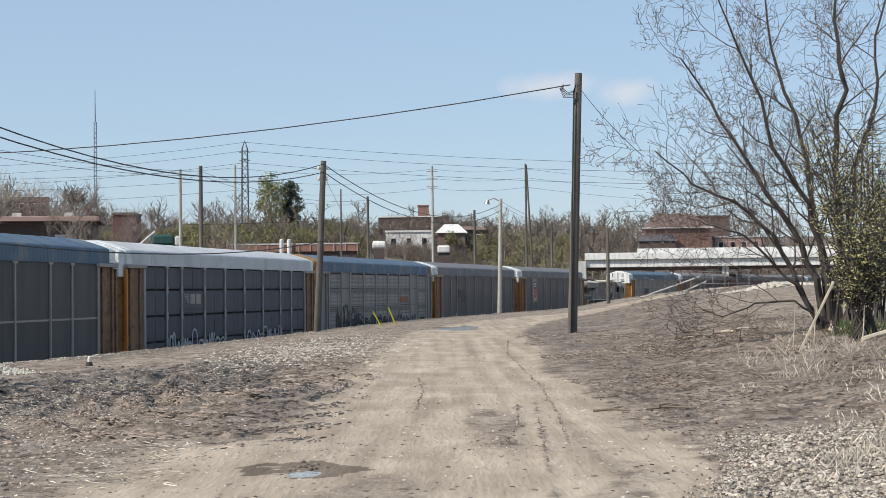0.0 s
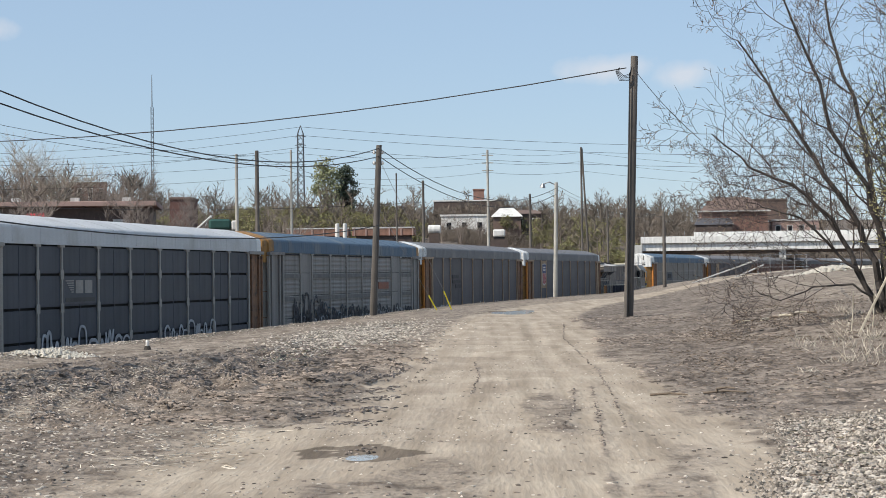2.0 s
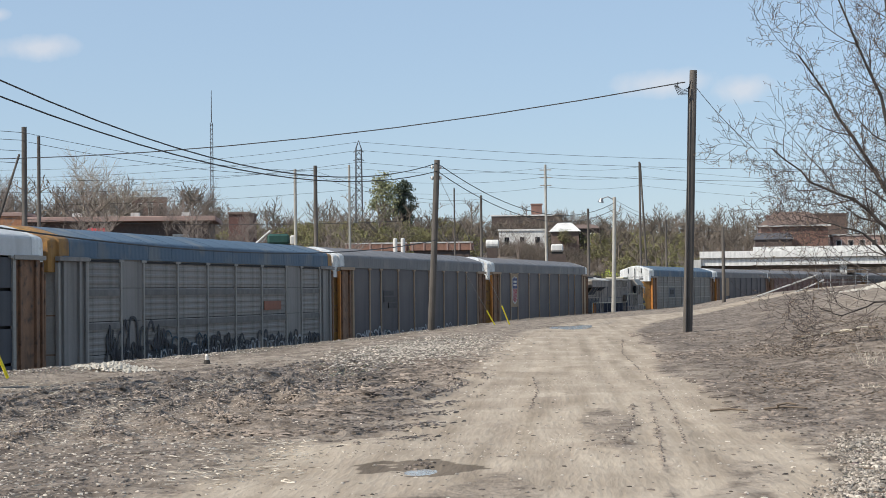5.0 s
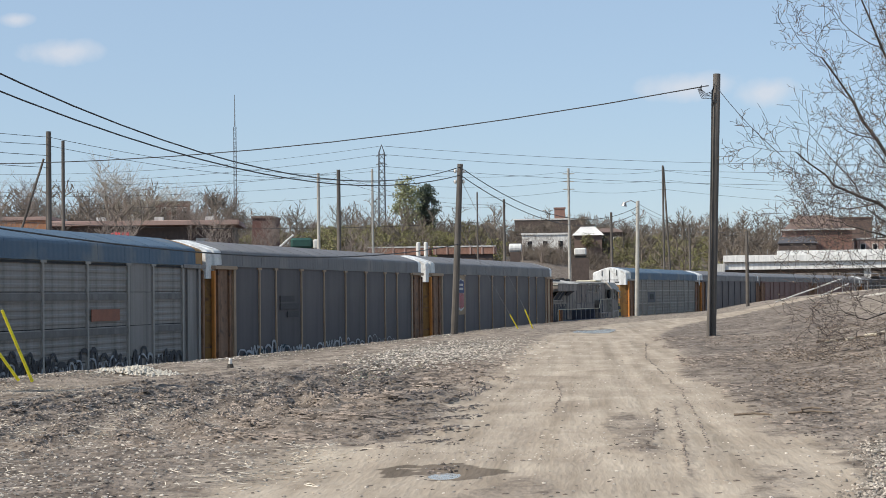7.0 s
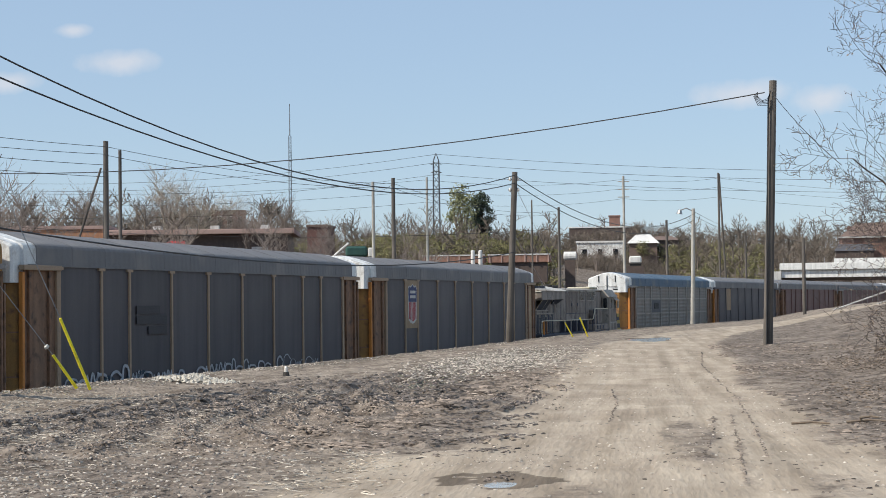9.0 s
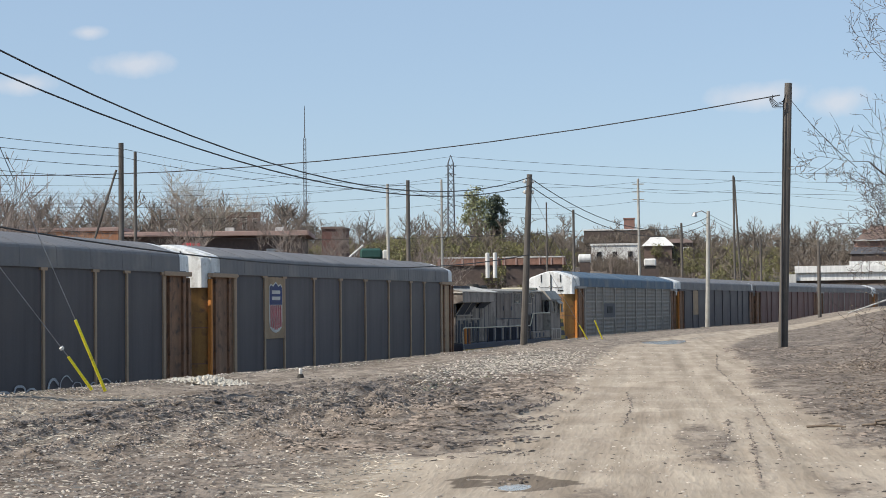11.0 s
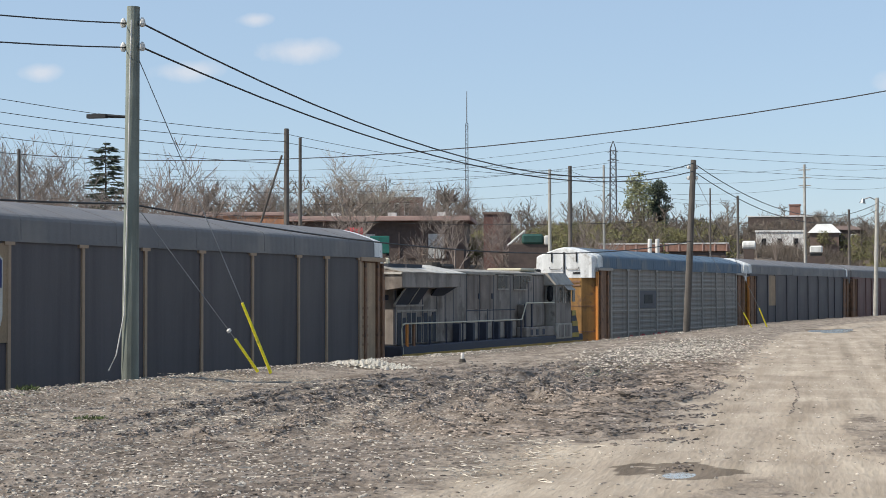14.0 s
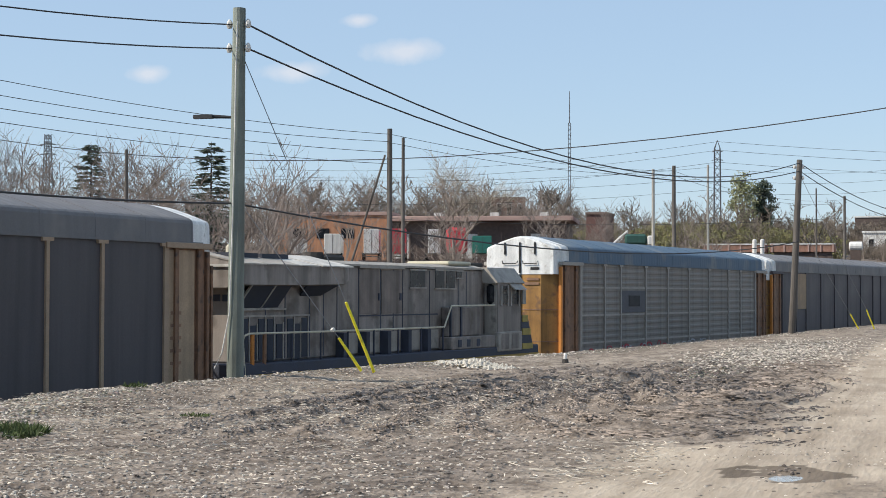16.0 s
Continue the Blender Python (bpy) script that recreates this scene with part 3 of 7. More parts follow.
def plate(car, name, material, x0, x1, z0, z1, out=0.0, label=""):
    bm = bmesh.new()
    box(bm, x0, x1, FACE - 0.012 - out, FACE + 0.012 - out, z0, z1)
    return tagged(part(name, bm, material, car), label)


def shield(car, x, z, w, h):
    """A striped shield emblem with two pale bars on its dark head."""
    def form(name, material, pts, out):
        bm = bmesh.new()
        a = [bm.verts.new((x + px * w / 2, FACE - out, z + pz * h)) for px, pz in pts]
        b = [bm.verts.new((x + px * w / 2, FACE - out + 0.01, z + pz * h)) for px, pz in pts]
        n = len(pts)
        fs = [bm.faces.new(a), bm.faces.new(b[::-1])] + [bm.faces.new((a[i], b[i], b[(i + 1) % n], a[(i + 1) % n])) for i in range(n)]
        bmesh.ops.recalc_face_normals(bm, faces=fs)
        return part(name, bm, material, car)
    rim = [(-1, 0.22), (-0.9, 0.1), (-0.5, 0.03), (0, 0.0), (0.5, 0.03), (0.9, 0.1), (1, 0.22), (1, 0.9), (0.75, 0.96), (0.4, 0.93), (0, 1.0), (-0.4, 0.93), (-0.75, 0.96), (-1, 0.9)]
    form("emblem_field", PALE, rim, 0.026)
    form("emblem_head", NAVY, [(-0.93, 0.55), (0.93, 0.55), (0.93, 0.88), (0.72, 0.93), (0.4, 0.9), (0, 0.97), (-0.4, 0.9), (-0.72, 0.93), (-0.93, 0.88)], 0.036)
    for k in range(6):
        c = -0.75 + 0.3 * k
        lo = 0.05 + 0.09 * abs(c)
        form("emblem_stripe", EMBLEM_RED, [(c - 0.075, lo), (c + 0.075, lo), (c + 0.075, 0.54), (c - 0.075, 0.54)], 0.036)
    for zz in (0.76, 0.64):
        form("emblem_bar", PALE, [(-0.62, zz), (0.62, zz), (0.62, zz + 0.07), (-0.62, zz + 0.07)], 0.046)


def scrawl(car, x0, x1, z0, z1, material, seed, r=0.03, wild=1.0):
    """A sprayed line of looping strokes along the lower side."""
    rs = random.Random(seed)
    x = x0
    while x < x1:
        w = rs.uniform(0.35, 0.9)
        h = (z1 - z0) * rs.uniform(0.45, 1.0)
        kind = rs.random()
        zb = z0 + rs.uniform(0, 0.12)
        if kind < 0.4:
            pts = [(x, zb), (x + w * 0.1, zb + h), (x + w * 0.5, zb + h * 1.05), (x + w * 0.85, zb + h * 0.9), (x + w * 0.9, zb)]
        elif kind < 0.75:
            pts = [(x, zb + h * 0.7), (x + w * 0.25, zb), (x + w * 0.5, zb + h * wild), (x + w * 0.75, zb + h * 0.1), (x + w, zb + h * 0.8)]
        else:
            pts = [(x + w * (0.5 + 0.45 * math.cos(a)), zb + h * (0.5 + 0.5 * math.sin(a))) for a in (0.3, 1.5, 2.8, 4.0, 5.2, 6.3)]
        for _ in range(2):  # round the corners
            pts = [pts[0]] + [(a[0] * u + b[0] * (1 - u), a[1] * u + b[1] * (1 - u)) for a, b in zip(pts, pts[1:]) for u in (0.75, 0.25)] + [pts[-1]]
        bm = bmesh.new()
        rr = r * rs.uniform(0.7, 1.4)
        for (xa, za), (xb, zc) in zip(pts, pts[1:]):
            d = Vector((xb - xa, 0, zc - za))
            s = Vector((-d.z, 0, d.x)).normalized() * rr
            y = FACE - 0.014
            a, b = Vector((xa, y, za)), Vector((xb, y, zc))
            q = [bm.verts.new(v) for v in (a - s, b - s, b + s, a + s)]
            q2 = [bm.verts.new(v + Vector((0, 0.012, 0))) for v in (a - s, b - s, b + s, a + s)]
            bm.faces.new(q)
            bm.faces.new(q2[::-1])
            for i in range(4):
                bm.faces.new((q[i], q2[i], q2[(i + 1) % 4], q[(i + 1) % 4]))
        bmesh.ops.recalc_face_normals(bm, faces=bm.faces)
        part("graffiti_stroke", bm, material, car)
        x += w * rs.uniform(0.75, 1.15)


car_a = add(autorack("dull grey enclosed car-carrying wagon with a blue roof", P["dull"], P["roof_blue"], P["grey"], P["white"], (1.12, 2.88, 4.93), bars=True), -72.4)
car_a2 = add(autorack("dull grey enclosed car-carrying wagon with a blue roof", P["dull"], P["roof_blue"], P["grey"], P["white"], (1.12, 2.88, 4.93), bars=True), -101.0)
car_b = add(autorack("slate grey panelled car-carrying wagon with a white roof", P["slate"], P["roof_white"], P["grey"], P["white"], TIERS, slot=0.085, seams=True), -43.85)
for z in TIERS[1:-1]:
    for x in COLS[1:-1]:
        plate(car_b, "gusset", P["grey"], x - 0.12, x + 0.12, z - 0.2, z + 0.1, 0.012)
plate(car_b, "emblem_board", FADED, -7.3, -4.65, 2.95, 3.85, -0.03)
for k in range(6):  # slanted bars and a peaked block of a faded emblem
    plate(car_b, "emblem_bar", P["grey"], -7.15 + 0.09 * k, -6.5, 3.70 - 0.075 * k, 3.74 - 0.075 * k, -0.02)
plate(car_b, "emblem_bar", P["grey"], -6.35, -5.75, 3.3, 3.74, -0.02)
plate(car_b, "emblem_bar", P["grey"], -5.6, -5.0, 3.3, 3.74, -0.02)
plate(car_b, "emblem_bar", P["dull"], -7.15, -4.8, 3.02, 3.16, -0.02)
scrawl(car_b, -9.0, -2.2, 1.2, 2.1, SCRAWL_B, 3, 0.045)
scrawl(car_b, 1.6, 7.0, 1.2, 2.0, SCRAWL_B, 5, 0.04)
car_c = add(autorack("silver corrugated car-carrying wagon with blue roof and graffiti", P["silver"], P["roof_blue"], P["grey"], YELLOW, TIERS, ribs=4.6, corner=P["grey"], bay=PLAIN, blank=(1, 7)), -15.4)
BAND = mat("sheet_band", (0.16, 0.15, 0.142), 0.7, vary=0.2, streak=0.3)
for z in TIERS[2:]:  # darker bands under each row's top
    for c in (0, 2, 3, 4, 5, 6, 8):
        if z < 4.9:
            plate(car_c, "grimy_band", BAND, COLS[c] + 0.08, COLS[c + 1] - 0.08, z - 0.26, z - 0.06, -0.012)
        else:
            plate(car_c, "vent_slot", GRIME, COLS[c] + 0.1, COLS[c + 1] - 0.1, z - 0.13, z - 0.06, -0.012)
plate(car_c, "orange_patch", ORANGE, 4.45, 6.5, 3.05, 3.42, 0.0, "small orange painted patch")
scrawl(car_c, -10.5, 11.3, 1.25, 2.1, SCRAWL_A, 11, 0.06, 1.2)
scrawl(car_c, -10.0, 2.0, 1.2, 2.2, SCRAWL_A, 12, 0.045, 1.1)
scrawl(car_c, -10.4, -6.0, 1.5, 3.0, SCRAWL_A, 13, 0.05, 1.2)
scrawl(car_c, -9.5, 10.0, 1.2, 1.9, SCRAWL_B, 14, 0.03)
scrawl(car_c, -6.5, -2.0, 1.5, 2.6, SCRAWL_C, 15, 0.03)
car_d = add(autorack("dark slate car-carrying wagon with tan posts and yellow ends", P["dark"], P["roof_dark"], P["tan"], P["white"]), 13.08)
for k in range(3):
    plate(car_d, "faded_marking", mat("marking_faint", (0.055, 0.05, 0.053), 0.7, vary=0.2), -7.0 + 0.8 * (k == 2), -5.4 + 0.5 * (k > 0), 3.55 - 0.32 * k, 3.8 - 0.32 * k)
scrawl(car_d, -11.0, -6.5, 1.2, 1.75, SCRAWL_C, 21, 0.06)
scrawl(car_d, -11.5, 4.5, 1.3, 1.9, SCRAWL_B, 22, 0.035)
scrawl(car_d, 5.0, 8.5, 1.3, 2.0, SCRAWL_B, 23, 0.012)
car_e = add(autorack("dark slate car-carrying wagon with a shield emblem", P["dark"], P["roof_dark"], P["tan"], P["white"]), 42.2)
plate(car_e, "bay_panel", BAY_TAN, 11.95, 13.1, 1.2, 4.75, -0.05, "tan painted bay panel")
for k in range(5):  # unreadable lines of stencilling
    plate(car_e, "stencil_bar", BAY_BROWN, 12.05, 12.5, 2.0 + 0.3 * k, 2.08 + 0.3 * k, -0.035)
plate(car_e, "emblem_board", CARD, -9.2, -7.5, 2.65, 4.86, 0.0, "tan board behind the emblem")
shield(car_e, -8.32, 2.85, 1.2, 1.85)
scrawl(car_e, -8.8, -6.0, 1.15, 1.5, SCRAWL_C, 31, 0.06)
scrawl(car_e, 4.5, 8.0, 1.15, 1.45, SCRAWL_B, 32, 0.014)
car_f = add(autorack("zinc grey framed car-carrying wagon with white and yellow end", P["zinc"], P["roof_blue"], P["grey"], P["white"], TIERS, ribs=3.8, bars=True), 93.75)
plate(car_f, "emblem_board", FADED, -7.35, -4.6, 2.95, 3.85)
plate(car_f, "emblem_bar", BLACK, -6.6, -5.3, 3.2, 3.65, 0.02)
scrawl(car_f, -11.0, -2.0, 1.2, 1.6, EMBLEM_RED, 41, 0.03)
scrawl(car_f, -11.0, 3.0, 1.2, 1.6, SCRAWL_B, 42, 0.025)
car_g = add(autorack("dark car-carrying wagon with dusty roof and a tan patch", P["dark"], P["roof_dark"], P["dark"], P["white"]), 122.3)
plate(car_g, "tan_board", CARD, -9.2, -7.5, 2.9, 4.85, 0.0, "tan painted board")
car_h = add(autorack("rusty brown car-carrying wagon with a grey roof", P["brown"], P["roof_dark"], P["brown"], P["roof_dark"], corner=PLANK), 150.9)
car_i = add(autorack("dark brown car-carrying wagon far down the train", P["brown"], P["roof_dark"], P["grey"], P["roof_dark"], corner=PLANK), 179.5)
for k in range(3):
    add(autorack("dusty dark car-carrying wagon far down the train", P["dark"], P["roof_dark"], P["grey"], P["white"]), 208.1 + 28.6 * k)
# ---------------------------------------------------------------- locomotive
LOCO = mat("loco_grey", (0.25, 0.216, 0.19), 0.7, vary=0.16, scale=0.8, streak=0.4, dirt=(0.11, 0.09, 0.075), dirt_amount=0.35)
LOCO_TOP = mat("loco_roof", (0.33, 0.30, 0.26), 0.65, vary=0.15, streak=0.15, dirt=(0.2, 0.18, 0.16), dirt_amount=0.25)
LOCO_DARK = mat("loco_frame_blue", (0.045, 0.05, 0.07), 0.7)
GLASS = mat("dark_glass", (0.012, 0.013, 0.016), 0.3, vary=0.05, spec=0.25)
GRILLE = mat("grille_dark", (0.03, 0.035, 0.05), 0.7, vary=0.2)
SAFETY_DULL = mat("step_yellow_dirty", (0.36, 0.28, 0.08), 0.8, vary=0.25)
CREAM = mat("rail_cream", (0.55, 0.50, 0.38), 0.65, vary=0.15)
SAFETY = mat("safety_yellow", (0.90, 0.76, 0.04), 0.55, vary=0.08, dirt=(0.3, 0.22, 0.05), dirt_amount=0.1)


def panel_on(name, parent, material, x0, x1, z0, z1, y, depth=0.04):
    bm = bmesh.new()
    box(bm, x0, x1, y - depth, y + depth, z0, z1)
    return part(name, bm, material, parent)


def slant(name, parent, material, x0, x1, z0, z1, y0, y1, lean=0.0, taper=0.0):
    """A thick sheet from (y0, z0) at its foot to (y1, z1) at its head, leaning along x."""
    bm = bmesh.new()
    foot = [(x0, y0), (x1, y0), (x1, y0 + 0.06), (x0, y0 + 0.06)]
    head = [(x0 + lean, y1), (x1 + lean + taper, y1), (x1 + lean + taper, y1 + 0.06), (x0 + lean, y1 + 0.06)]
    loft(bm, [[(x, y, z0) for x, y in foot], [(x, y, z1) for x, y in head]])
    return part(name, bm, material, parent)


def locomotive():
    """A freight diesel, cab towards +x, radiators towards -x; near side at -y."""
    lo = thing("diesel_locomotive", "faded grey freight diesel locomotive with radiator wings and cab", "locomotive", "train")
    bm = bmesh.new()
    box(bm, -10.5, 9.7, -1.5, 1.5, 1.48, 1.88, 0.03)
    box(bm, -3.4, 3.4, -1.35, 1.35, 0.55, 1.48, 0.15)
    part("frame", bm, LOCO_DARK, lo)
    bm = bmesh.new()
    box(bm, -10.5, 9.7, -1.515, -1.50, 1.50, 1.60)
    part("sill_stripe", bm, mat("stripe_worn", (0.32, 0.22, 0.06), 0.8, vary=0.3), lo)
    for s in (-1, 1):
        bm = bmesh.new()
        box(bm, -2.3, 2.3, -1.2, -1.0, 0.5, 0.85, 0.05)
        box(bm, -2.3, 2.3, 1.0, 1.2, 0.5, 0.85, 0.05)
        box(bm, -0.4, 0.4, -1.0, 1.0, 0.55, 1.48)
        t = part("truck", bm, UNDER, lo)
        t.location = (s * 6.9, 0, 0)
        for dx in (-1.95, 0, 1.95):
            bm = bmesh.new()
            for q in (-1, 1):
                tube(bm, [(0, q * 0.70, 0.53), (0, q * 0.83, 0.53)], [0.53, 0.52], 20)
            tube(bm, [(0, -0.8, 0.53), (0, 0.8, 0.53)], 0.1, 8)
            w = part("wheelset", bm, WHEEL, t)
            w.location = (dx, 0, 0)
    # long hood with its doors
    bm = bmesh.new()
    box(bm, -10.0, 5.95, -0.98, 0.98, 1.88, 4.52, 0.05)
    hood = part("long_hood", bm, LOCO, lo)
    bm = bmesh.new()
    extrude_profile(bm, [(-1.03, 4.52), (-1.03, 4.58), (-0.6, 4.68), (0.6, 4.68), (1.03, 4.58), (1.03, 4.52)], -4.6, 5.9)
    part("hood_roof", bm, LOCO_TOP, lo)
    bm = bmesh.new()
    box(bm, 3.5, 5.3, -0.8, 0.8, 4.66, 4.80, 0.05)
    part("roof_hatch", bm, mat("hatch_cream", (0.50, 0.46, 0.34), 0.7, vary=0.15), lo)
    # radiator wings, widest at the rear, dying into the hood
    bm = bmesh.new()
    ring = lambda x, y, z0, ze, zr: [(x, -0.95, z0 - 0.08), (x, -y, z0), (x, -y, ze), (x, 0, zr), (x, y, ze), (x, y, z0), (x, 0.95, z0 - 0.08)]
    loft(bm, [ring(-10.5, 1.5, 3.94, 4.46, 4.78), ring(-7.5, 1.5, 3.94, 4.46, 4.74), ring(-5.0, 1.46, 3.98, 4.48, 4.70), ring(-3.9, 1.0, 4.1, 4.50, 4.66)])
    wing = part("radiator_housing", bm, LOCO, lo)
    PLATE = mat("bleached_plate", (0.50, 0.475, 0.43), 0.6, vary=0.25)
    for x0, x1, mt in ((-10.52, -9.4, LOCO_TOP), (-9.36, -7.7, LOCO_TOP), (-7.66, -6.6, PLATE), (-6.4, -4.6, PLATE)):
        bm = bmesh.new()
        extrude_profile(bm, [(-1.53, 4.455), (-1.53, 4.49), (0, 4.81), (1.53, 4.49), (1.53, 4.455), (0, 4.77)], x0, x1)
        part("radiator_top_plate", bm, mt, wing)
    for x0, x1 in ((-9.9, -8.5), (-8.3, -6.9)):
        bm = bmesh.new()
        box(bm, x0, x1, -0.7, 0.7, 4.60, 4.79)
        part("radiator_fan_screen", bm, GRILLE, wing)
    bm = bmesh.new()
    box(bm, -10.56, -10.5, -1.5, 1.5, 4.40, 4.47)
    part("rear_trim", bm, PLATE, wing)
    bm = bmesh.new()
    tube(bm, [(-9.6, -0.5, 4.66), (-9.6, -0.5, 4.95), (-9.6, -0.5, 5.0)], [0.11, 0.11, 0.05], 8)
    part("roof_horn", bm, CREAM, wing)
    # sloped screens under the wing
    for x0, x1 in ((-10.0, -8.87), (-8.78, -7.98)):
        slant("intake_screen", hood, GRILLE, x0, x1, 3.33, 3.93, -1.0, -1.36, 0.18)
    slant("screen_strut", hood, LOCO_TOP, -8.87, -8.80, 3.33, 3.93, -1.02, -1.38, 0.18)
    slant("screen_edge", hood, LOCO_TOP, -10.08, -10.01, 3.33, 3.93, -1.02, -1.38, 0.18)
    slant("intake_screen", hood, GRILLE, -6.74, -5.61, 3.64, 3.96, -1.0, -1.30, -0.1, 0.7)
    panel_on("screen_ledge", hood, LOCO_TOP, -10.05, -7.6, 3.26, 3.32, -1.01, 0.05)
    for k, (x, z1) in enumerate(((-9.61, 3.04), (-9.21, 2.86), (-8.79, 3.03), (-8.34, 3.02), (-7.86, 2.88), (-7.28, 3.02), (-6.91, 2.88), (-6.49, 3.03))):  # dark slots in the rear doors
        panel_on("louvre", hood, GRILLE, x - 0.15, x + 0.15, 1.95 if k % 3 else 1.9, z1, -0.985, 0.015)
        panel_on("louvre_frame", hood, LOCO_TOP, x + 0.16, x + 0.2, 1.92, z1 + 0.05, -0.99, 0.03)
    panel_on("louvre_head", hood, LOCO_TOP, -9.85, -6.25, 3.08, 3.13, -0.99, 0.03)
    for x in (-9.95, -8.58, -7.55, -6.2, -5.4, -4.6, -3.27, -1.86, -1.0, -0.35, 1.6, 3.8, 4.45):
        panel_on("hood_door_seam", hood, LOCO_DARK, x - 0.018, x + 0.018, 1.95, 3.9 if x < -5 else 4.45, -0.982, 0.012)
    panel_on("hatch_line", hood, LOCO_DARK, -3.27, 2.2, 3.03, 3.07, -0.982, 0.012)
    panel_on("hood_door", hood, mat("loco_patch", (0.185, 0.152, 0.13), 0.8, streak=0.45), -3.2, -1.92, 3.1, 4.42, -0.985, 0.015)
    panel_on("hood_door", hood, mat("loco_patch", (0.185, 0.152, 0.13)), -1.8, -0.42, 3.1, 4.42, -0.985, 0.015)
    for x in (-2.0, -0.55):
        panel_on("door_latch", hood, LOCO_DARK, x - 0.05, x + 0.05, 3.5, 3.72, -1.0, 0.03)
    panel_on("hood_ledge", hood, LOCO_TOP, -3.3, -0.3, 4.47, 4.53, -1.0, 0.05)
    for x0, x1, z0, z1 in ((0.16, 1.25, 3.92, 4.44), (2.01, 2.70, 3.90, 4.46), (2.84, 3.52, 3.90, 4.46), (3.66, 4.08, 4.25, 4.45)):
        o = panel_on("blower_opening", hood, GLASS, x0, x1, z0, z1, -0.985, 0.012)
        panel_on("opening_head", o, LOCO_TOP, x0 - 0.06, x1 + 0.06, z1, z1 + 0.05, -1.0, 0.03)
        panel_on("opening_sill", o, LOCO_TOP, x0 - 0.06, x1 + 0.06, z0 - 0.05, z0, -1.0, 0.03)
    bm = bmesh.new()
    tube(bm, [(-4.3, 0, 4.6), (-4.3, 0, 4.92)], [0.35, 0.3], 10)
    box(bm, -4.3, -3.2, -0.5, 0.5, 4.6, 4.86, 0.08)
    part("exhaust_stack", bm, UNDER, lo)
    # cab: rear wall, side, roof
    bm = bmesh.new()
    extrude_profile(bm, [(-1.5, 1.88), (-1.5, 4.12), (-1.1, 4.56), (1.1, 4.56), (1.5, 4.12), (1.5, 1.88)], 5.95, 8.0)
    cab = part("cab", bm, LOCO, lo)
    bm = bmesh.new()
    extrude_profile(bm, [(-1.56, 4.10), (-1.14, 4.62), (1.14, 4.62), (1.56, 4.10), (1.50, 4.07), (-1.50, 4.07)], 5.8, 8.25)
    part("cab_roof", bm, LOCO_TOP, lo)
    bm = bmesh.new()
    box(bm, 6.4, 7.4, -0.3, 0.3, 4.6, 4.80, 0.04)
    part("roof_aerial_box", bm, UNDER, lo)
    for ys in (-1, 1):
        bm = bmesh.new()
        tube(bm, [(5.93, ys * 1.24, 3.35), (5.93, ys * 1.24, 3.45), (5.93, ys * 1.24, 3.98), (5.93, ys * 1.24, 4.05)], [0.05, 0.14, 0.14, 0.05], 10)
        part("cab_door_window", bm, GLASS, cab)
        bm = bmesh.new()
        box(bm, 5.92, 5.95, ys * 1.24 - 0.22, ys * 1.24 + 0.22, 1.95, 4.12)
        part("cab_door", bm, LOCO_TOP, cab)
    for x0, x1 in ((6.25, 6.75), (7.1, 7.75)):
        o = panel_on("cab_window", cab, GLASS, x0, x1, 3.35, 3.98, -1.50, 0.02)
        panel_on("window_surround", o, LOCO_TOP, x0 - 0.08, x0, 3.28, 4.02, -1.51, 0.04)
        panel_on("window_surround", o, LOCO_TOP, x1, x1 + 0.08, 3.28, 4.02, -1.51, 0.04)
    slant("window_awning", cab, LOCO_TOP, 6.9, 7.95, 3.86, 4.08, -1.78, -1.52)
    panel_on("mirror", cab, LOCO_TOP, 7.85, 8.15, 3.35, 3.85, -1.62, 0.03)
    bm = bmesh.new()
    loft(bm, [[(8.0, -0.95, 1.88), (8.0, -0.95, 3.45), (8.0, 0.95, 3.45), (8.0, 0.95, 1.88)], [(9.2, -0.85, 1.88), (9.2, -0.85, 2.95), (9.2, 0.85, 2.95), (9.2, 0.85, 1.88)]])
    part("nose", bm, LOCO_DARK, lo)
    bm = bmesh.new()
    loft(bm, [[(8.1, -1.48, 1.6), (9.3, -1.48, 1.6), (9.3, -0.9, 1.6), (8.1, -0.9, 1.6)], [(8.1, -1.48, 2.95), (8.7, -1.48, 2.95), (8.7, -0.9, 2.95), (8.1, -0.9, 2.95)]])
    steps_in = part("step_well", bm, LOCO_DARK, lo)
    for z0, z1, x1 in ((2.72, 2.95, 8.62), (2.25, 2.48, 8.9), (1.75, 1.95, 9.1)):
        panel_on("step_stripe", steps_in, SAFETY_DULL, 8.15, x1, z0, z1, -1.50, 0.02)
    bm = bmesh.new()
    box(bm, 9.4, 9.75, -1.45, 1.45, 0.45, 1.86, 0.04)
    part("pilot", bm, LOCO_DARK, lo)
    # cabinets along the walkway under the cab
    bm = bmesh.new()
    box(bm, 2.3, 5.85, -1.46, -0.98, 1.88, 2.3, 0.03)
    low_box = part("walkway_cabinet", bm, LOCO, lo)
    for x in (2.9, 3.6, 4.4):
        panel_on("cabinet_vent", low_box, LOCO_DARK, x - 0.13, x + 0.13, 1.96, 2.2, -1.465, 0.012)
    bm = bmesh.new()
    box(bm, 2.45, 4.9, -1.30, -0.98, 2.3, 3.28, 0.04)
    tall_box = part("equipment_cabinet", bm, LOCO, lo)
    for x in (2.5, 3.3):
        panel_on("cabinet_post", tall_box, LOCO_DARK, x - 0.05, x + 0.05, 2.3, 3.28, -1.32, 0.03)
    bm = bmesh.new()
    box(bm, 5.9, 8.05, -1.55, -1.4, 1.72, 2.4, 0.03)
    bat = part("battery_box", bm, LOCO_TOP, lo)
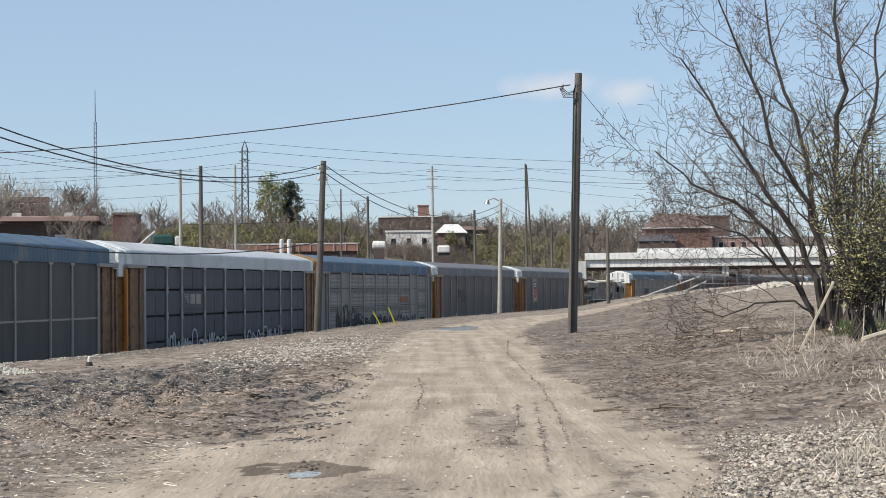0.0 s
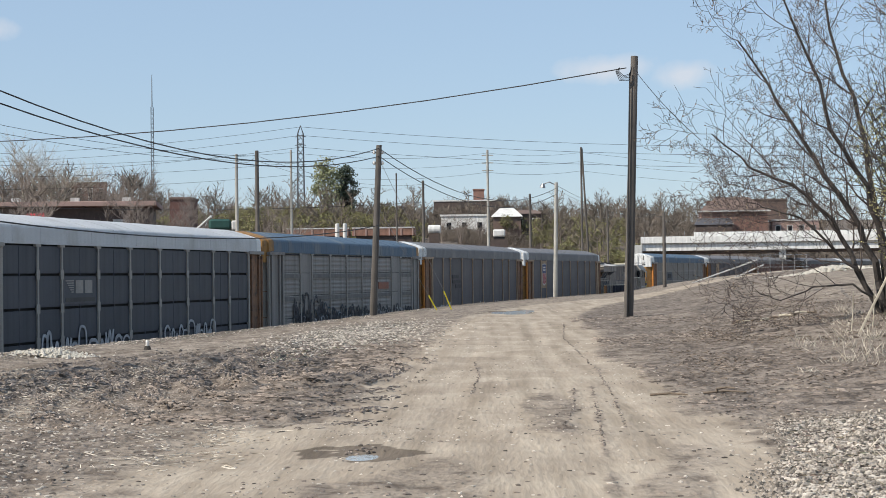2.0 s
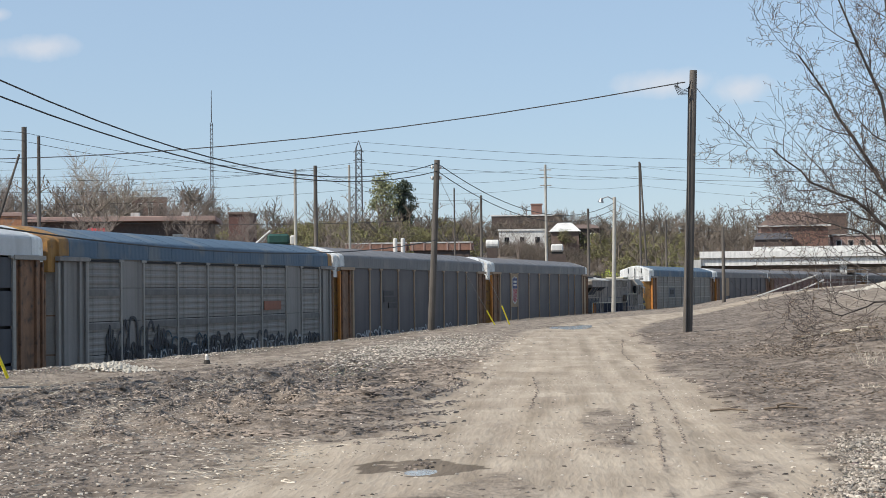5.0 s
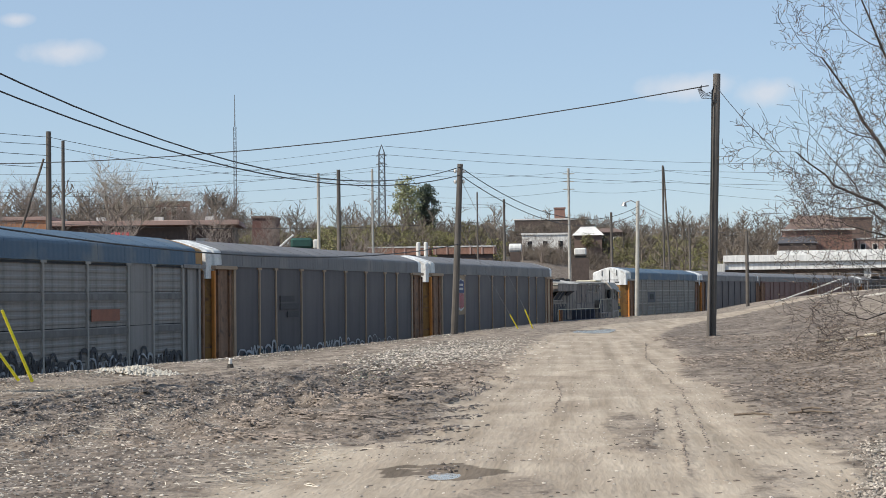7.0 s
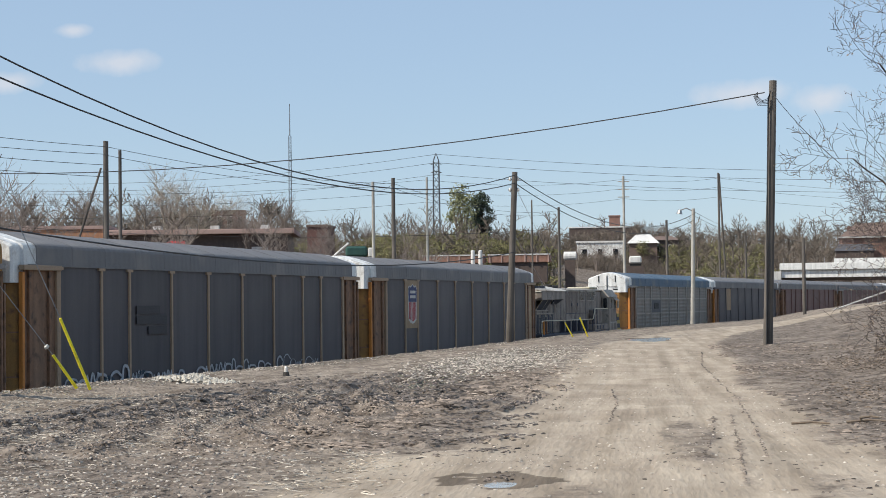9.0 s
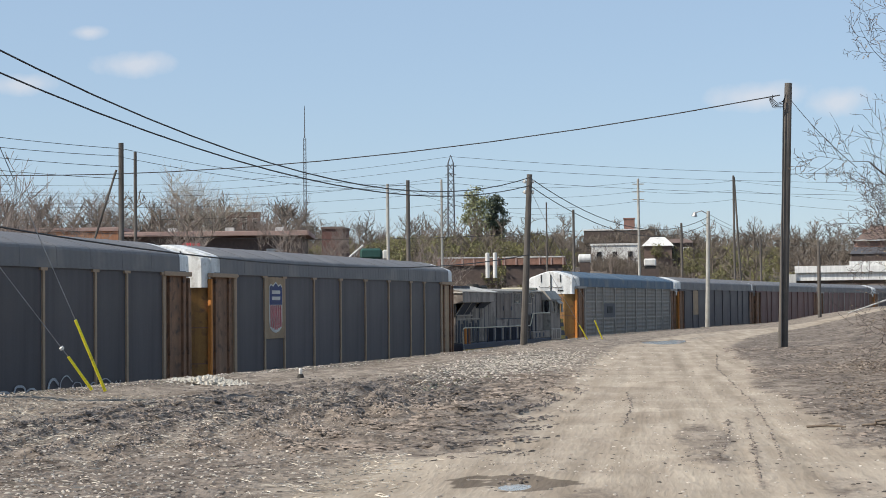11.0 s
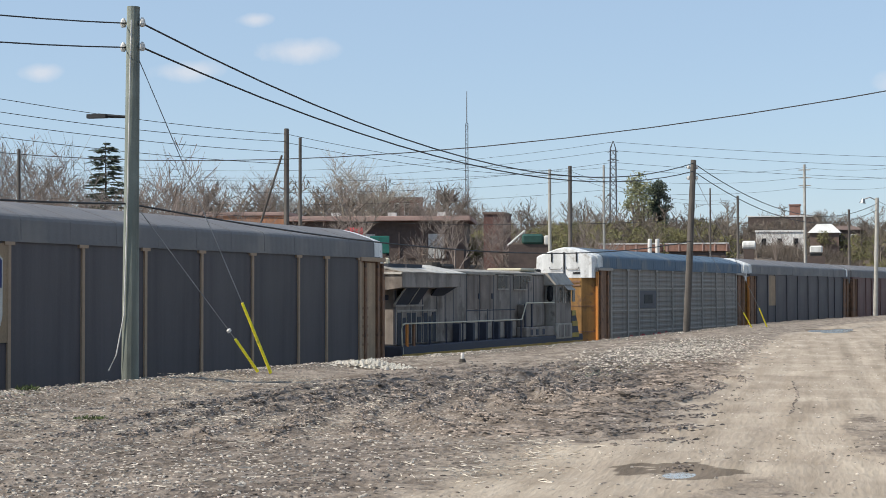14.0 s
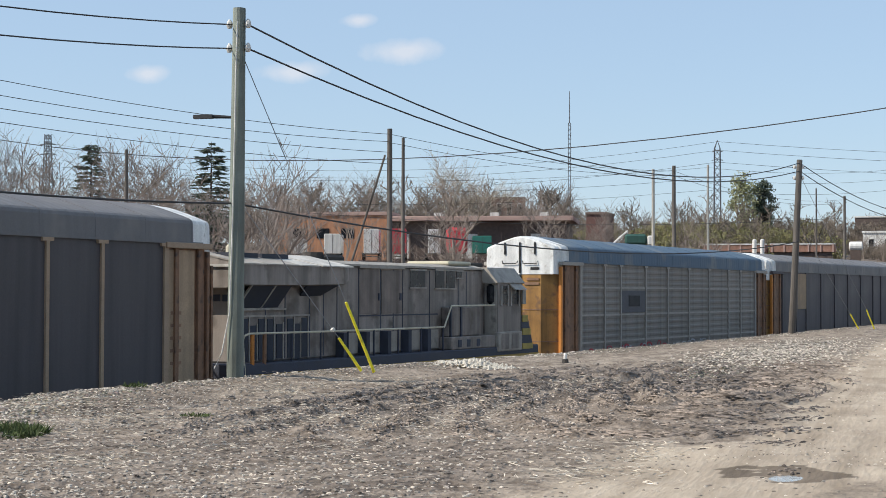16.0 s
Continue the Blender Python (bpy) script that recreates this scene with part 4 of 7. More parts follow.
    for x in (6.5, 7.4):
        panel_on("battery_louvre", bat, LOCO, x - 0.32, x + 0.32, 1.8, 2.32, -1.555, 0.012)
    # walkway handrail, rear steps
    for i, x in enumerate((-10.0, -9.4, -8.0, -6.4, -4.8, -3.2, -1.6, 0.0, 1.6)):
        bm = bmesh.new()
        tube(bm, [(x, -1.46, 1.85), (x, -1.46, 2.64)], 0.03 if i > 1 else 0.06, 6)
        part("handrail_post", bm, (POST_ORANGE, PLANK)[i] if i < 2 else LOCO_DARK, lo)
    bm = bmesh.new()
    tube(bm, [(-10.35, -1.48, 1.3), (-10.5, -1.48, 2.45), (-10.42, -1.48, 2.62), (-10.2, -1.48, 2.67), (-6, -1.46, 2.65), (1.71, -1.46, 2.64), (2.26, -1.46, 3.32), (5.77, -1.46, 3.32)], 0.03, 6)
    part("handrail", bm, CREAM, lo)
    for x in (-4.55, -3.15, -1.75, -0.35, 1.05):  # dark blocks added as the shade in gaps between running-board brackets
        bm = bmesh.new()
        box(bm, x - 0.11, x + 0.11, -1.25, -0.98, 1.88, 2.58)
        part("walkway_bracket", bm, LOCO_DARK, lo)
        panel_on("door_panel", hood, LOCO_TOP, x + 0.2, x + 1.2, 1.95, 2.55, -0.985, 0.012)
    for x in (-10.9, 10.1):
        bm = bmesh.new()
        box(bm, x - 0.5, x + 0.5, -0.14, 0.14, 0.75, 1.0, 0.03)
        part("coupler", bm, UNDER, lo)
    for k in range(2):  # unreadable number panel on the rear
        bm = bmesh.new()
        box(bm, -10.03, -10.0, -0.75 + 0.28 * k, -0.55 + 0.28 * k, 3.5, 3.68)
        part("number_bar", bm, LOCO_DARK, hood)
    return lo


add(locomotive(), 68.1)
# ---------------------------------------------------------------- poles, rails
POLE = mat("pole_wood", (0.125, 0.11, 0.097), 0.9, vary=0.2, streak=0.45, fine=60, bump=0.4)
POLE_GREEN = mat("pole_treated", (0.20, 0.22, 0.19), 0.9, vary=0.2, streak=0.45, fine=60, bump=0.4)
POLE_PALE = mat("pole_pale", (0.40, 0.38, 0.34), 0.9, vary=0.15, streak=0.3)
WIRE = mat("wire_black", (0.03, 0.03, 0.032), 0.6)
STEEL = mat("steel_dull", (0.30, 0.30, 0.30), 0.5, 0.7)


def pole(x, y, top, r=0.14, lean=(0, 0), material=None, label="weathered wooden utility pole", foot=None, name="utility_pole"):
    z = ground_z(x, y) - 0.3 if foot is None else foot
    ob = thing(name, label, "utility pole", m=pose(x, y, z))
    h = top - z
    bm = bmesh.new()
    tube(bm, [(0, 0, 0), (lean[0] * 0.5, lean[1] * 0.5, h * 0.5), (lean[0], lean[1], h)], [r * 1.15, r, r * 0.85], 12)
    part("shaft", bm, material or POLE, ob, smooth=False)
    return ob


P0 = pole(-13.25, 31.33, 7.28, 0.15, (0.05, 0), POLE_GREEN, "weathered greenish wooden utility pole at the bank's edge")
P1 = pole(4.69, 61.82, 9.52, 0.155, (0.36, 0), POLE, "tall leaning wooden utility pole beside the dirt road")
P2 = pole(-5.64, 75.79, 7.50, 0.145, (0.36, 0), POLE, "weathered wooden utility pole at the bank's edge")
P3 = pole(3.99, 119.9, 8.11, 0.14, (0.18, 0), POLE_PALE, "pale wooden utility pole with a lamp arm")
pole(-15.5, 108.9, 9.84, 0.14)
P5 = pole(-1.22, 220, 17.9, 0.17, material=POLE_PALE)
pole(-24.3, 76.2, 9.36, 0.14)
pole(-29.6, 95.5, 10.78, 0.11)
for x, y, top, r, mt in ((-19.85, 128.5, 11.08, 0.13, POLE_PALE), (11.4, 229.7, 18.8, 0.15, POLE), (-53.45, 107.4, 11.55, 0.13, POLE), (-7.0, 159.8, 10.63, 0.13, POLE), (-11.9, 199.6, 13.8, 0.1, POLE),
                         (3.45, 180, 10.2, 0.14, POLE), (12.9, 199.6, 9.71, 0.13, POLE), (13.6, 139.3, 6.6, 0.14, POLE), (-23, 188.6, 15.9, 0.14, POLE_PALE)):
    pole(x, y, top, r, material=mt)
# ---------------------------------------------------------------- wires, fittings, guys
CERAMIC = mat("insulator_pale", (0.62, 0.60, 0.56), 0.4, vary=0.1)


def span(a, b, sag, r=0.012, label="black overhead power line hanging between poles", n=18):
    pts = []
    for i in range(n + 1):
        t = i / n
        p = Vector(a).lerp(Vector(b), t)
        p.z -= sag * 4 * t * (1 - t)
        pts.append(p)
    bm = bmesh.new()
    tube(bm, pts, r, 5)
    return tagged(part("overhead_wire", bm, WIRE, None, label), category="wire", group="overhead wires")


T0, T1, T2, T3 = Vector((-13.2, 31.33, 7.28)), Vector((5.05, 61.82, 9.52)), Vector((-5.28, 75.79, 7.5)), Vector((4.17, 119.9, 8.11))
DOWN = Vector((0, 0, 1))
for dz, y_off in ((0.32, 0), (0.80, 0)):
    span(T0 - DOWN * dz + Vector((0.15, 0, 0)), T2 - DOWN * (dz * 0.75 - 0.1), 1.62 if dz < 0.5 else 1.35, 0.02)
    span(T0 - DOWN * dz - Vector((0.15, 0, 0)), (-18.5, 8.0, 6.75 - dz), 0.6, 0.014)
    span(T2 - DOWN * (dz * 0.75 - 0.1), T3 - DOWN * (dz * 0.9 + 0.1), 1.55, 0.02)
    span(T3 - DOWN * dz * 0.6, (13.6, 139.3, 6.6 - dz * 0.4), 0.7, 0.013)
span(T1 - DOWN * 0.42 - Vector((0.3, 0, 0)), (-61.5, 91.2, 12.3), 2.75, 0.022)
span(T1 - DOWN * 0.5, (5.51, 46.0, 5.19), 0.12, 0.012, "slack service wire running into the tree")
span((-13.3, 31.3, 3.38), (-14.9, 20.0, 3.25), 0.1, 0.02, "thick black telephone cable")
span((-13.3, 31.3, 3.38), (-5.35, 75.79, 3.9), 0.75, 0.02, "thick black telephone cable")
for z0, z1, s in ((9.1, 9.45, 0.5), (8.75, 8.85, 0.5), (8.25, 8.3, 0.4), (7.7, 7.85, 0.4)):
    span((-24.28, 76.23, z0), (-33.5, 42.0, z1), s, 0.013)
for z0, z1 in ((9.1, 9.5), (8.7, 9.2)):
    span((-24.28, 76.23, z0), (-15.5, 108.9, z1), 0.4, 0.012)
    span((-15.5, 108.9, z1), (-7.0, 159.8, z1 + 0.8), 0.8, 0.012)
span((-15.5, 108.9, 9.5), (-19.85, 128.5, 10.6), 0.3, 0.012)
for z in (46, 43.5, 40):  # transmission lines past the lattice tower
    span((-57.7, 496.7, z), (240, 470, z * 0.98 - 3), 7, 0.05, "distant high-voltage transmission line")
    span((-57.7, 496.7, z), (-340, 612, z + 16), 10, 0.05, "distant high-voltage transmission line")
for z in (17.5, 16.3, 15.0):
    span((-1.22, 220, z), (11.4, 229.7, z + 0.6), 0.4, 0.016)
    span((11.4, 229.7, z + 0.6), (80, 236, z - 0.6), 2.0, 0.016)
    span((-1.22, 220, z), (-23, 188.6, z - 1.9), 0.7, 0.016)
    span((-23, 188.6, z - 1.9), (-95, 150, z - 2.2), 2.0, 0.016)
span((-7.0, 159.8, 8.6), (-60, 150, 9.5), 1.0, 0.02, "pale yellowish service cable")


def fit_out(pole_ob, base, z, dx, size=0.07):
    """An insulator with its bracket on a pole."""
    bm = bmesh.new()
    tube(bm, [(dx * 0.3, 0, z - base), (dx, 0, z - base + 0.02)], 0.025, 6)
    bracket = part("insulator_bracket", bm, STEEL, pole_ob)
    bm = bmesh.new()
    tube(bm, [(dx, 0, z - base - 0.08), (dx, 0, z - base - 0.02), (dx, 0, z - base + 0.05), (dx, 0, z - base + 0.1)], [size * 0.6, size, size * 0.8, size * 0.3], 8)
    part("insulator", bm, CERAMIC, bracket)


for ob, top in ((P0, 7.28), (P2, 7.5)):
    base = ob.matrix_basis.translation.z
    for dz in (0.32, 0.8):
        fit_out(ob, base, top - dz, 0.24 if ob == P0 else 0.5)
        fit_out(ob, base, top - dz, -0.16 if ob == P0 else 0.14)
base = P0.matrix_basis.translation.z
bm = bmesh.new()
tube(bm, [(-0.1, 0, 5.1 - base), (-0.62, -0.15, 5.12 - base)], [0.03, 0.05], 6)
box(bm, -0.85, -0.45, -0.2, -0.08, 5.07 - base, 5.15 - base)
part("lamp_arm", bm, WIRE, P0, "short black bracket arm with a small lamp head")
bm = bmesh.new()
tube(bm, [(0.08, -0.16, 7.0 - base), (0.05, -0.16, 6.0 - base), (0.04, -0.165, 5.0 - base), (0.0, -0.17, 3.0 - base), (-0.05, -0.18, 1.2 - base), (-0.2, -0.2, 0.4 - base), (-0.36, -0.2, 0.1 - base)], 0.014, 5)
part("ground_lead", bm, CERAMIC, P0)
base = P1.matrix_basis.translation.z
bm = bmesh.new()
for k in range(5):
    tube(bm, [(0.26, -0.16, 9.15 - base), (0.15, -0.22, 8.85 - base - 0.06 * k), (-0.05 - 0.04 * k, -0.22, 8.78 - base - 0.04 * k), (-0.22 - 0.03 * k, -0.16, 8.95 - base), (-0.2, -0.1, 9.1 - base)], 0.014, 5)
part("wire_coil", bm, WIRE, P1, "loose loops of black wire")
bm = bmesh.new()
tube(bm, [(0.17, -0.17, 8.9 - base), (0.06, -0.19, 5.0 - base), (-0.05, -0.2, 0.3)], 0.03, 6)
part("riser_pipe", bm, WIRE, P1, "dark conduit running down the pole")
base = P3.matrix_basis.translation.z
bm = bmesh.new()
tube(bm, [(0.18, 0, 7.9 - base), (-0.3, 0, 8.15 - base), (-0.75, 0, 8.0 - base)], 0.04, 6)
tube(bm, [(-0.75, 0, 8.05 - base), (-0.8, 0, 7.75 - base)], [0.1, 0.22], 8)
part("lamp_arm", bm, STEEL, P3, "curved street lamp arm with a hood")


def crossarm(pole_ob, z, half):
    bm = bmesh.new()
    box(bm, -half, half, -0.06, 0.06, z - 0.06, z + 0.06)
    part("crossarm", bm, POLE_PALE, pole_ob)


b5 = P5.matrix_basis.translation.z
for z in (17.2, 16.2, 15.2):
    crossarm(P5, z - b5, 0.75)


def guard(foot, tip, up, foot2, tip2, up2):
    """A pair of pole guys with yellow plastic guards."""
    for f, t, u in ((foot, tip, up), (foot2, tip2, up2)):
        f, t, u = Vector(f), Vector(t), Vector(u)
        g = thing("guy_wire", "steel pole guy with a yellow plastic guard", "guy wire", "pole guys", Matrix.Translation(f))
        bm = bmesh.new()
        tube(bm, [Vector((0, 0, -0.1)), t - f], [0.034, 0.030], 8)
        part("guard", bm, SAFETY, g, "yellow plastic guard")
        bm = bmesh.new()
        tube(bm, [t - f, u - f], 0.010, 5)
        part("strand", bm, STEEL, g)
        if u.z < 5 and f.y < 50:
            q = (t - f).lerp(u - f, 0.055)
            bm = bmesh.new()
            tube(bm, [q * 0.985, q * 1.0, q * 1.05, q * 1.065], [0.02, 0.05, 0.05, 0.02], 8)
            part("strain_insulator", bm, CERAMIC, g)


guard((-11.22, 33.15, 0.1), (-11.59, 32.81, 0.68), (-13.2, 31.4, 3.4), (-10.97, 33.24, 0.07), (-11.39, 32.67, 1.41), (-13.15, 31.37, 6.35))
guard((-2.87, 80.95, -0.1), (-3.33, 80.63, 0.67), (-5.4, 75.9, 4.8), (-2.19, 80.97, -0.1), (-2.6, 80.46, 0.88), (-5.3, 75.8, 6.9))

# ---------------------------------------------------------------- distant masts
MAST = mat("mast_grey", (0.13, 0.137, 0.15), 0.6, 0.3)


def lattice_tower(x, y, z0, top, half, tip, arms=(), name="lattice_tower", label="distant grey lattice pylon", step=None):
    ob = thing(name, label, "tower", m=pose(x, y, z0))
    h = top - z0
    n = max(6, int(h / (step or half * 1.3)))
    at = lambda i: half + (tip - half) * min(1, (i / n) * 1.0)
    for sx, sy in ((-1, -1), (1, -1), (1, 1), (-1, 1)):
        bm = bmesh.new()
        tube(bm, [(sx * at(0), sy * at(0), 0), (sx * at(n), sy * at(n), h)], half * 0.11, 4)
        part("leg", bm, MAST, ob)
    bm = bmesh.new()
    for i in range(n):
        a, b, za, zb = at(i), at(i + 1), h * i / n, h * (i + 1) / n
        cs = ((-1, -1), (1, -1), (1, 1), (-1, 1))
        for k in range(4):
            p, q = cs[k], cs[(k + 1) % 4]
            tube(bm, [(p[0] * a, p[1] * a, za), (q[0] * b, q[1] * b, zb)], half * 0.06, 3)
            tube(bm, [(q[0] * a, q[1] * a, za), (p[0] * b, p[1] * b, zb)], half * 0.06, 3)
    part("bracing", bm, MAST, ob)
    for z, w in arms:
        bm = bmesh.new()
        tube(bm, [(-w, 0, z - z0), (0, 0, z - z0 + 0.5), (w, 0, z - z0)], half * 0.12, 4)
        part("arm", bm, MAST, ob)
    return ob


pylon = lattice_tower(-57.7, 496.7, 15, 44.0, 1.05, 0.8, ((43.0, 1.6), (40.5, 1.6)), step=2.2)
bm = bmesh.new()
for sx, sy in ((-1, -1), (1, -1), (1, 1), (-1, 1)):
    tube(bm, [(sx * 0.8, sy * 0.8, 29.0), (0, 0, 31.4)], 0.1, 4)
part("peak", bm, MAST, pylon)
lattice_tower(-339, 612, 30, 65.2, 1.9, 0.9, ((61, 3.5), (57, 3.5)))
mast = lattice_tower(-180.3, 881.8, 26, 92, 0.75, 0.6, (), "radio_mast", "tall thin distant radio mast", 2.4)
bm = bmesh.new()
tube(bm, [(0, 0, 66), (0, 0, 83)], [0.3, 0.16], 6)
part("antenna", bm, MAST, mast)
pole(12.6, 230.6, 5.9 + 12.8, 0.14, (-1.05, 0.1), POLE, "leaning brace pole propped against a wooden pole", name="brace_pole")
brace = pole(-27.5, 74.5, 8.1, 0.06, (3.0, 1.6), POLE, "thin leaning brace pole beside a utility pole", name="brace_pole")


# ---------------------------------------------------------------- clouds
def cloud_material():
    m = bpy.data.materials.new("cloud_wisp")
    m.use_nodes = True
    N, L = m.node_tree.nodes, m.node_tree.links
    out = N["Material Output"]
    N.remove(N["Principled BSDF"])
    tc = N.new("ShaderNodeTexCoord")
    mp = N.new("ShaderNodeMapping")
    mp.inputs["Location"].default_value = (-0.5, -0.5, 0)
    L.new(tc.outputs["Generated"], mp.inputs["Vector"])
    gr = N.new("ShaderNodeVectorMath")
    gr.operation = "LENGTH"
    flat = N.new("ShaderNodeVectorMath")
    flat.operation = "MULTIPLY"
    flat.inputs[1].default_value = (2, 2, 0)
    L.new(mp.outputs[0], flat.inputs[0])
    L.new(flat.outputs[0], gr.inputs[0])
    no = N.new("ShaderNodeTexNoise")
    no.inputs["Scale"].default_value, no.inputs["Detail"].default_value = 0.02, 6
    L.new(tc.outputs["Object"], no.inputs["Vector"])
    a = N.new("ShaderNodeMath")
    a.operation = "SUBTRACT"
    L.new(no.outputs["Fac"], a.inputs[0])
    L.new(gr.outputs["Value"], a.inputs[1])
    r = N.new("ShaderNodeMapRange")
    r.inputs["From Min"].default_value, r.inputs["From Max"].default_value = -0.42, 0.3
    r.inputs["To Max"].default_value = 0.6
    L.new(a.outputs[0], r.inputs["Value"])
    em = N.new("ShaderNodeEmission")
    em.inputs["Color"].default_value = (0.86, 0.86, 0.90, 1)
    em.inputs["Strength"].default_value = 0.85
    tr = N.new("ShaderNodeBsdfTransparent")
    mx = N.new("ShaderNodeMixShader")
    L.new(r.outputs[0], mx.inputs[0])
    L.new(tr.outputs[0], mx.inputs[1])
    L.new(em.outputs[0], mx.inputs[2])
    L.new(mx.outputs[0], out.inputs["Surface"])
    return m


CLOUD = cloud_material()


def cloud(az, el, w, h):
    D = 3000
    bm = bmesh.new()
    bmesh.ops.create_grid(bm, x_segments=1, y_segments=1, size=0.5)
    for v in bm.verts:
        v.co = (v.co.x * D * radians(w), v.co.y * D * radians(h), 0)
    o = part("cloud_backdrop", bm, CLOUD)
    a, e = radians(az), radians(el)
    p = Vector((math.sin(a) * math.cos(e), math.cos(a) * math.cos(e), math.sin(e))) * D
    o.matrix_basis = look(p, (0, 0, EYE)) @ pose(0, 0, 0, 0, 0, 0)
    tagged(o, "small thin white cloud in a clear sky", "cloud", kind="structure")


for az, el, w, h in ((-17.12, 8.19, 3.23, 1.03), (3.74, 6.92, 4.22, 1.15), (6.3, 6.67, 2.48, 1.15), (-25.73, 7.31, 1.74, 0.74), (-18.69, 9.2, 1.49, 0.57), (-20.88, 7.46, 2.73, 0.86)):
    cloud(az, el, w, h)
# ---------------------------------------------------------------- trees
BARK = mat("bark_grey_brown", (0.062, 0.053, 0.048), 0.95, vary=0.25, fine=30)
TWIG = mat("twig_brown", (0.235, 0.192, 0.165), 0.95, vary=0.3, scale=0.3)
TWIG_FAR = mat("twig_far", (0.168, 0.137, 0.11), 0.95, vary=0.35, scale=0.06, fine=2)
HAZE_GREEN = mat("budding_green", (0.22, 0.207, 0.092), 0.9, vary=0.35, scale=0.15, fine=3)
NEEDLE = mat("conifer_green", (0.085, 0.105, 0.075), 0.9, vary=0.4, fine=10)
OLIVE = mat("young_leaf_olive", (0.44, 0.41, 0.18), 0.8, vary=0.3, scale=1.2, fine=20, islands=0.45)
BUD = mat("bud_pinkish", (0.36, 0.27, 0.19), 0.85, vary=0.35, scale=3, fine=20)


class Acc:
    """Gathers prisms and blades for one mesh."""

    def __init__(self):
        self.v, self.f, self.mi = [], [], []

    def limb(self, pts, radii, n=3, mi=0):
        prev = None
        for i, p in enumerate(pts):
            d = (pts[min(i + 1, len(pts) - 1)] - pts[max(i - 1, 0)])
            d = d.normalized() if d.length > 1e-9 else Vector((0, 0, 1))
            a = d.cross(Vector((0.31, 0.17, 0.94)) if abs(d.z) < 0.85 else Vector((1, 0.2, 0))).normalized()
            c = d.cross(a)
            k0 = len(self.v)
            for k in range(n):
                q = k * math.tau / n
                self.v.append(p + (a * math.cos(q) + c * math.sin(q)) * radii[i])
            if prev is not None:
                for k in range(n):
                    self.f.append((prev + k, prev + (k + 1) % n, k0 + (k + 1) % n, k0 + k))
                    self.mi.append(mi)
            prev = k0

    def blade(self, p, d, w, mi=0, up=None):
        s = d.cross(up or Vector((random.uniform(-1, 1), random.uniform(-1, 1), random.uniform(-1, 1))))
        s = s.normalized() * w if s.length > 1e-6 else Vector((w, 0, 0))
        k = len(self.v)
        self.v += [p - s * 0.4, p + d * 0.5 - s, p + d, p + d * 0.5 + s]
        self.f.append((k, k + 1, k + 2, k + 3))
        self.mi.append(mi)

    def mesh(self, name, mats):
        m = bpy.data.meshes.new(name)
        m.from_pydata([tuple(v) for v in self.v], [], self.f)
        for x in mats:
            m.materials.append(x)
        m.polygons.foreach_set("material_index", self.mi)
        return m

    def put(self, other, m):
        """Adds another gathering, moved by m."""
        k = len(self.v)
        self.v += [m @ v for v in other.v]
        self.f += [tuple(i + k for i in f) for f in other.f]
        self.mi += other.mi


def grow(acc, p, d, length, r, level, wood, tips, rnd, droop=0.0, kids=(3, 5), spread=0.6, n=3, up=0.25, thin=0.004):
    """A limb with side limbs, down to twigs; tips gathers the twig ends."""
    seg = 3 if level else 2
    pts, radii, q = [p.copy()], [r], p.copy()
    dd = d.normalized()
    for i in range(seg):
        dd = (dd + Vector((rnd.uniform(-1, 1), rnd.uniform(-1, 1), rnd.uniform(-0.6, 1))) * 0.16 + Vector((0, 0, up * 0.35 - droop * (i + 1) * 0.3))).normalized()
        q = q + dd * (length / seg)
        pts.append(q.copy())
        radii.append(max(r * (1 - 0.62 * (i + 1) / seg), thin))
    acc.limb(pts, radii, n if level > 1 else 3, 0 if level > 1 else wood)
    if level == 0:
        tips.append((pts[-1], dd))
        return
    for k in range(rnd.randint(*kids)):
        t = rnd.uniform(0.25, 1.0)
        i = min(int(t * seg), seg - 1)
        b = pts[i].lerp(pts[i + 1], t * seg - i)
        az = rnd.uniform(0, math.tau)
        side = Vector((math.cos(az), math.sin(az), rnd.uniform(-0.25, 0.5)))
        grow(acc, b, (dd * (1 - spread) + side * spread), length * rnd.uniform(0.45, 0.72), radii[i] * rnd.uniform(0.42, 0.62), level - 1, wood, tips, rnd, droop, kids, spread, n, up, thin)


def bare_tree(seed, h, level=3, spread=0.55, droop=0.0, kids=(3, 5), green=0.0, twig=0.4):
    rnd = random.Random(seed)
    acc, tips = Acc(), []
    for s in range(rnd.choice((1, 2, 2, 3))):
        grow(acc, Vector((rnd.uniform(-0.3, 0.3), rnd.uniform(-0.3, 0.3), -0.3)), Vector((rnd.uniform(-0.35, 0.35), rnd.uniform(-0.35, 0.35), 1)), h * rnd.uniform(0.5, 0.62), h * 0.02, level, 0, tips, rnd, droop, kids, spread, 3, 0.25, 0.017)
    for p, d in tips:
        if rnd.random() < green:
            for k in range(3):
                acc.blade(p + Vector((rnd.uniform(-1, 1), rnd.uniform(-1, 1), rnd.uniform(-1, 1))) * 0.35, Vector((rnd.uniform(-1, 1), rnd.uniform(-1, 1), rnd.uniform(-1, 1))) * 0.5, 0.16, 1)
        elif rnd.random() < twig:
            acc.limb([p, p + (d + Vector((rnd.uniform(-1, 1), rnd.uniform(-1, 1), rnd.uniform(-0.3, 1))) * 0.6) * 0.9], [0.012, 0.006], 3, 0)
    return acc


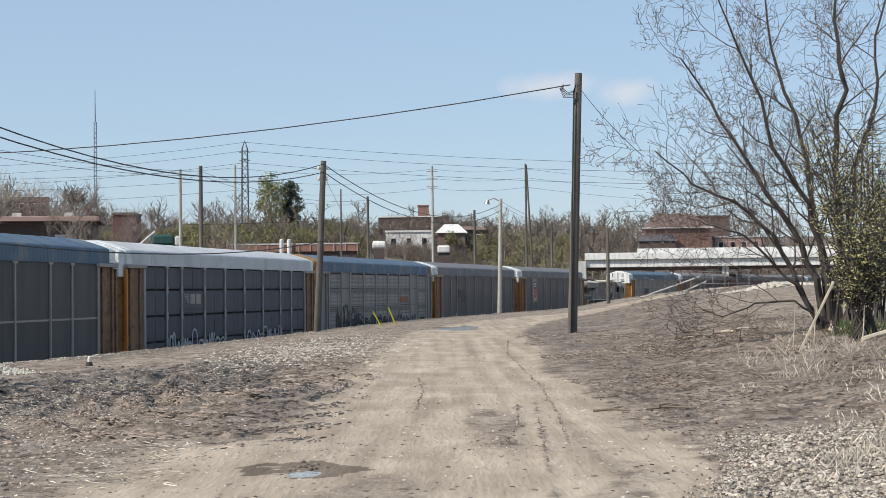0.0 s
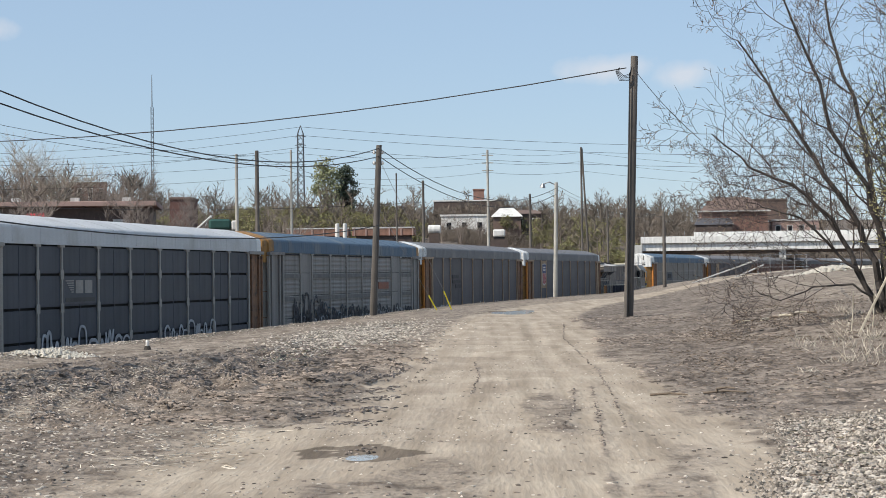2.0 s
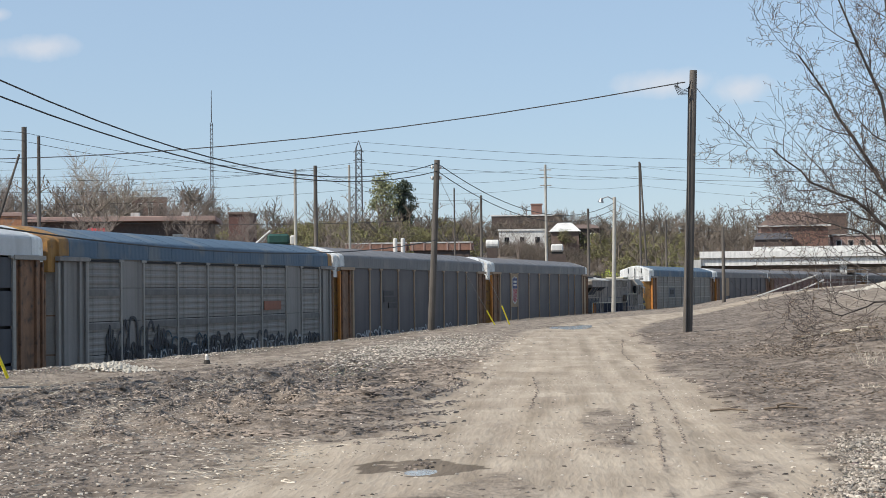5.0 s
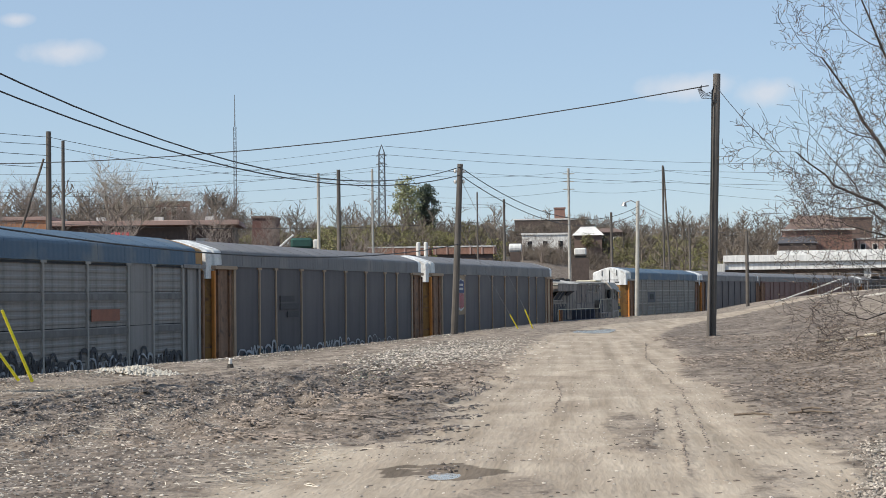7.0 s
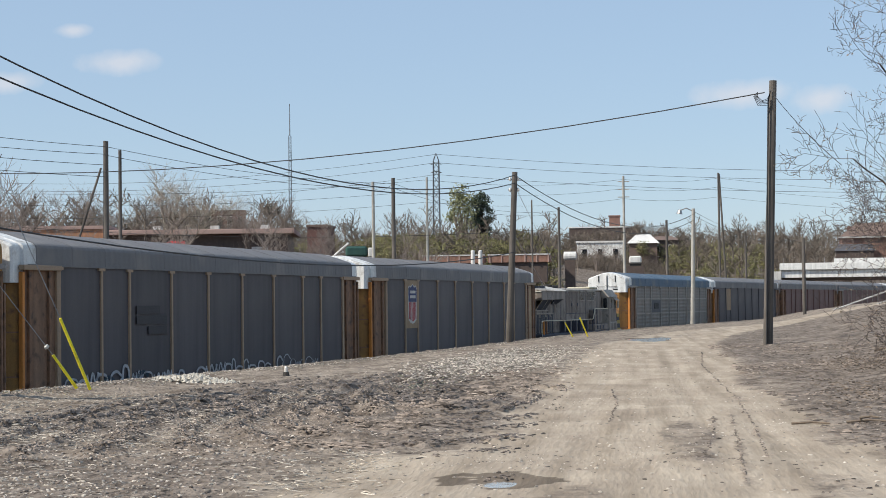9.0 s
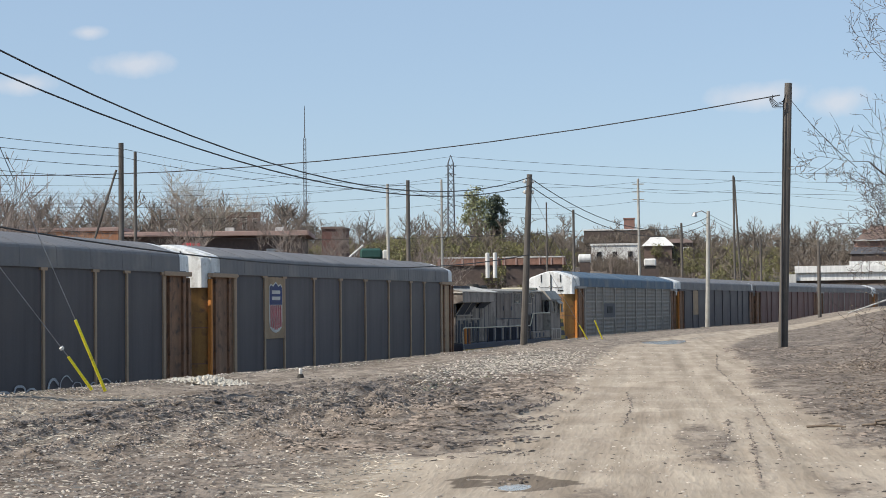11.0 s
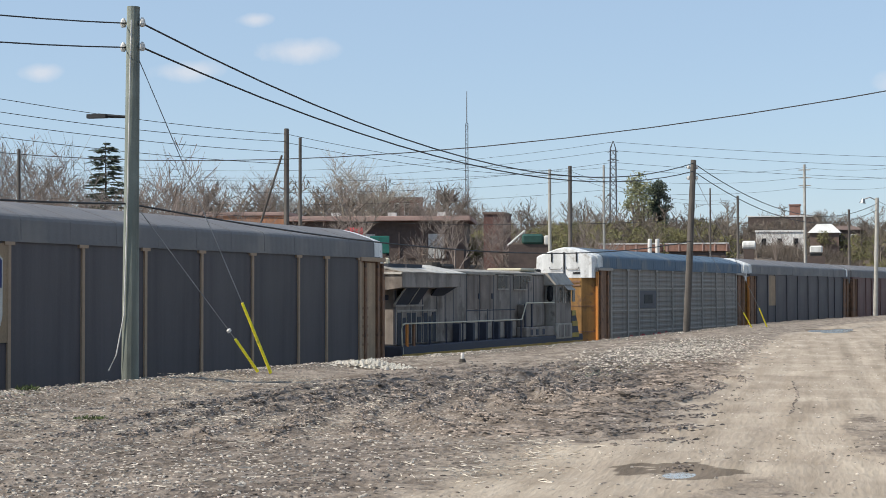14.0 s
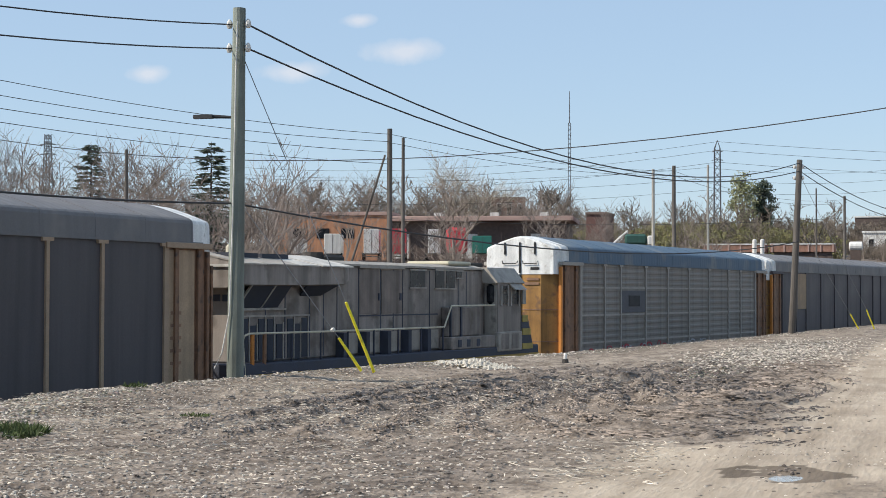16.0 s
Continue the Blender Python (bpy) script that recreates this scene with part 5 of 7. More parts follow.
def shrub(seed, h=3.0, n=26):
    rnd = random.Random(seed)
    acc = Acc()
    for k in range(n):
        d = Vector((rnd.uniform(-0.7, 0.7), rnd.uniform(-0.7, 0.7), 1))
        p = Vector((rnd.uniform(-1.2, 1.2), rnd.uniform(-1.2, 1.2), -0.2))
        q = p + d * h * rnd.uniform(0.4, 1.0)
        m = p.lerp(q, 0.5) + Vector((rnd.uniform(-0.2, 0.2), rnd.uniform(-0.2, 0.2), 0))
        acc.limb([p, m, q], [0.05, 0.035, 0.012], 3)
        for j in range(3):
            b = m.lerp(q, rnd.random())
            acc.limb([b, b + Vector((rnd.uniform(-1, 1), rnd.uniform(-1, 1), rnd.uniform(0, 1))) * h * 0.28], [0.025, 0.01], 3)
    return acc


rnd = random.Random(5)
TREES = [bare_tree(10 + k, 10, 4, 0.5 + 0.03 * (k % 3), 0, (3, 4)) for k in range(5)]
TREES_G = [bare_tree(40 + k, 9, 4, 0.55, 0, (3, 4), 0.55) for k in range(2)]
SHRUBS = [shrub(70 + k) for k in range(4)]

woods = Acc()


def plant(acc, src, x, y, s, sz=1.0, sink=0.2):
    acc.put(src, pose(x, y, ground_z(x, y) - sink, 0, 0, rnd.uniform(0, 360)) @ Matrix.Diagonal((s, s, s * sz, 1)))


def far_tree(seed, h=10.0, limbs=15, twigs=9, w=0.06):
    """A bare tree for the distance: trunk, limbs and long thin twigs."""
    rf = random.Random(seed)
    acc = Acc()
    top = Vector((rf.uniform(-0.6, 0.6), rf.uniform(-0.6, 0.6), h * 0.8))
    acc.limb([Vector((0, 0, -0.5)), top * 0.5, top], [0.2, 0.15, 0.05], 4)
    for k in range(limbs):
        f = rf.uniform(0.2, 1.0)
        p = top * f
        a = rf.uniform(0, math.tau)
        L = h * (0.2 + 0.3 * (1 - f)) * rf.uniform(0.7, 1.2)
        q = p + Vector((math.cos(a) * L * 0.75, math.sin(a) * L * 0.75, L * rf.uniform(0.35, 0.9)))
        acc.limb([p, q], [0.1, 0.03], 3)
        for j in range(twigs):
            b = p.lerp(q, rf.uniform(0.25, 1.0))
            d = Vector((rf.uniform(-0.8, 0.8), rf.uniform(-0.8, 0.8), rf.uniform(0.1, 1.2))).normalized() * rf.uniform(0.6, 1.5)
            acc.blade(b, d, w * rf.uniform(0.6, 1.2))
    return acc


def open_view(az, D):
    """The cleared yards in front of the sheds, the house and the overpass."""
    a = math.degrees(az)
    return (-2.6 < a < 1.4 and D < 345) or (6.2 < a < 10 and D < 346) or (4.5 < a < 14 and D < 262)


FAR = [far_tree(300 + k) for k in range(6)]
for k in range(1250):  # far belt of bare trees
    az = radians(rnd.uniform(-34, 18))
    D = rnd.uniform(250, 640)
    x, y = D * math.sin(az), D * math.cos(az)
    if az > radians(4) and D < 300 or open_view(az, D):
        continue
    plant(woods, rnd.choice(FAR), x, y, rnd.uniform(0.75, 1.25) * (0.9 + D / 2200) * (1.1 if az < radians(-11) else 0.82 if az < radians(3) else 0.92), rnd.uniform(0.85, 1.15))
for k in range(90):  # thin trees between the sheds and the store
    az, D = radians(rnd.uniform(-3.0, 2.4)), rnd.uniform(352, 470)
    plant(woods, rnd.choice(FAR), D * math.sin(az), D * math.cos(az), rnd.uniform(0.6, 0.85), rnd.uniform(0.85, 1.1))
for k in range(50):  # and beside the house
    az, D = radians(rnd.choice((rnd.uniform(4.5, 6.4), rnd.uniform(9.2, 12)))), rnd.uniform(330, 400)
    plant(woods, rnd.choice(FAR), D * math.sin(az), D * math.cos(az), rnd.uniform(0.75, 1.05), rnd.uniform(0.85, 1.1))
far_me = woods.mesh("far_woods", [TWIG_FAR, HAZE_GREEN])
tagged(new("far_woods", far_me), "belt of bare brown trees along the horizon", "trees", kind="stuff")

greens = Acc()
for k in range(420):
    az = radians(rnd.choice((rnd.uniform(-9, -3), rnd.uniform(0, 4.5), rnd.uniform(-12, 6))))
    D = rnd.uniform(230, 420)
    if open_view(az, D):
        continue
    plant(greens, rnd.choice(TREES_G), D * math.sin(az), D * math.cos(az), rnd.uniform(0.35, 0.72))
tagged(new("budding_woods", greens.mesh("budding_woods", [TWIG_FAR, HAZE_GREEN])), "yellow-green budding trees and scrub behind the yard", "trees", kind="stuff")

brush = Acc()
for k in range(1500):  # scrub on the bank beyond the yard
    az = radians(rnd.uniform(-33, 15))
    D = rnd.uniform(120, 330)
    x, y = D * math.sin(az), D * math.cos(az)
    if beside(x, y) > -14 or (open_view(az, D) and D > 210) or (radians(-20) < az < radians(-13) and 150 < D < 217):
        continue
    plant(brush, rnd.choice(SHRUBS), x, y, rnd.uniform(0.45, 1.15) * (0.8 if D < 200 else 1.1))
for k in range(150):  # brush before the sheds and the house
    az = radians(rnd.choice((rnd.uniform(-2.6, 1.2), rnd.uniform(-2.6, 1.2), rnd.uniform(5, 10.5))))
    D = rnd.uniform(300, 326)
    plant(brush, rnd.choice(SHRUBS), D * math.sin(az), D * math.cos(az), rnd.uniform(0.6, 0.95))
for x0, y0, n in ((-9, 229, 9), (0.2, 257, 9), (-20.5, 221, 8), (-24, 226, 12), (-15, 226, 12), (-8, 318, 10), (2, 322, 8)):  # thicker brush before the tank, the van and the wagons
    for k in range(n):
        plant(brush, rnd.choice(SHRUBS), x0 + rnd.uniform(-4, 4), y0 + rnd.uniform(-3, 0), rnd.uniform(0.8, 1.3), 1.0)
tagged(new("bank_scrub", brush.mesh("bank_scrub", [TWIG_FAR])), "brown leafless scrub covering the bank", "shrubs", kind="stuff")


def lone_tree(src, x, y, s, sz, label, mats, name="bare_tree", z=None):
    ob = thing(name, label, "tree", m=pose(x, y, ground_z(x, y) - 0.2 if z is None else z, 0, 0, rnd.uniform(0, 360)))
    a = Acc()
    a.put(src, Matrix.Diagonal((s, s, s * sz, 1)))
    t, c = Acc(), Acc()
    for f, mi in zip(a.f, a.mi):
        d = t if mi == 0 else c
        k = len(d.v)
        d.v += [a.v[i] for i in f]
        d.f.append(tuple(range(k, k + len(f))))
        d.mi.append(0)
    o = new("trunk", t.mesh("trunk", mats[:1]))
    o.parent = ob
    if c.f:
        o = new("crown", c.mesh("crown", mats[1:]))
        o.parent = ob
    return ob


def tall(src):
    return max(v.z for v in src.v)


for x, y, el, k in ((-41, 103, 5.4, 0), (-50, 118, 4.0, 1), (-36, 130, 3.4, 2), (-62, 150, 4.0, 3), (-46, 165, 4.2, 4), (-40, 185, 3.6, 0), (-72, 185, 4.4, 1), (-31, 170, 3.2, 2),
                    (-84, 170, 4.6, 4), (-95, 200, 4.4, 0), (-26, 200, 3.2, 2), (-100, 165, 4.9, 3), (-112, 185, 4.6, 4), (-66, 130, 4.2, 0), (-78, 140, 4.4, 1),
                    (-55, 140, 3.4, 2), (-88, 150, 5.0, 2), (-105, 150, 4.8, 1), (-91, 185, 4.3, 3), (-44, 140, 3.1, 1), (-75, 158, 4.2, 2), (-80, 120, 4.6, 3), (-6.5, 300, 2.3, 1), (-3, 312, 2.2, 3), (-9.5, 290, 2.2, 0),
                    (-70, 200, 4.0, 0), (-70, 250, 4.2, 1), (-61, 255, 4.1, 2), (-80, 246, 4.3, 3), (-90, 240, 4.2, 0), (-53, 258, 4.0, 4), (-75, 262, 4.4, 2), (-66, 262, 4.3, 3), (-85, 255, 4.4, 1), (-57, 246, 3.9, 0), (-86, 205, 4.3, 2), (-78, 200, 4.2, 4), (-99, 190, 4.4, 1), (-45, 200, 3.6, 3), (-36, 205, 3.4, 1)):
    D = math.hypot(x, y)
    if x / y < -0.42:
        el += 0.9
    h = EYE + math.tan(radians(el)) * D - ground_z(x, y)
    s = h / tall(TREES[k])
    lone_tree(TREES[k], x, y, s, 1.0, "bare brown deciduous tree on the yard's far bank", [TWIG])
def leafy_crown(seed, h, w, clumps, leaves, size, low=0.25):
    """A round-headed tree in leaf: limbs out to clumps of small leaves, with gaps between them."""
    rw = random.Random(seed)
    acc = Acc()
    fork = Vector((0, 0, h * 0.25))
    acc.limb([Vector((0, 0, -0.5)), fork], [h * 0.03, h * 0.022], 6)
    for k in range(clumps):
        a, e, f = rw.uniform(0, math.tau), rw.uniform(-0.5, 1.5), rw.uniform(0.45, 1.0)
        c = Vector((math.cos(a) * math.cos(e) * w * f, math.sin(a) * math.cos(e) * w * f, h * (0.5 + low * 0.4) + math.sin(e) * h * 0.42 * f))
        acc.limb([fork, fork.lerp(c, 0.5) + Vector((0, 0, h * 0.04)), c], [h * 0.008, h * 0.005, 0.02], 3)
        r = w * rw.uniform(0.22, 0.4)
        for j in range(leaves):
            o = Vector((rw.gauss(0, 0.5), rw.gauss(0, 0.5), rw.gauss(0, 0.5))) * r
            d = Vector((rw.uniform(-1, 1), rw.uniform(-1, 1), rw.uniform(-1, 0.5))).normalized() * size * rw.uniform(0.6, 1.3)
            acc.blade(c + o, d, size * 0.3, 1)
    return acc


willow = bare_tree(97, 10, 4, 0.62, 0.0, (4, 5), 0.0, 1.0)
lone_tree(willow, -68.7, 250.6, (24.8 - ground_z(-68.7, 250.6)) / tall(willow), 1.0, "broad pale bare willow with fine twigs", [mat("willow_pale", (0.33, 0.285, 0.23), 0.9, vary=0.3)], "willow_tree")
lone_tree(leafy_crown(92, 17.0, 3.4, 40, 60, 0.5), -32.6, 324, 1.0, 1.0, "large round tree in pale green bud", [TWIG, mat("bud_green", (0.27, 0.275, 0.15), 0.9, vary=0.3)], "budding_tree", z=7.4)
lone_tree(leafy_crown(94, 16.2, 2.2, 40, 80, 0.5), -29.2, 328, 1.0, 1.0, "dense dark evergreen with a round ragged top", [BARK, NEEDLE], "evergreen_tree", z=7.4)
lone_tree(bare_tree(93, 9, 4, 0.6, 0.0, (4, 5), 1.0), 8.5, 250, 0.62, 1.0, "small bright yellow-green tree", [TWIG, mat("bright_green", (0.36, 0.42, 0.06), 0.9, vary=0.3)], "budding_tree")


def conifer(x, y, top, w, label="dark green conifer with ragged boughs", seed=1):
    rc = random.Random(seed)
    h = top - ground_z(x, y) + 0.2
    ob = thing("conifer", label, "tree", m=pose(x, y, ground_z(x, y) - 0.2))
    t, c = Acc(), Acc()
    t.limb([Vector((0, 0, 0)), Vector((0, 0, h))], [h * 0.018, 0.02], 6)
    for k in range(int(h * 15)):
        f = rc.uniform(0.12, 0.99)
        a = rc.uniform(0, math.tau)
        L = w * (1 - f) ** 0.7 * rc.uniform(0.5, 1.25) + 0.3
        p = Vector((0, 0, h * f))
        tip = p + Vector((math.cos(a) * L, math.sin(a) * L, -0.12 * L + rc.uniform(0, 0.25)))
        t.limb([p, tip], [0.03, 0.01], 3)
        for j in range(22):
            b = p.lerp(tip, rc.uniform(0.2, 1.0))
            c.blade(b, Vector((math.cos(a) + rc.uniform(-0.8, 0.8), math.sin(a) + rc.uniform(-0.8, 0.8), rc.uniform(-0.5, 0.1))) * rc.uniform(0.3, 0.75), 0.08)
    for nm, ac, mt in (("trunk", t, BARK), ("crown", c, NEEDLE)):
        o = new(nm, ac.mesh(nm, [mt]))
        o.parent = ob


conifer(-76.2, 174, 18.4, 3.8, seed=2)
conifer(-106.5, 203.8, 21.3, 4.0, seed=3)

# ---------------------------------------------------------------- buildings beyond the yard
BRICK = mat("brick_orange", (0.42, 0.21, 0.12), 0.9, vary=0.18, scale=0.8, streak=0.2)
BRICK_RED = mat("brick_red", (0.22, 0.125, 0.10), 0.9, vary=0.18, scale=0.6)
ROOF_TAN = mat("roof_tan", (0.40, 0.275, 0.235), 0.9, vary=0.15, scale=0.3)
ROOF_BROWN = mat("roof_brown", (0.17, 0.12, 0.10), 0.9, vary=0.2)
OFFWHITE = mat("wall_offwhite", (0.70, 0.685, 0.65), 0.8, vary=0.08, scale=0.4, streak=0.2)
# dark brown; under roofs and decks it also carries their shade as colour
SHADE_WALL = mat("wall_shade_brown", (0.10, 0.075, 0.065), 0.9, vary=0.2)
CONCRETE = mat("concrete_pale", (0.55, 0.54, 0.51), 0.85, vary=0.1, scale=0.3, streak=0.3)
RED = mat("trailer_red", (0.55, 0.035, 0.05), 0.5, vary=0.1)
TEAL = mat("truck_teal", (0.03, 0.17, 0.13), 0.5, vary=0.1)
TYRE = mat("tyre_black", (0.02, 0.02, 0.02), 0.9)


def placed(name, label, category, x, y, z, rz=0.0, group=""):
    return thing(name, label, category, group, pose(x, y, z, 0, 0, rz))


def piece(parent, name, material, x0, x1, y0, y1, z0, z1, bevel=0.0):
    bm = bmesh.new()
    box(bm, x0, x1, y0, y1, z0, z1, bevel)
    return part(name, bm, material, parent)


def warehouse():
    w = placed("warehouse", "long low brick warehouse with tan roof edge and loading bays", "building", -63.5, 226, 3.2, 8)
    # main wall far darker than the brick end: the overhang's shade painted in
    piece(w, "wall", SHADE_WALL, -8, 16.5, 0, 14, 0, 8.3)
    piece(w, "brick_end", BRICK, -24.0, -8, -0.3, 14, 0, 9.2)
    piece(w, "roof", ROOF_TAN, -8, 17.5, -1.6, 14.5, 8.35, 9.0, 0.05)
    piece(w, "parapet", ROOF_TAN, -24.2, -7.8, -0.5, 14.2, 9.2, 9.7, 0.05)
    for k in range(7):
        x = -6.5 + 3.2 * k
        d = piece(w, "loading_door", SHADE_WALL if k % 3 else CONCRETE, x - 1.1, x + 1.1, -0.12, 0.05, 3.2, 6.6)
        piece(d, "door_frame", ROOF_BROWN, x + 1.15, x + 1.35, -0.16, 0.05, 3.2, 6.8)
    for x in (-21, -17.5, -14, -10.5):
        piece(w, "window", GLASS, x - 0.9, x + 0.9, -0.36, -0.28, 6.0, 7.4)
    for x in (-2, 6, 13):
        piece(w, "roof_unit", CONCRETE, x - 0.6, x + 0.6, 5, 6.2, 9.0, 9.8)
    return w


warehouse()
brown = placed("brick_shed", "dark red-brown brick shed beside the warehouse", "building", -42.6, 226, 4, 0)
piece(brown, "wall", mat("brick_maroon", (0.13, 0.07, 0.06), 0.9, vary=0.2), -1.35, 1.35, 0, 6, 0, 8.3)
piece(brown, "roof", ROOF_BROWN, -1.5, 1.5, -0.2, 6.2, 8.3, 8.6)


def trailer(x, y, material, label, rz, L=6.0, H=2.7, hw=1.25):
    z = 5.75
    t = placed("truck_trailer", label, "trailer", x, y, z, rz, "parked trailers")
    piece(t, "box", material, -hw, hw, 0, L, 0.9, 0.9 + H, 0.4 if "rounded" in label else 0.06)
    piece(t, "door_seam", SHADE_WALL, -0.02, 0.02, -0.02, 0.01, 1.0, 0.8 + H)
    piece(t, "bumper", SHADE_WALL, -1.2, 1.2, -0.05, 0.1, 0.45, 0.6)
    for s in (-1, 1):
        bm = bmesh.new()
        tube(bm, [(s * 0.8, 0.9, 0.5), (s * 1.2, 0.9, 0.5)], 0.5, 14)
        part("tyre", bm, TYRE, t)
    z_gap = z - ground_z(x, y)
    piece(t, "dock_pad", SHADE_WALL, -1.6, 1.6, -1.5, L, -max(z_gap, 0.3) - 0.5, 0.0)
    return t


for x, mt, lb, hh, w in ((-68.3, OFFWHITE, "white box trailer parked at the warehouse", 3.2, 1.0), (-64.8, RED, "bright red box trailer", 3.2, 1.1), (-59.9, OFFWHITE, "white box trailer parked at the warehouse", 3.1, 0.8),
                      (-56.9, RED, "bright red rounded tank trailer", 3.3, 1.35), (-53.6, TEAL, "dark green lorry with a white cab", 2.2, 1.2), (-73.6, OFFWHITE, "white box trailer parked at the warehouse", 2.6, 1.1), (-78.6, OFFWHITE, "white box trailer parked at the warehouse", 2.0, 1.0)):
    trailer(x, 207.0, mt, lb, 16, 6, hh, w)
teal = placed("skip_lorry", "dark green lorry with a raised pale tipping arm on the bank", "truck", -27.9, 168, 5.2, 8)
piece(teal, "body", mat("lorry_green", (0.025, 0.075, 0.062), 0.6, vary=0.2), -0.9, 1.3, 0, 2.2, 1.3, 2.35, 0.2)
piece(teal, "cab", CONCRETE, 1.35, 2.0, 0, 2.0, 1.2, 2.2, 0.15)
piece(teal, "chassis", SHADE_WALL, -2.2, 1.9, 0.2, 1.9, -1.5, 1.3)
bm = bmesh.new()
tube(bm, [(-2.3, 0.5, 1.2), (-0.6, 0.5, 2.7)], [0.12, 0.1], 6)
part("tipping_arm", bm, OFFWHITE, teal)


def block(name, label, x, y, z0, w, d, h, wall, roof, rz=0.0, windows=0, pitched=0.0, ww=0.9):
    b = placed(name, label, "building", x, y, z0, rz)
    piece(b, "wall", wall, -w / 2, w / 2, 0, d, 0, h)
    bm = bmesh.new()
    if pitched:
        e = 0.5
        lo = [bm.verts.new(v) for v in ((-w / 2 - e, -e, h), (w / 2 + e, -e, h), (w / 2 + e, d + e, h), (-w / 2 - e, d + e, h))]
        hi = [bm.verts.new(v) for v in ((-w / 4, d / 2, h + pitched), (w / 4, d / 2, h + pitched))]
        for f in ((lo[0], lo[1], hi[1], hi[0]), (lo[1], lo[2], hi[1]), (lo[2], lo[3], hi[0], hi[1]), (lo[3], lo[0], hi[0]), tuple(lo[::-1])):
            bm.faces.new(f)
    else:
        box(bm, -w / 2 - 0.2, w / 2 + 0.2, -0.2, d + 0.2, h, h + 0.35)
    part("roof", bm, roof, b)
    for k in range(windows):
        x0 = -w / 2 + w * (k + 0.5) / windows
        f = piece(b, "window", OFFWHITE, x0 - ww / 2 - 0.12, x0 + ww / 2 + 0.12, -0.06, 0.02, h * 0.45, h * 0.85)
        piece(f, "pane", GLASS, x0 - ww / 2, x0 + ww / 2, -0.09, -0.05, h * 0.47, h * 0.83)
    return b


house = block("brick_house", "red brick house with a wide brown hip roof", 48.2, 347, 5.5, 13.4, 11, 8.6, BRICK_RED, ROOF_BROWN, -4, 0, 3.1)
piece(house, "eave", CONCRETE, -7.3, 7.3, -0.6, -0.45, 8.45, 8.75)
piece(house, "chimney", BRICK_RED, -5.2, -4.4, 5, 6, 8, 11.0)
bm = bmesh.new()
loft(bm, [[(-8.2, -3.6, 5.8), (-0.3, -3.6, 5.8), (-0.3, -0.1, 5.8), (-8.2, -0.1, 5.8)], [(-7.4, -1.2, 7.2), (-0.9, -1.2, 7.2), (-0.9, -0.1, 7.2), (-7.4, -0.1, 7.2)]])
part("porch_roof", bm, mat("porch_slate", (0.085, 0.085, 0.095), 0.85, vary=0.2), house)
piece(house, "porch", SHADE_WALL, -7.9, -0.6, -3.3, -0.2, 0, 5.8)
block("pale_annex", "low tan building beyond the brick house", 61.5, 352, 6.5, 9.5, 8, 5.6, ROOF_TAN, CONCRETE, -4, 4)
block("brick_flats", "dark brick building on the hill", 66, 415, 11.5, 8.5, 8, 7.6, ROOF_BROWN, ROOF_BROWN)
block("brick_flats", "brown brick block above the trees", -100, 408, 17.5, 10.2, 8, 7.6, BRICK_RED, ROOF_BROWN, 12, 4)
block("brick_tower", "small red brick tower above the roofs", -5.3, 482, 12, 3.0, 3, 13.9, BRICK_RED, BRICK_RED)
block("flat_roofed_store", "long low brown building with a white flat roof edge", -8, 478, 8, 20, 10, 14.6, SHADE_WALL, OFFWHITE, 0, 0)
block("white_shed", "white metal shed with a low roof", -6.5, 330, 6.0, 9.0, 8, 7.2, OFFWHITE, OFFWHITE, 0, 3)
block("white_shed", "white metal shed with a pale roof", 1.9, 345, 7.6, 5.6, 7, 5.9, ROOF_BROWN, OFFWHITE, 0, 0, 1.9)
block("brown_shed", "low brown shed beside the white ones", 6.2, 352, 8, 6.0, 8, 6.3, SHADE_WALL, ROOF_BROWN, 0, 2, 1.0)
parked = placed("parked_van", "small white van parked below the sheds", "van", 0.2, 260, 6.9, 0)
piece(parked, "body", OFFWHITE, -0.95, 0.95, 0, 4.2, 0.6, 1.75, 0.2)
piece(parked, "chassis", TYRE, -0.85, 0.85, 0.2, 4.0, 0.2, 0.6)
piece(parked, "loading_bank", SHADE_WALL, -1.3, 1.3, -0.2, 4.4, ground_z(0.2, 260) - 7.2, 0.2)
RUST = mat("rust_red", (0.27, 0.15, 0.11), 0.9, vary=0.25)
for x, w in ((-24.6, 8.6), (-15.6, 8.6)):
    fl = placed("flat_wagon", "rusty low freight wagon with pale stakes", "rail wagon", x, 231, 5.7, 0, "far wagons")
    piece(fl, "deck", RUST, -w / 2, w / 2, 0, 2.6, 1.5, 2.55, 0.05)
    piece(fl, "top_rail", CONCRETE, -w / 2, w / 2, -0.08, 0.0, 2.5, 2.68)
    for k in range(6):
        piece(fl, "stake", ROOF_TAN, -w / 2 + 0.3 + k * (w - 0.6) / 5 - 0.09, -w / 2 + 0.3 + k * (w - 0.6) / 5 + 0.09, -0.1, 0.0, 1.5, 2.6)
    piece(fl, "running_gear", SHADE_WALL, -w / 2 + 0.5, w / 2 - 0.5, 0.3, 2.3, -1.2, 1.5)
for x in (-21.3, -20.3):
    dr = placed("white_drum", "white upright storage drum", "drum", x, 224.5, 6.9, 0, "white drums")
    bm = bmesh.new()
    tube(bm, [(0, 0, -1.5), (0, 0, 1.75), (0, 0, 1.85)], [0.27, 0.27, 0.16], 12)
    part("shell", bm, OFFWHITE, dr)
tank = placed("white_tank", "small white storage tank", "tank", -8.75, 234, 5.65, 0)
bm = bmesh.new()
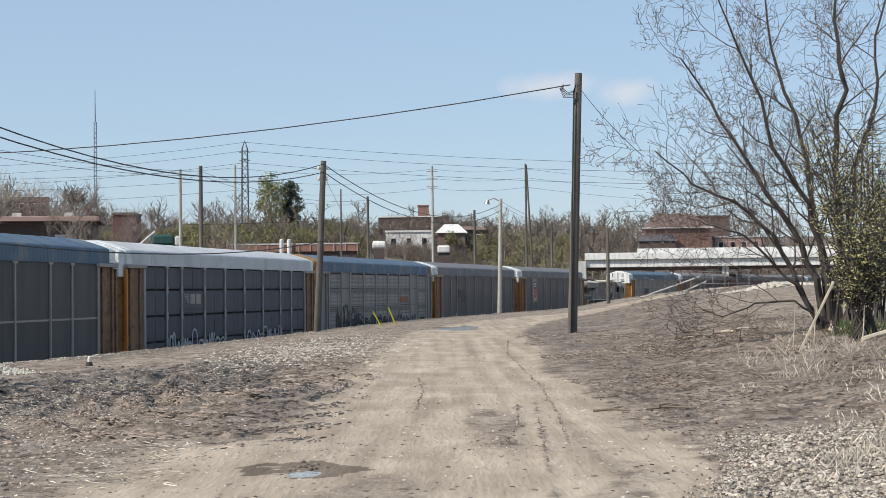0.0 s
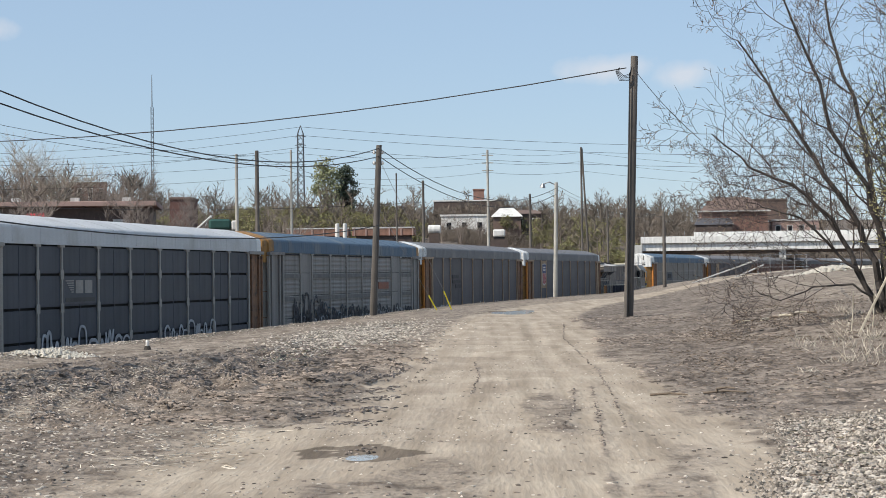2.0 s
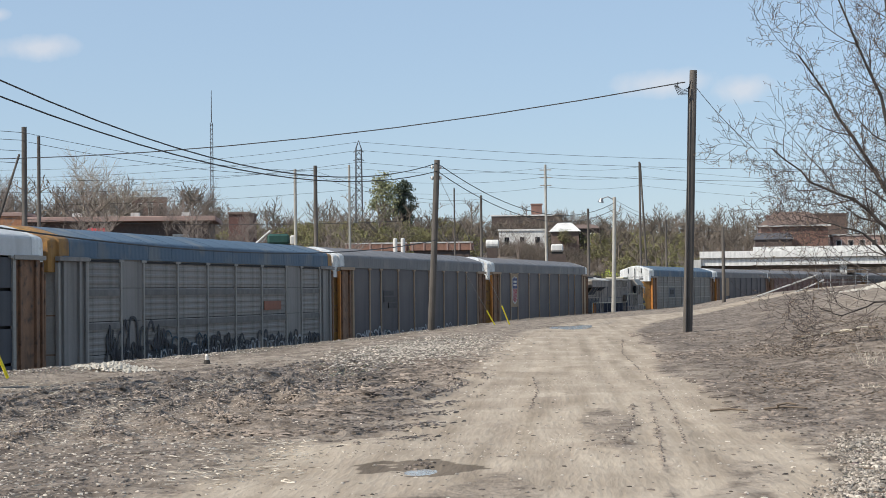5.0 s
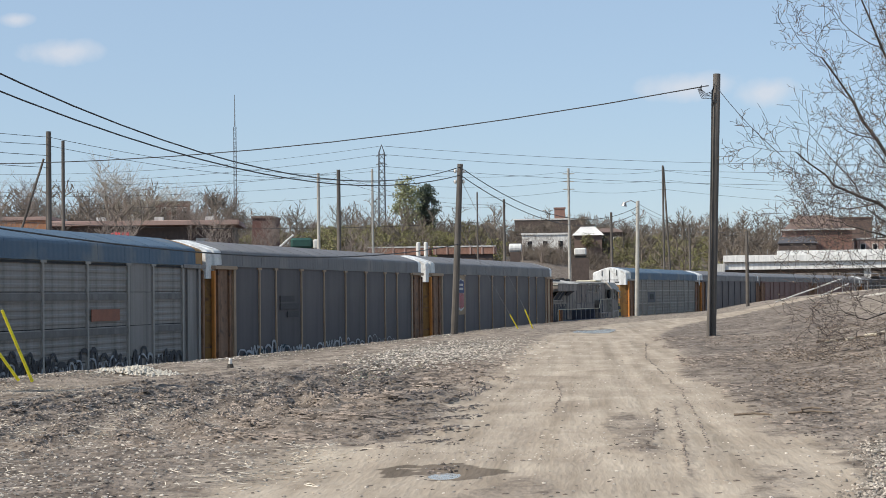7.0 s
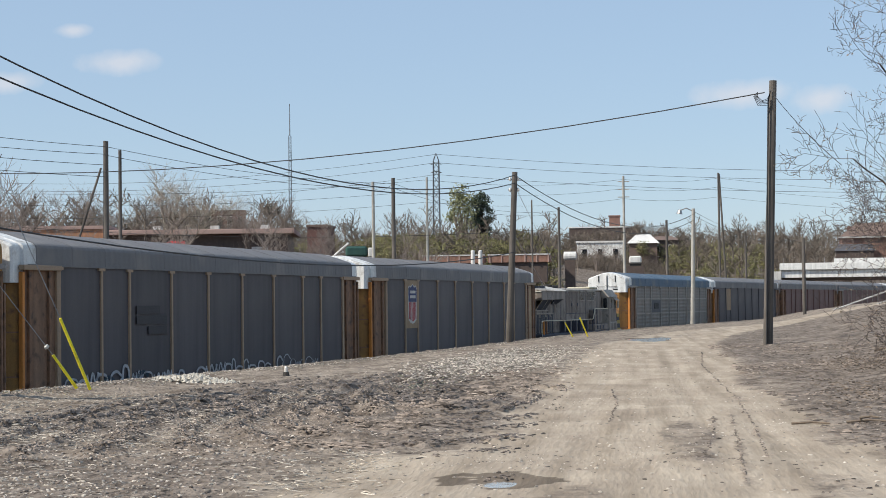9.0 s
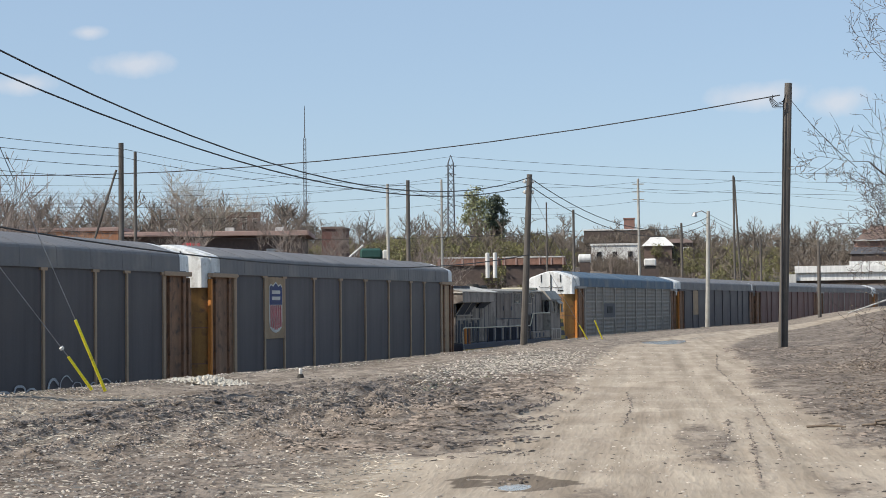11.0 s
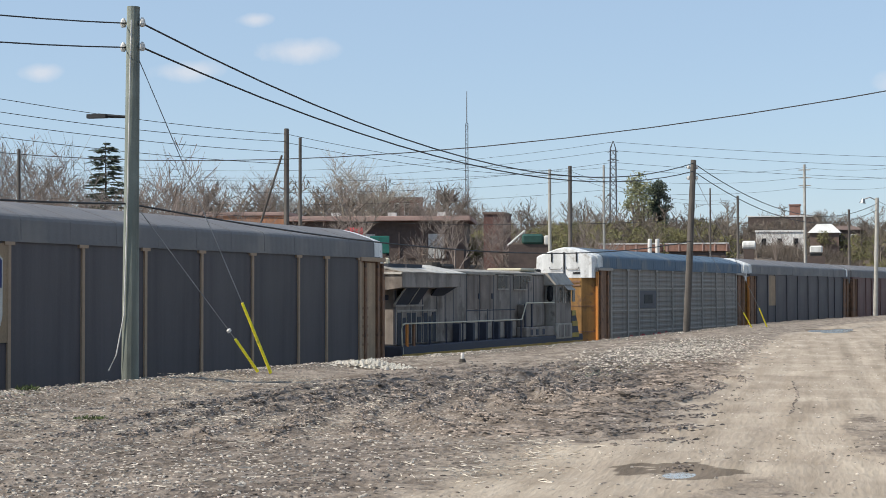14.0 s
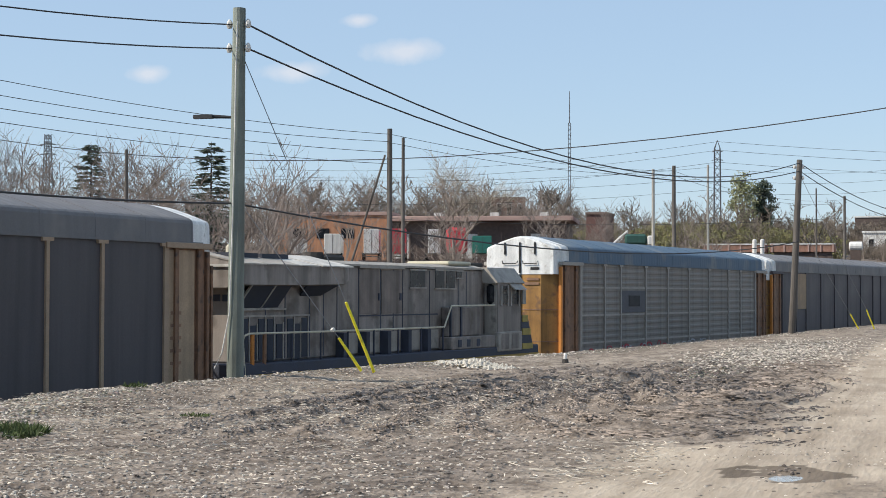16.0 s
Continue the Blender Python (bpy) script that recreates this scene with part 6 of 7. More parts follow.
tube(bm, [(-0.9, 0, 2.4), (-0.8, 0, 2.4), (0.8, 0, 2.4), (0.9, 0, 2.4)], [0.3, 0.62, 0.62, 0.3], 14)
part("shell", bm, OFFWHITE, tank)
piece(tank, "cradle", SHADE_WALL, -0.7, 0.7, -0.4, 0.4, ground_z(-8.75, 234) - 5.9, 1.9)


def overpass():
    b = placed("overpass", "pale concrete road overpass with double girders over the tracks", "bridge", 21.5, 256, 0, -6)
    piece(b, "deck", CONCRETE, 0, 70, 0, 12, 5.9, 6.35)
    piece(b, "parapet", mat("bridge_white", (0.74, 0.73, 0.70), 0.8, vary=0.06, streak=0.2), 0, 70, -0.35, 0, 6.1, 7.1, 0.03)
    piece(b, "girder", mat("bridge_white", (0.74, 0.73, 0.70)), -0.4, 70, 0.1, 0.6, 4.95, 5.9)
    # dark box below the concrete deck, its shade put into the colour
    piece(b, "underside", SHADE_WALL, 0, 70, 0.8, 11.5, 4.6, 5.9)
    piece(b, "abutment", CONCRETE, -1.6, 0.2, -0.3, 12, -3.5, 5.9)
    for x in (21, 42, 63):
        piece(b, "pier", CONCRETE, x - 0.5, x + 0.5, 0.6, 11, -3.5, 4.95)
    piece(b, "far_barrier", mat("bridge_white", (0.74, 0.73, 0.70)), 8, 46, 8, 8.4, 7.2, 7.9)
    for k in range(24):
        piece(b, "railing_post", STEEL, 0.5 + 3 * k, 0.58 + 3 * k, -0.2, -0.12, 7.1, 7.9)
    return b


overpass()
# ---------------------------------------------------------------- rails and pile on the crest
def pipes():
    PALE = mat("pipe_white", (0.50, 0.485, 0.46), 0.6, vary=0.1)
    g = thing("pipe_railing", "white pipe railing sloping up to a small landing", "railing", m=pose(18, 139, 0))
    for a, b in (((-2.9, 0.2, 0.5), (3.3, 1.4, 2.6)), ((-0.5, -1.1, 0.5), (3.7, 0.3, 2.2))):
        bm = bmesh.new()
        tube(bm, [a, b], 0.062, 8)
        part("sloping_rail", bm, PALE, g)
    for x in (3.4, 4.4, 5.4, 6.4, 7.4):
        bm = bmesh.new()
        z = ground_z(18 + x, 140.5)
        tube(bm, [(x, 1.5, z - 0.3), (x, 1.5, 3.0)], 0.04, 6)
        part("post", bm, STEEL, g)
    for z in (2.0, 2.5, 3.0):
        bm = bmesh.new()
        tube(bm, [(3.3, 1.5, z), (7.6, 1.5, z)], 0.035, 6)
        part("rail", bm, STEEL, g)


pipes()

# ---------------------------------------------------------------- big tree by the road
def ramble(acc, p, d, length, r, level, tips, rt, thin=0.0048):
    """A crooked limb that throws side limbs left and right, each bending up to the light, down to twigs."""
    seg = (3, 4, 6, 7)[level]
    pts, radii, q, dd = [p.copy()], [r], p.copy(), d.normalized()
    for i in range(seg):
        dd = (dd + Vector((rt.gauss(0, 1), rt.gauss(0, 1), rt.gauss(0, 0.8))) * 0.17 + Vector((0, 0, 0.07))).normalized()
        q = q + dd * (length / seg)
        pts.append(q.copy())
        radii.append(max(r * (1 - 0.75 * (i + 1) / seg), thin))
    acc.limb(pts, radii, 5 if level > 1 else 3)
    if level == 0:
        tips.append((pts[-1], dd))
        tips.append((pts[-2], dd))
        return
    side = 1 if rt.random() < 0.5 else -1
    for i in range(1, seg + 1):
        if rt.random() < 0.16:
            continue
        side = -side
        way = (pts[i] - pts[i - 1]).normalized()
        across = way.cross(Vector((rt.gauss(0, 0.5), 1, rt.gauss(0, 0.4)))).normalized() * side
        ramble(acc, pts[i], way * 0.75 + across * rt.uniform(0.5, 0.95), length * rt.uniform(0.34, 0.6), max(radii[i] * rt.uniform(0.45, 0.7), thin), level - 1, tips, rt, thin)


def budding_tree():
    rt = random.Random(21)
    z0 = ground_z(8.85, 39)
    ob = thing("budding_tree", "large many-stemmed bare tree in reddish bud at the roadside", "tree", m=pose(8.85, 39, z0))
    t, tw, bd, tips = Acc(), Acc(), Acc(), []
    stems = [  # (x, z) way of each stem, depth lean, foot radius
        ([(0.0, 0.0), (-0.25, 1.3), (-0.75, 2.5), (-1.6, 3.7), (-2.3, 5.0), (-3.2, 6.5)], 0.10, 0.12),
        ([(0.1, 0.0), (-0.1, 1.6), (-0.55, 3.0), (-1.3, 4.3), (-1.8, 5.9), (-2.6, 7.7)], -0.12, 0.11),
        ([(0.15, 0.0), (0.05, 1.9), (-0.35, 3.5), (-0.45, 5.2), (-1.0, 6.8), (-1.05, 8.6)], 0.18, 0.11),
        ([(0.2, 0.0), (0.3, 2.0), (0.15, 3.9), (0.4, 5.6), (0.15, 7.2), (0.4, 9.0)], -0.05, 0.13),
        ([(0.3, 0.0), (0.55, 2.0), (0.75, 3.8), (1.4, 5.4), (1.45, 7.0), (1.9, 8.6)], 0.12, 0.10),
        ([(0.3, 0.0), (0.85, 1.6), (1.6, 3.2), (2.4, 4.7), (2.7, 6.4), (3.2, 7.6)], -0.15, 0.09),
        ([(-0.2, 0.0), (-0.7, 1.1), (-1.2, 2.3), (-2.1, 3.1), (-3.0, 3.5), (-3.9, 4.3)], 0.05, 0.09),
        ([(-0.1, 0.0), (-0.55, 0.9), (-1.2, 1.5), (-1.9, 2.3), (-2.7, 2.5), (-3.3, 2.7)], -0.2, 0.06),
        ([(0.0, 0.3), (-0.8, 0.8), (-1.7, 0.75), (-2.4, 0.45), (-2.9, 0.6)], -0.3, 0.04),
    ]
    for way, lean, r in stems:
        pts = [Vector((x, lean * z, z - 0.15)) for x, z in way]
        fine = []
        for i in range(len(pts) - 1):
            for k in range(3):
                fine.append(pts[i].lerp(pts[i + 1], k / 3) + Vector((rt.gauss(0, 1), rt.gauss(0, 1), 0)) * 0.05)
        fine.append(pts[-1])
        n = len(fine)
        radii = [max(0.8 * r * (1 - 0.86 * i / n), 0.012) for i in range(n)]
        t.limb(fine, radii, 7)
        side = 1
        for i in range(4, n):
            side = -side
            d = (fine[min(i + 1, n - 1)] - fine[i - 1]).normalized()
            across = d.cross(Vector((rt.gauss(0, 0.6), 1, 0))).normalized() * side
            ramble(tw, fine[i], d * 0.8 + across * rt.uniform(0.4, 0.9), rt.uniform(1.2, 2.3) * (1.1 - 0.35 * i / n), min(radii[i] * 0.5, 0.026), 3 if i % 2 else 2, tips, rt)
    for p, d in tips:
        if rt.random() < 0.5:
            q = p - d * rt.uniform(0, 0.2)
            bd.blade(q, (d + Vector((rt.uniform(-1, 1), rt.uniform(-1, 1), rt.uniform(-1, 1)))) * 0.032, 0.012)
    for nm, ac, mt in (("trunk", t, BARK), ("crown", tw, mat("young_bark", (0.10, 0.08, 0.072), 0.95, vary=0.25, fine=30)), ("bloom", bd, BUD)):
        o = new(nm, ac.mesh(nm, [mt]))
        o.parent = ob


budding_tree()


def leafy_bush(x, y, h, w, seed, label):
    rb = random.Random(seed)
    ob = thing("leafy_bush", label, "bush", m=pose(x, y, ground_z(x, y)))
    t, lf = Acc(), Acc()
    for s in range(20):
        a = rb.uniform(0, math.tau)
        top = Vector((math.cos(a) * w * rb.uniform(0.1, 1), math.sin(a) * w * rb.uniform(0.1, 1), h * rb.uniform(0.55, 1.0)))
        pts = [Vector((rb.uniform(-0.4, 0.4), rb.uniform(-0.4, 0.4), -0.1))]
        for k in (0.33, 0.66, 1.0):
            pts.append(Vector((top.x * k ** 1.4, top.y * k ** 1.4, top.z * k)) + Vector((rb.uniform(-1, 1), rb.uniform(-1, 1), 0)) * 0.12)
        t.limb(pts, [0.035, 0.025, 0.015, 0.005], 4)
        for k in range(34):
            f = rb.uniform(0.34, 1.0) ** 0.8 * 3
            i = min(int(f), 2)
            b = pts[i].lerp(pts[i + 1], f - i)
            d = Vector((rb.uniform(-1, 1), rb.uniform(-1, 1), rb.uniform(-0.1, 1))).normalized() * rb.uniform(0.25, 0.6)
            t.limb([b, b + d], [0.011, 0.005], 3)
            for j in range(6):
                q = b + d * rb.uniform(0.15, 1.05)
                lf.blade(q, Vector((rb.uniform(-1, 1), rb.uniform(-1, 1), rb.uniform(-0.7, 0.8))).normalized() * rb.uniform(0.035, 0.065), 0.013)
    for nm, ac, mt in (("trunk", t, BARK), ("foliage", lf, OLIVE)):
        o = new(nm, ac.mesh(nm, [mt]))
        o.parent = ob


leafy_bush(8.75, 36.0, 5.0, 1.5, 3, "tall bush in fresh olive-green leaf beside the tree")
leafy_bush(9.7, 37.6, 4.8, 1.6, 4, "tall bush in fresh olive-green leaf beside the tree")
leafy_bush(8.2, 33.0, 2.2, 1.0, 5, "low bush in thin olive-green leaf")
leafy_bush(11.4, 42.0, 4.0, 1.8, 6, "tall bush in fresh olive-green leaf beside the tree")
# ---------------------------------------------------------------- puddles, stones, clods, grass, sticks
def top_z(x, y):
    return ground_z(x, y) + relief(x, y, *zone(x, y)) * (1 - smooth01(y, 110, 160))


WATER = bpy.data.materials.new("puddle_water")
WATER.use_nodes = True
wb = WATER.node_tree.nodes["Principled BSDF"]
wb.inputs["Base Color"].default_value = (0.40, 0.40, 0.38, 1)
wb.inputs["Roughness"].default_value = 0.12
wt, wu = WATER.node_tree.nodes.new("ShaderNodeTexNoise"), WATER.node_tree.nodes.new("ShaderNodeBump")
wt.inputs["Scale"].default_value, wu.inputs["Strength"].default_value, wu.inputs["Distance"].default_value = 9.0, 0.5, 0.02
WATER.node_tree.links.new(wt.outputs["Fac"], wu.inputs["Height"])
WATER.node_tree.links.new(wu.outputs[0], wb.inputs["Normal"])
wb.inputs["IOR"].default_value = 1.33


def pool(x, y, w, d, z, name, material, label, kind, seed, thick=0.01):
    rp = random.Random(seed)
    bm = bmesh.new()
    n = 40
    ph = [rp.uniform(0, 6.28) for _ in range(4)]
    ring = []
    for i in range(n):
        a = math.tau * i / n
        r = 1 + 0.28 * math.sin(2 * a + ph[0]) + 0.2 * math.sin(3 * a + ph[1]) + 0.08 * math.sin(5 * a + ph[2]) + 0.05 * math.sin(9 * a + ph[3])
        ring.append(bm.verts.new((math.cos(a) * w * r, math.sin(a) * d * r, 0)))
    f = bm.faces.new(ring)
    e = bmesh.ops.extrude_face_region(bm, geom=[f])
    for v in e["geom"]:
        if isinstance(v, bmesh.types.BMVert):
            v.co.z -= thick
    bmesh.ops.recalc_face_normals(bm, faces=bm.faces)
    o = part(name, bm, material)
    o.location = (x, y, z)
    return tagged(o, label, name.replace("_", " "), kind=kind)


for (x, y, w, d), label, lift in zip(WATER_AT, ("small puddle reflecting the sky in a dirt hollow", "shallow puddle reflecting the sky on the road"), (0.02, 0.045)):
    pool(x, y, w * 1.2, d * 1.2, top_z(x, y) + lift - 0.006, "puddle", WATER, label, "structure", 1, 0.012)

STONE = mat("limestone_chip", (0.42, 0.372, 0.315), 0.9, vary=0.2, scale=1.5, fine=30, islands=0.6)
CLOD = mat("earth_clod", (0.20, 0.163, 0.135), 0.95, vary=0.3, scale=1.5, fine=20, islands=0.65)
STRAW = mat("dry_straw", (0.52, 0.465, 0.385), 0.9, vary=0.2, scale=2, islands=0.4)
GRASS = mat("young_grass", (0.075, 0.10, 0.035), 0.9, vary=0.4, scale=2, islands=0.4)


def rock(acc, x, y, z, s, rs, flat=0.6, mi=0):
    k = len(acc.v)
    a = rs.uniform(0, math.tau)
    for dx, dy, dz in ((1, 0, 0), (0, 1, 0), (-1, 0, 0), (0, -1, 0), (0.25, 0.2, 1), (-0.25, -0.1, 0.9)):
        px, py = dx * math.cos(a) - dy * math.sin(a), dx * math.sin(a) + dy * math.cos(a)
        acc.v.append(Vector((x + px * s * rs.uniform(0.6, 1.3), y + py * s * rs.uniform(0.6, 1.3), z + dz * s * flat * rs.uniform(0.6, 1.3) - s * 0.15)))
    for f in ((0, 1, 4), (1, 2, 5), (1, 5, 4), (2, 3, 5), (3, 0, 4), (3, 4, 5)):
        acc.f.append(tuple(k + i for i in f))
        acc.mi.append(mi)


def lump(acc, x, y, z, s, rs, flat=0.6, long=1.0, turn=None):
    """A rounded lump of earth or a worn stone, half sunk."""
    k = len(acc.v)
    a = rs.uniform(0, math.tau) if turn is None else turn
    ca, sa = math.cos(a), math.sin(a)
    h = s * flat
    for j, (q, up) in enumerate(((1.0, -0.25), (0.82, 0.55))):
        for i in range(6):
            e = i * math.tau / 6 + 0.4 * j
            u = s * q * rs.uniform(0.75, 1.2)
            px, py = math.cos(e) * u * long, math.sin(e) * u
            acc.v.append(Vector((x + px * ca - py * sa, y + px * sa + py * ca, z + h * up * (rs.uniform(0.7, 1.25) if j else 1))))
    acc.v.append(Vector((x + rs.uniform(-0.2, 0.2) * s, y + rs.uniform(-0.2, 0.2) * s, z + h * rs.uniform(0.75, 1.05))))
    for i in range(6):
        n = (i + 1) % 6
        acc.f += [(k + i, k + n, k + 6 + n, k + 6 + i), (k + 6 + i, k + 6 + n, k + 12)]
        acc.mi += [0, 0]


def shard(acc, x, y, z, s, rs, flat=0.8, long=1.5, turn=0.0):
    """An angular crumb of broken earth, drawn out along a tyre's way."""
    k = len(acc.v)
    ca, sa = math.cos(turn), math.sin(turn)
    for dx, dy, dz in ((1, 0.3, -0.3), (0.2, 1, -0.3), (-1, 0.2, -0.3), (-0.1, -1, -0.3), (0.45, 0.1, 0.8), (-0.4, -0.1, 1.0)):
        px, py = dx * s * long * rs.uniform(0.6, 1.3), dy * s * rs.uniform(0.6, 1.3)
        acc.v.append(Vector((x + px * ca - py * sa, y + px * sa + py * ca, z + dz * s * flat * rs.uniform(0.6, 1.3))))
    acc.f += [tuple(k + i for i in f) for f in ((0, 1, 4), (1, 2, 5), (1, 5, 4), (2, 3, 5), (3, 0, 4), (3, 4, 5))]
    acc.mi += [0] * 6


rs = random.Random(77)
stones, clods = Acc(), Acc()
n_s = n_c = 0
for k in range(230000):
    y = 9 + 75 * rs.random() ** 1.7
    x = rs.uniform(-0.62, 0.34) * y
    if x < -19 or x > 16:
        continue
    d = beside(x, y) - nearer_edge(y)
    if d < 2.6:
        continue
    u = rs.random()
    if u > 0.75:
        continue
    ro, mu, gr = zone(x, y)
    left = smooth01(-x, 2.3, 5.5) * (1 - smooth01(y, 26, 34))
    ps = 0.6 * gr + 0.012 + 0.24 * left + 0.006 * ro
    right = smooth01(x - road_x(y), 1.8, 2.6) * smooth01(y, 16, 19) * (1 - smooth01(y, 26, 36)) * smooth01(noise.noise((x * 0.9, y * 0.35, 31)), -0.1, 0.25)
    pc = 0.02 * (1 - ro) + 0.010 * ro + 0.22 * right + 0.05 * mu + 0.10 * left
    if u < ps and n_s < 42000:
        s = rs.uniform(0.009, 0.026) * (1.2 if gr > 0.5 else 0.85)
        lump(stones, x, y, top_z(x, y), s, rs, rs.uniform(0.5, 0.9), rs.uniform(1, 1.5))
        n_s += 1
    elif ps < u < ps + pc and n_c < 24000:
        s = rs.uniform(0.009, 0.024) * (1.5 if right > 0.3 else 1)
        lump(clods, x, y, top_z(x, y), s, rs, rs.uniform(0.4, 0.7), rs.uniform(1, 1.8))
        n_c += 1
n_c = 0
for k in range(150000):  # churned lanes swung by turning tyres
    y = rs.uniform(17.5, 44)
    x = rs.uniform(-12, -1.2)
    c, r, lane = churn(x, y)
    if beside(x, y) < 4.5 or rs.random() > c * (0.03 + 1.6 * max(lane - 0.55, 0)) * smooth01(noise.noise((x * 1.3, y * 0.7, 51)), -0.8, 0.2) * (1 - 0.8 * smooth01(y, 28, 34)):
        continue
    turn = math.atan2(3.0 * math.cos(math.atan2((y - 28.3) / 3.0, x + 3.0)), -math.sin(math.atan2((y - 28.3) / 3.0, x + 3.0)))
    for j in range(2):
        shard(clods, x + rs.gauss(0, 0.05), y + rs.gauss(0, 0.10), top_z(x, y), rs.uniform(0.012, 0.026) * (0.85 + 0.4 * (y > 26)), rs, rs.uniform(0.35, 0.8), rs.uniform(1.6, 5.5), turn + rs.gauss(0, 0.3))
    n_c += 1
for line in TREADS:  # crumbs pressed up along each tread
    for (xa, ya), (xb, yb) in zip(line, line[1:]):
        m = max(4, int(abs(yb - ya) / 0.09))
        for k in range(m):
            f = (k + rs.random()) / m
            x, y = xa + (xb - xa) * f + rs.gauss(0, 0.012), ya + (yb - ya) * f
            if noise.noise((x * 0.5, y * 0.8, 71)) > -0.25:
                lump(clods, x, y, top_z(x, y), rs.uniform(0.008, 0.02), rs, 0.7, rs.uniform(1.2, 2.6), math.pi / 2)
for k in range(40000):  # packed crushed stone beside the near road
    y = rs.uniform(10.5, 20.5)
    x = rs.uniform(1.6, 6.6)
    if x < stone_edge(y) + 0.3 * noise.noise((x * 0.8, y * 0.5, 81)) + rs.expovariate(12) * (1 if rs.random() < 0.5 else -1) or rs.random() > 1 - smooth01(y, 16.6, 18.8):
        continue
    rock(stones, x, y, top_z(x, y) + rs.uniform(-0.004, 0.012), rs.uniform(0.009, 0.024), rs, 0.8, 1)
for k in range(11000):  # broken earth on the rise beside the road
    y = rs.uniform(19, 62)
    x = road_x(y) + 1.9 + rs.random() ** 1.2 * 7.5
    if noise.noise((x * 0.5, y * 0.16, 111)) > -0.12 + 0.3 * rs.random():
        shard(clods, x, y, top_z(x, y), rs.uniform(0.012, 0.034), rs, rs.uniform(0.3, 0.8), rs.uniform(1.2, 4.5), rs.gauss(0, 0.4))
for k in range(26):  # wet clods on the puddle's far rim
    x, y = -1.42 + abs(rs.gauss(0, 0.16)), 15.72 + rs.gauss(0, 0.12)
    lump(clods, x, y, top_z(x, y), rs.uniform(0.012, 0.03), rs, 0.9, 1.5)
for k in range(9000):  # loose chips on the road
    y = 11 + 50 * rs.random() ** 1.6
    x = road_x(y) + rs.uniform(-2.4, 2.2)
    if noise.noise((x * 0.8, y * 0.25, 101)) > 0.05 + 0.2 * rs.random():
        rock(stones if rs.random() < 0.6 else clods, x, y, top_z(x, y), rs.uniform(0.006, 0.016), rs, 0.7)
for k in range(30000):  # gravel along the bank's edge
    y = 14 + 40 * rs.random() ** 1.3
    x = rs.uniform(-19, -5)
    d = beside(x, y) - nearer_edge(y)
    if 2.9 < d < 5.4 + 0.8 * noise.noise((x * 0.5, y * 0.3, 91)):
        rock(stones, x, y, top_z(x, y), rs.uniform(0.014, 0.034), rs, 0.7)
for k in range(260):  # thrown edge of the deep rut
    i = rs.randrange(len(DEEP_RUT) - 1)
    f = rs.random()
    x, y = DEEP_RUT[i][0] * (1 - f) + DEEP_RUT[i + 1][0] * f + rs.gauss(0, 0.05), DEEP_RUT[i][1] * (1 - f) + DEEP_RUT[i + 1][1] * f + rs.gauss(0, 0.2)
    shard(clods, x, y, top_z(x, y), rs.uniform(0.02, 0.045), rs, rs.uniform(0.6, 1.1), rs.uniform(1.2, 2.6), rs.uniform(-0.4, 0.4))
for k in range(9000):  # pale gravel spread beside the road
    x, y = -4.0 + rs.gauss(0, 1.1), rs.uniform(35, 68)
    if beside(x, y) > 4 and rs.random() < math.exp(-((y - 49) / 10) ** 2):
        lump(stones, x, y, top_z(x, y), rs.uniform(0.018, 0.045), rs, rs.uniform(0.5, 0.9), 1.2)
tagged(new("gravel", stones.mesh("gravel", [STONE, mat("mixed_chip", (0.275, 0.238, 0.198), 0.9, vary=0.25, scale=1.5, fine=30, islands=0.75)])), "pale crushed limestone scattered over the dirt", "gravel", kind="stuff")
tagged(new("earth_clods", clods.mesh("earth_clods", [CLOD])), "dark dried clods churned up by tyres", "earth", kind="stuff")

pile = Acc()
for k in range(1500):  # low chalky berm on the bank's edge and heap on the crest
    if k < 700:
        t = rs.gauss(0, 0.42)
        x, y, h = -10.5 + t, 39.6 + rs.gauss(0, 0.4), 0.14 * math.exp(-(t / 0.5) ** 2)
        s = rs.uniform(0.03, 0.07)
    else:
        t = rs.gauss(0, 1.4)
        x, y, h = 21.2 + t, 108 + rs.gauss(0, 1.2), 0.35 * math.exp(-(t / 1.6) ** 2)
        s = rs.uniform(0.06, 0.16)
    rock(pile, x, y, top_z(x, y) + h * rs.random(), s, rs, 0.7)
tagged(new("stone_heap", pile.mesh("stone_heap", [mat("chalk_white", (0.52, 0.48, 0.41), 0.9, vary=0.2)])), "low heap of whitish broken stone", "gravel", kind="stuff")


def tuft(acc, x, y, n, h, r, rs, mi=0, w=0.006):
    z = top_z(x, y)
    for k in range(n):
        a, q = rs.uniform(0, math.tau), r * rs.random() ** 0.5
        lean = Vector((rs.gauss(0, 0.7), rs.gauss(0, 0.7), 1)).normalized()
        acc.blade(Vector((x + math.cos(a) * q, y + math.sin(a) * q, z - 0.01)), lean * h * rs.uniform(0.4, 1.1), w, mi)


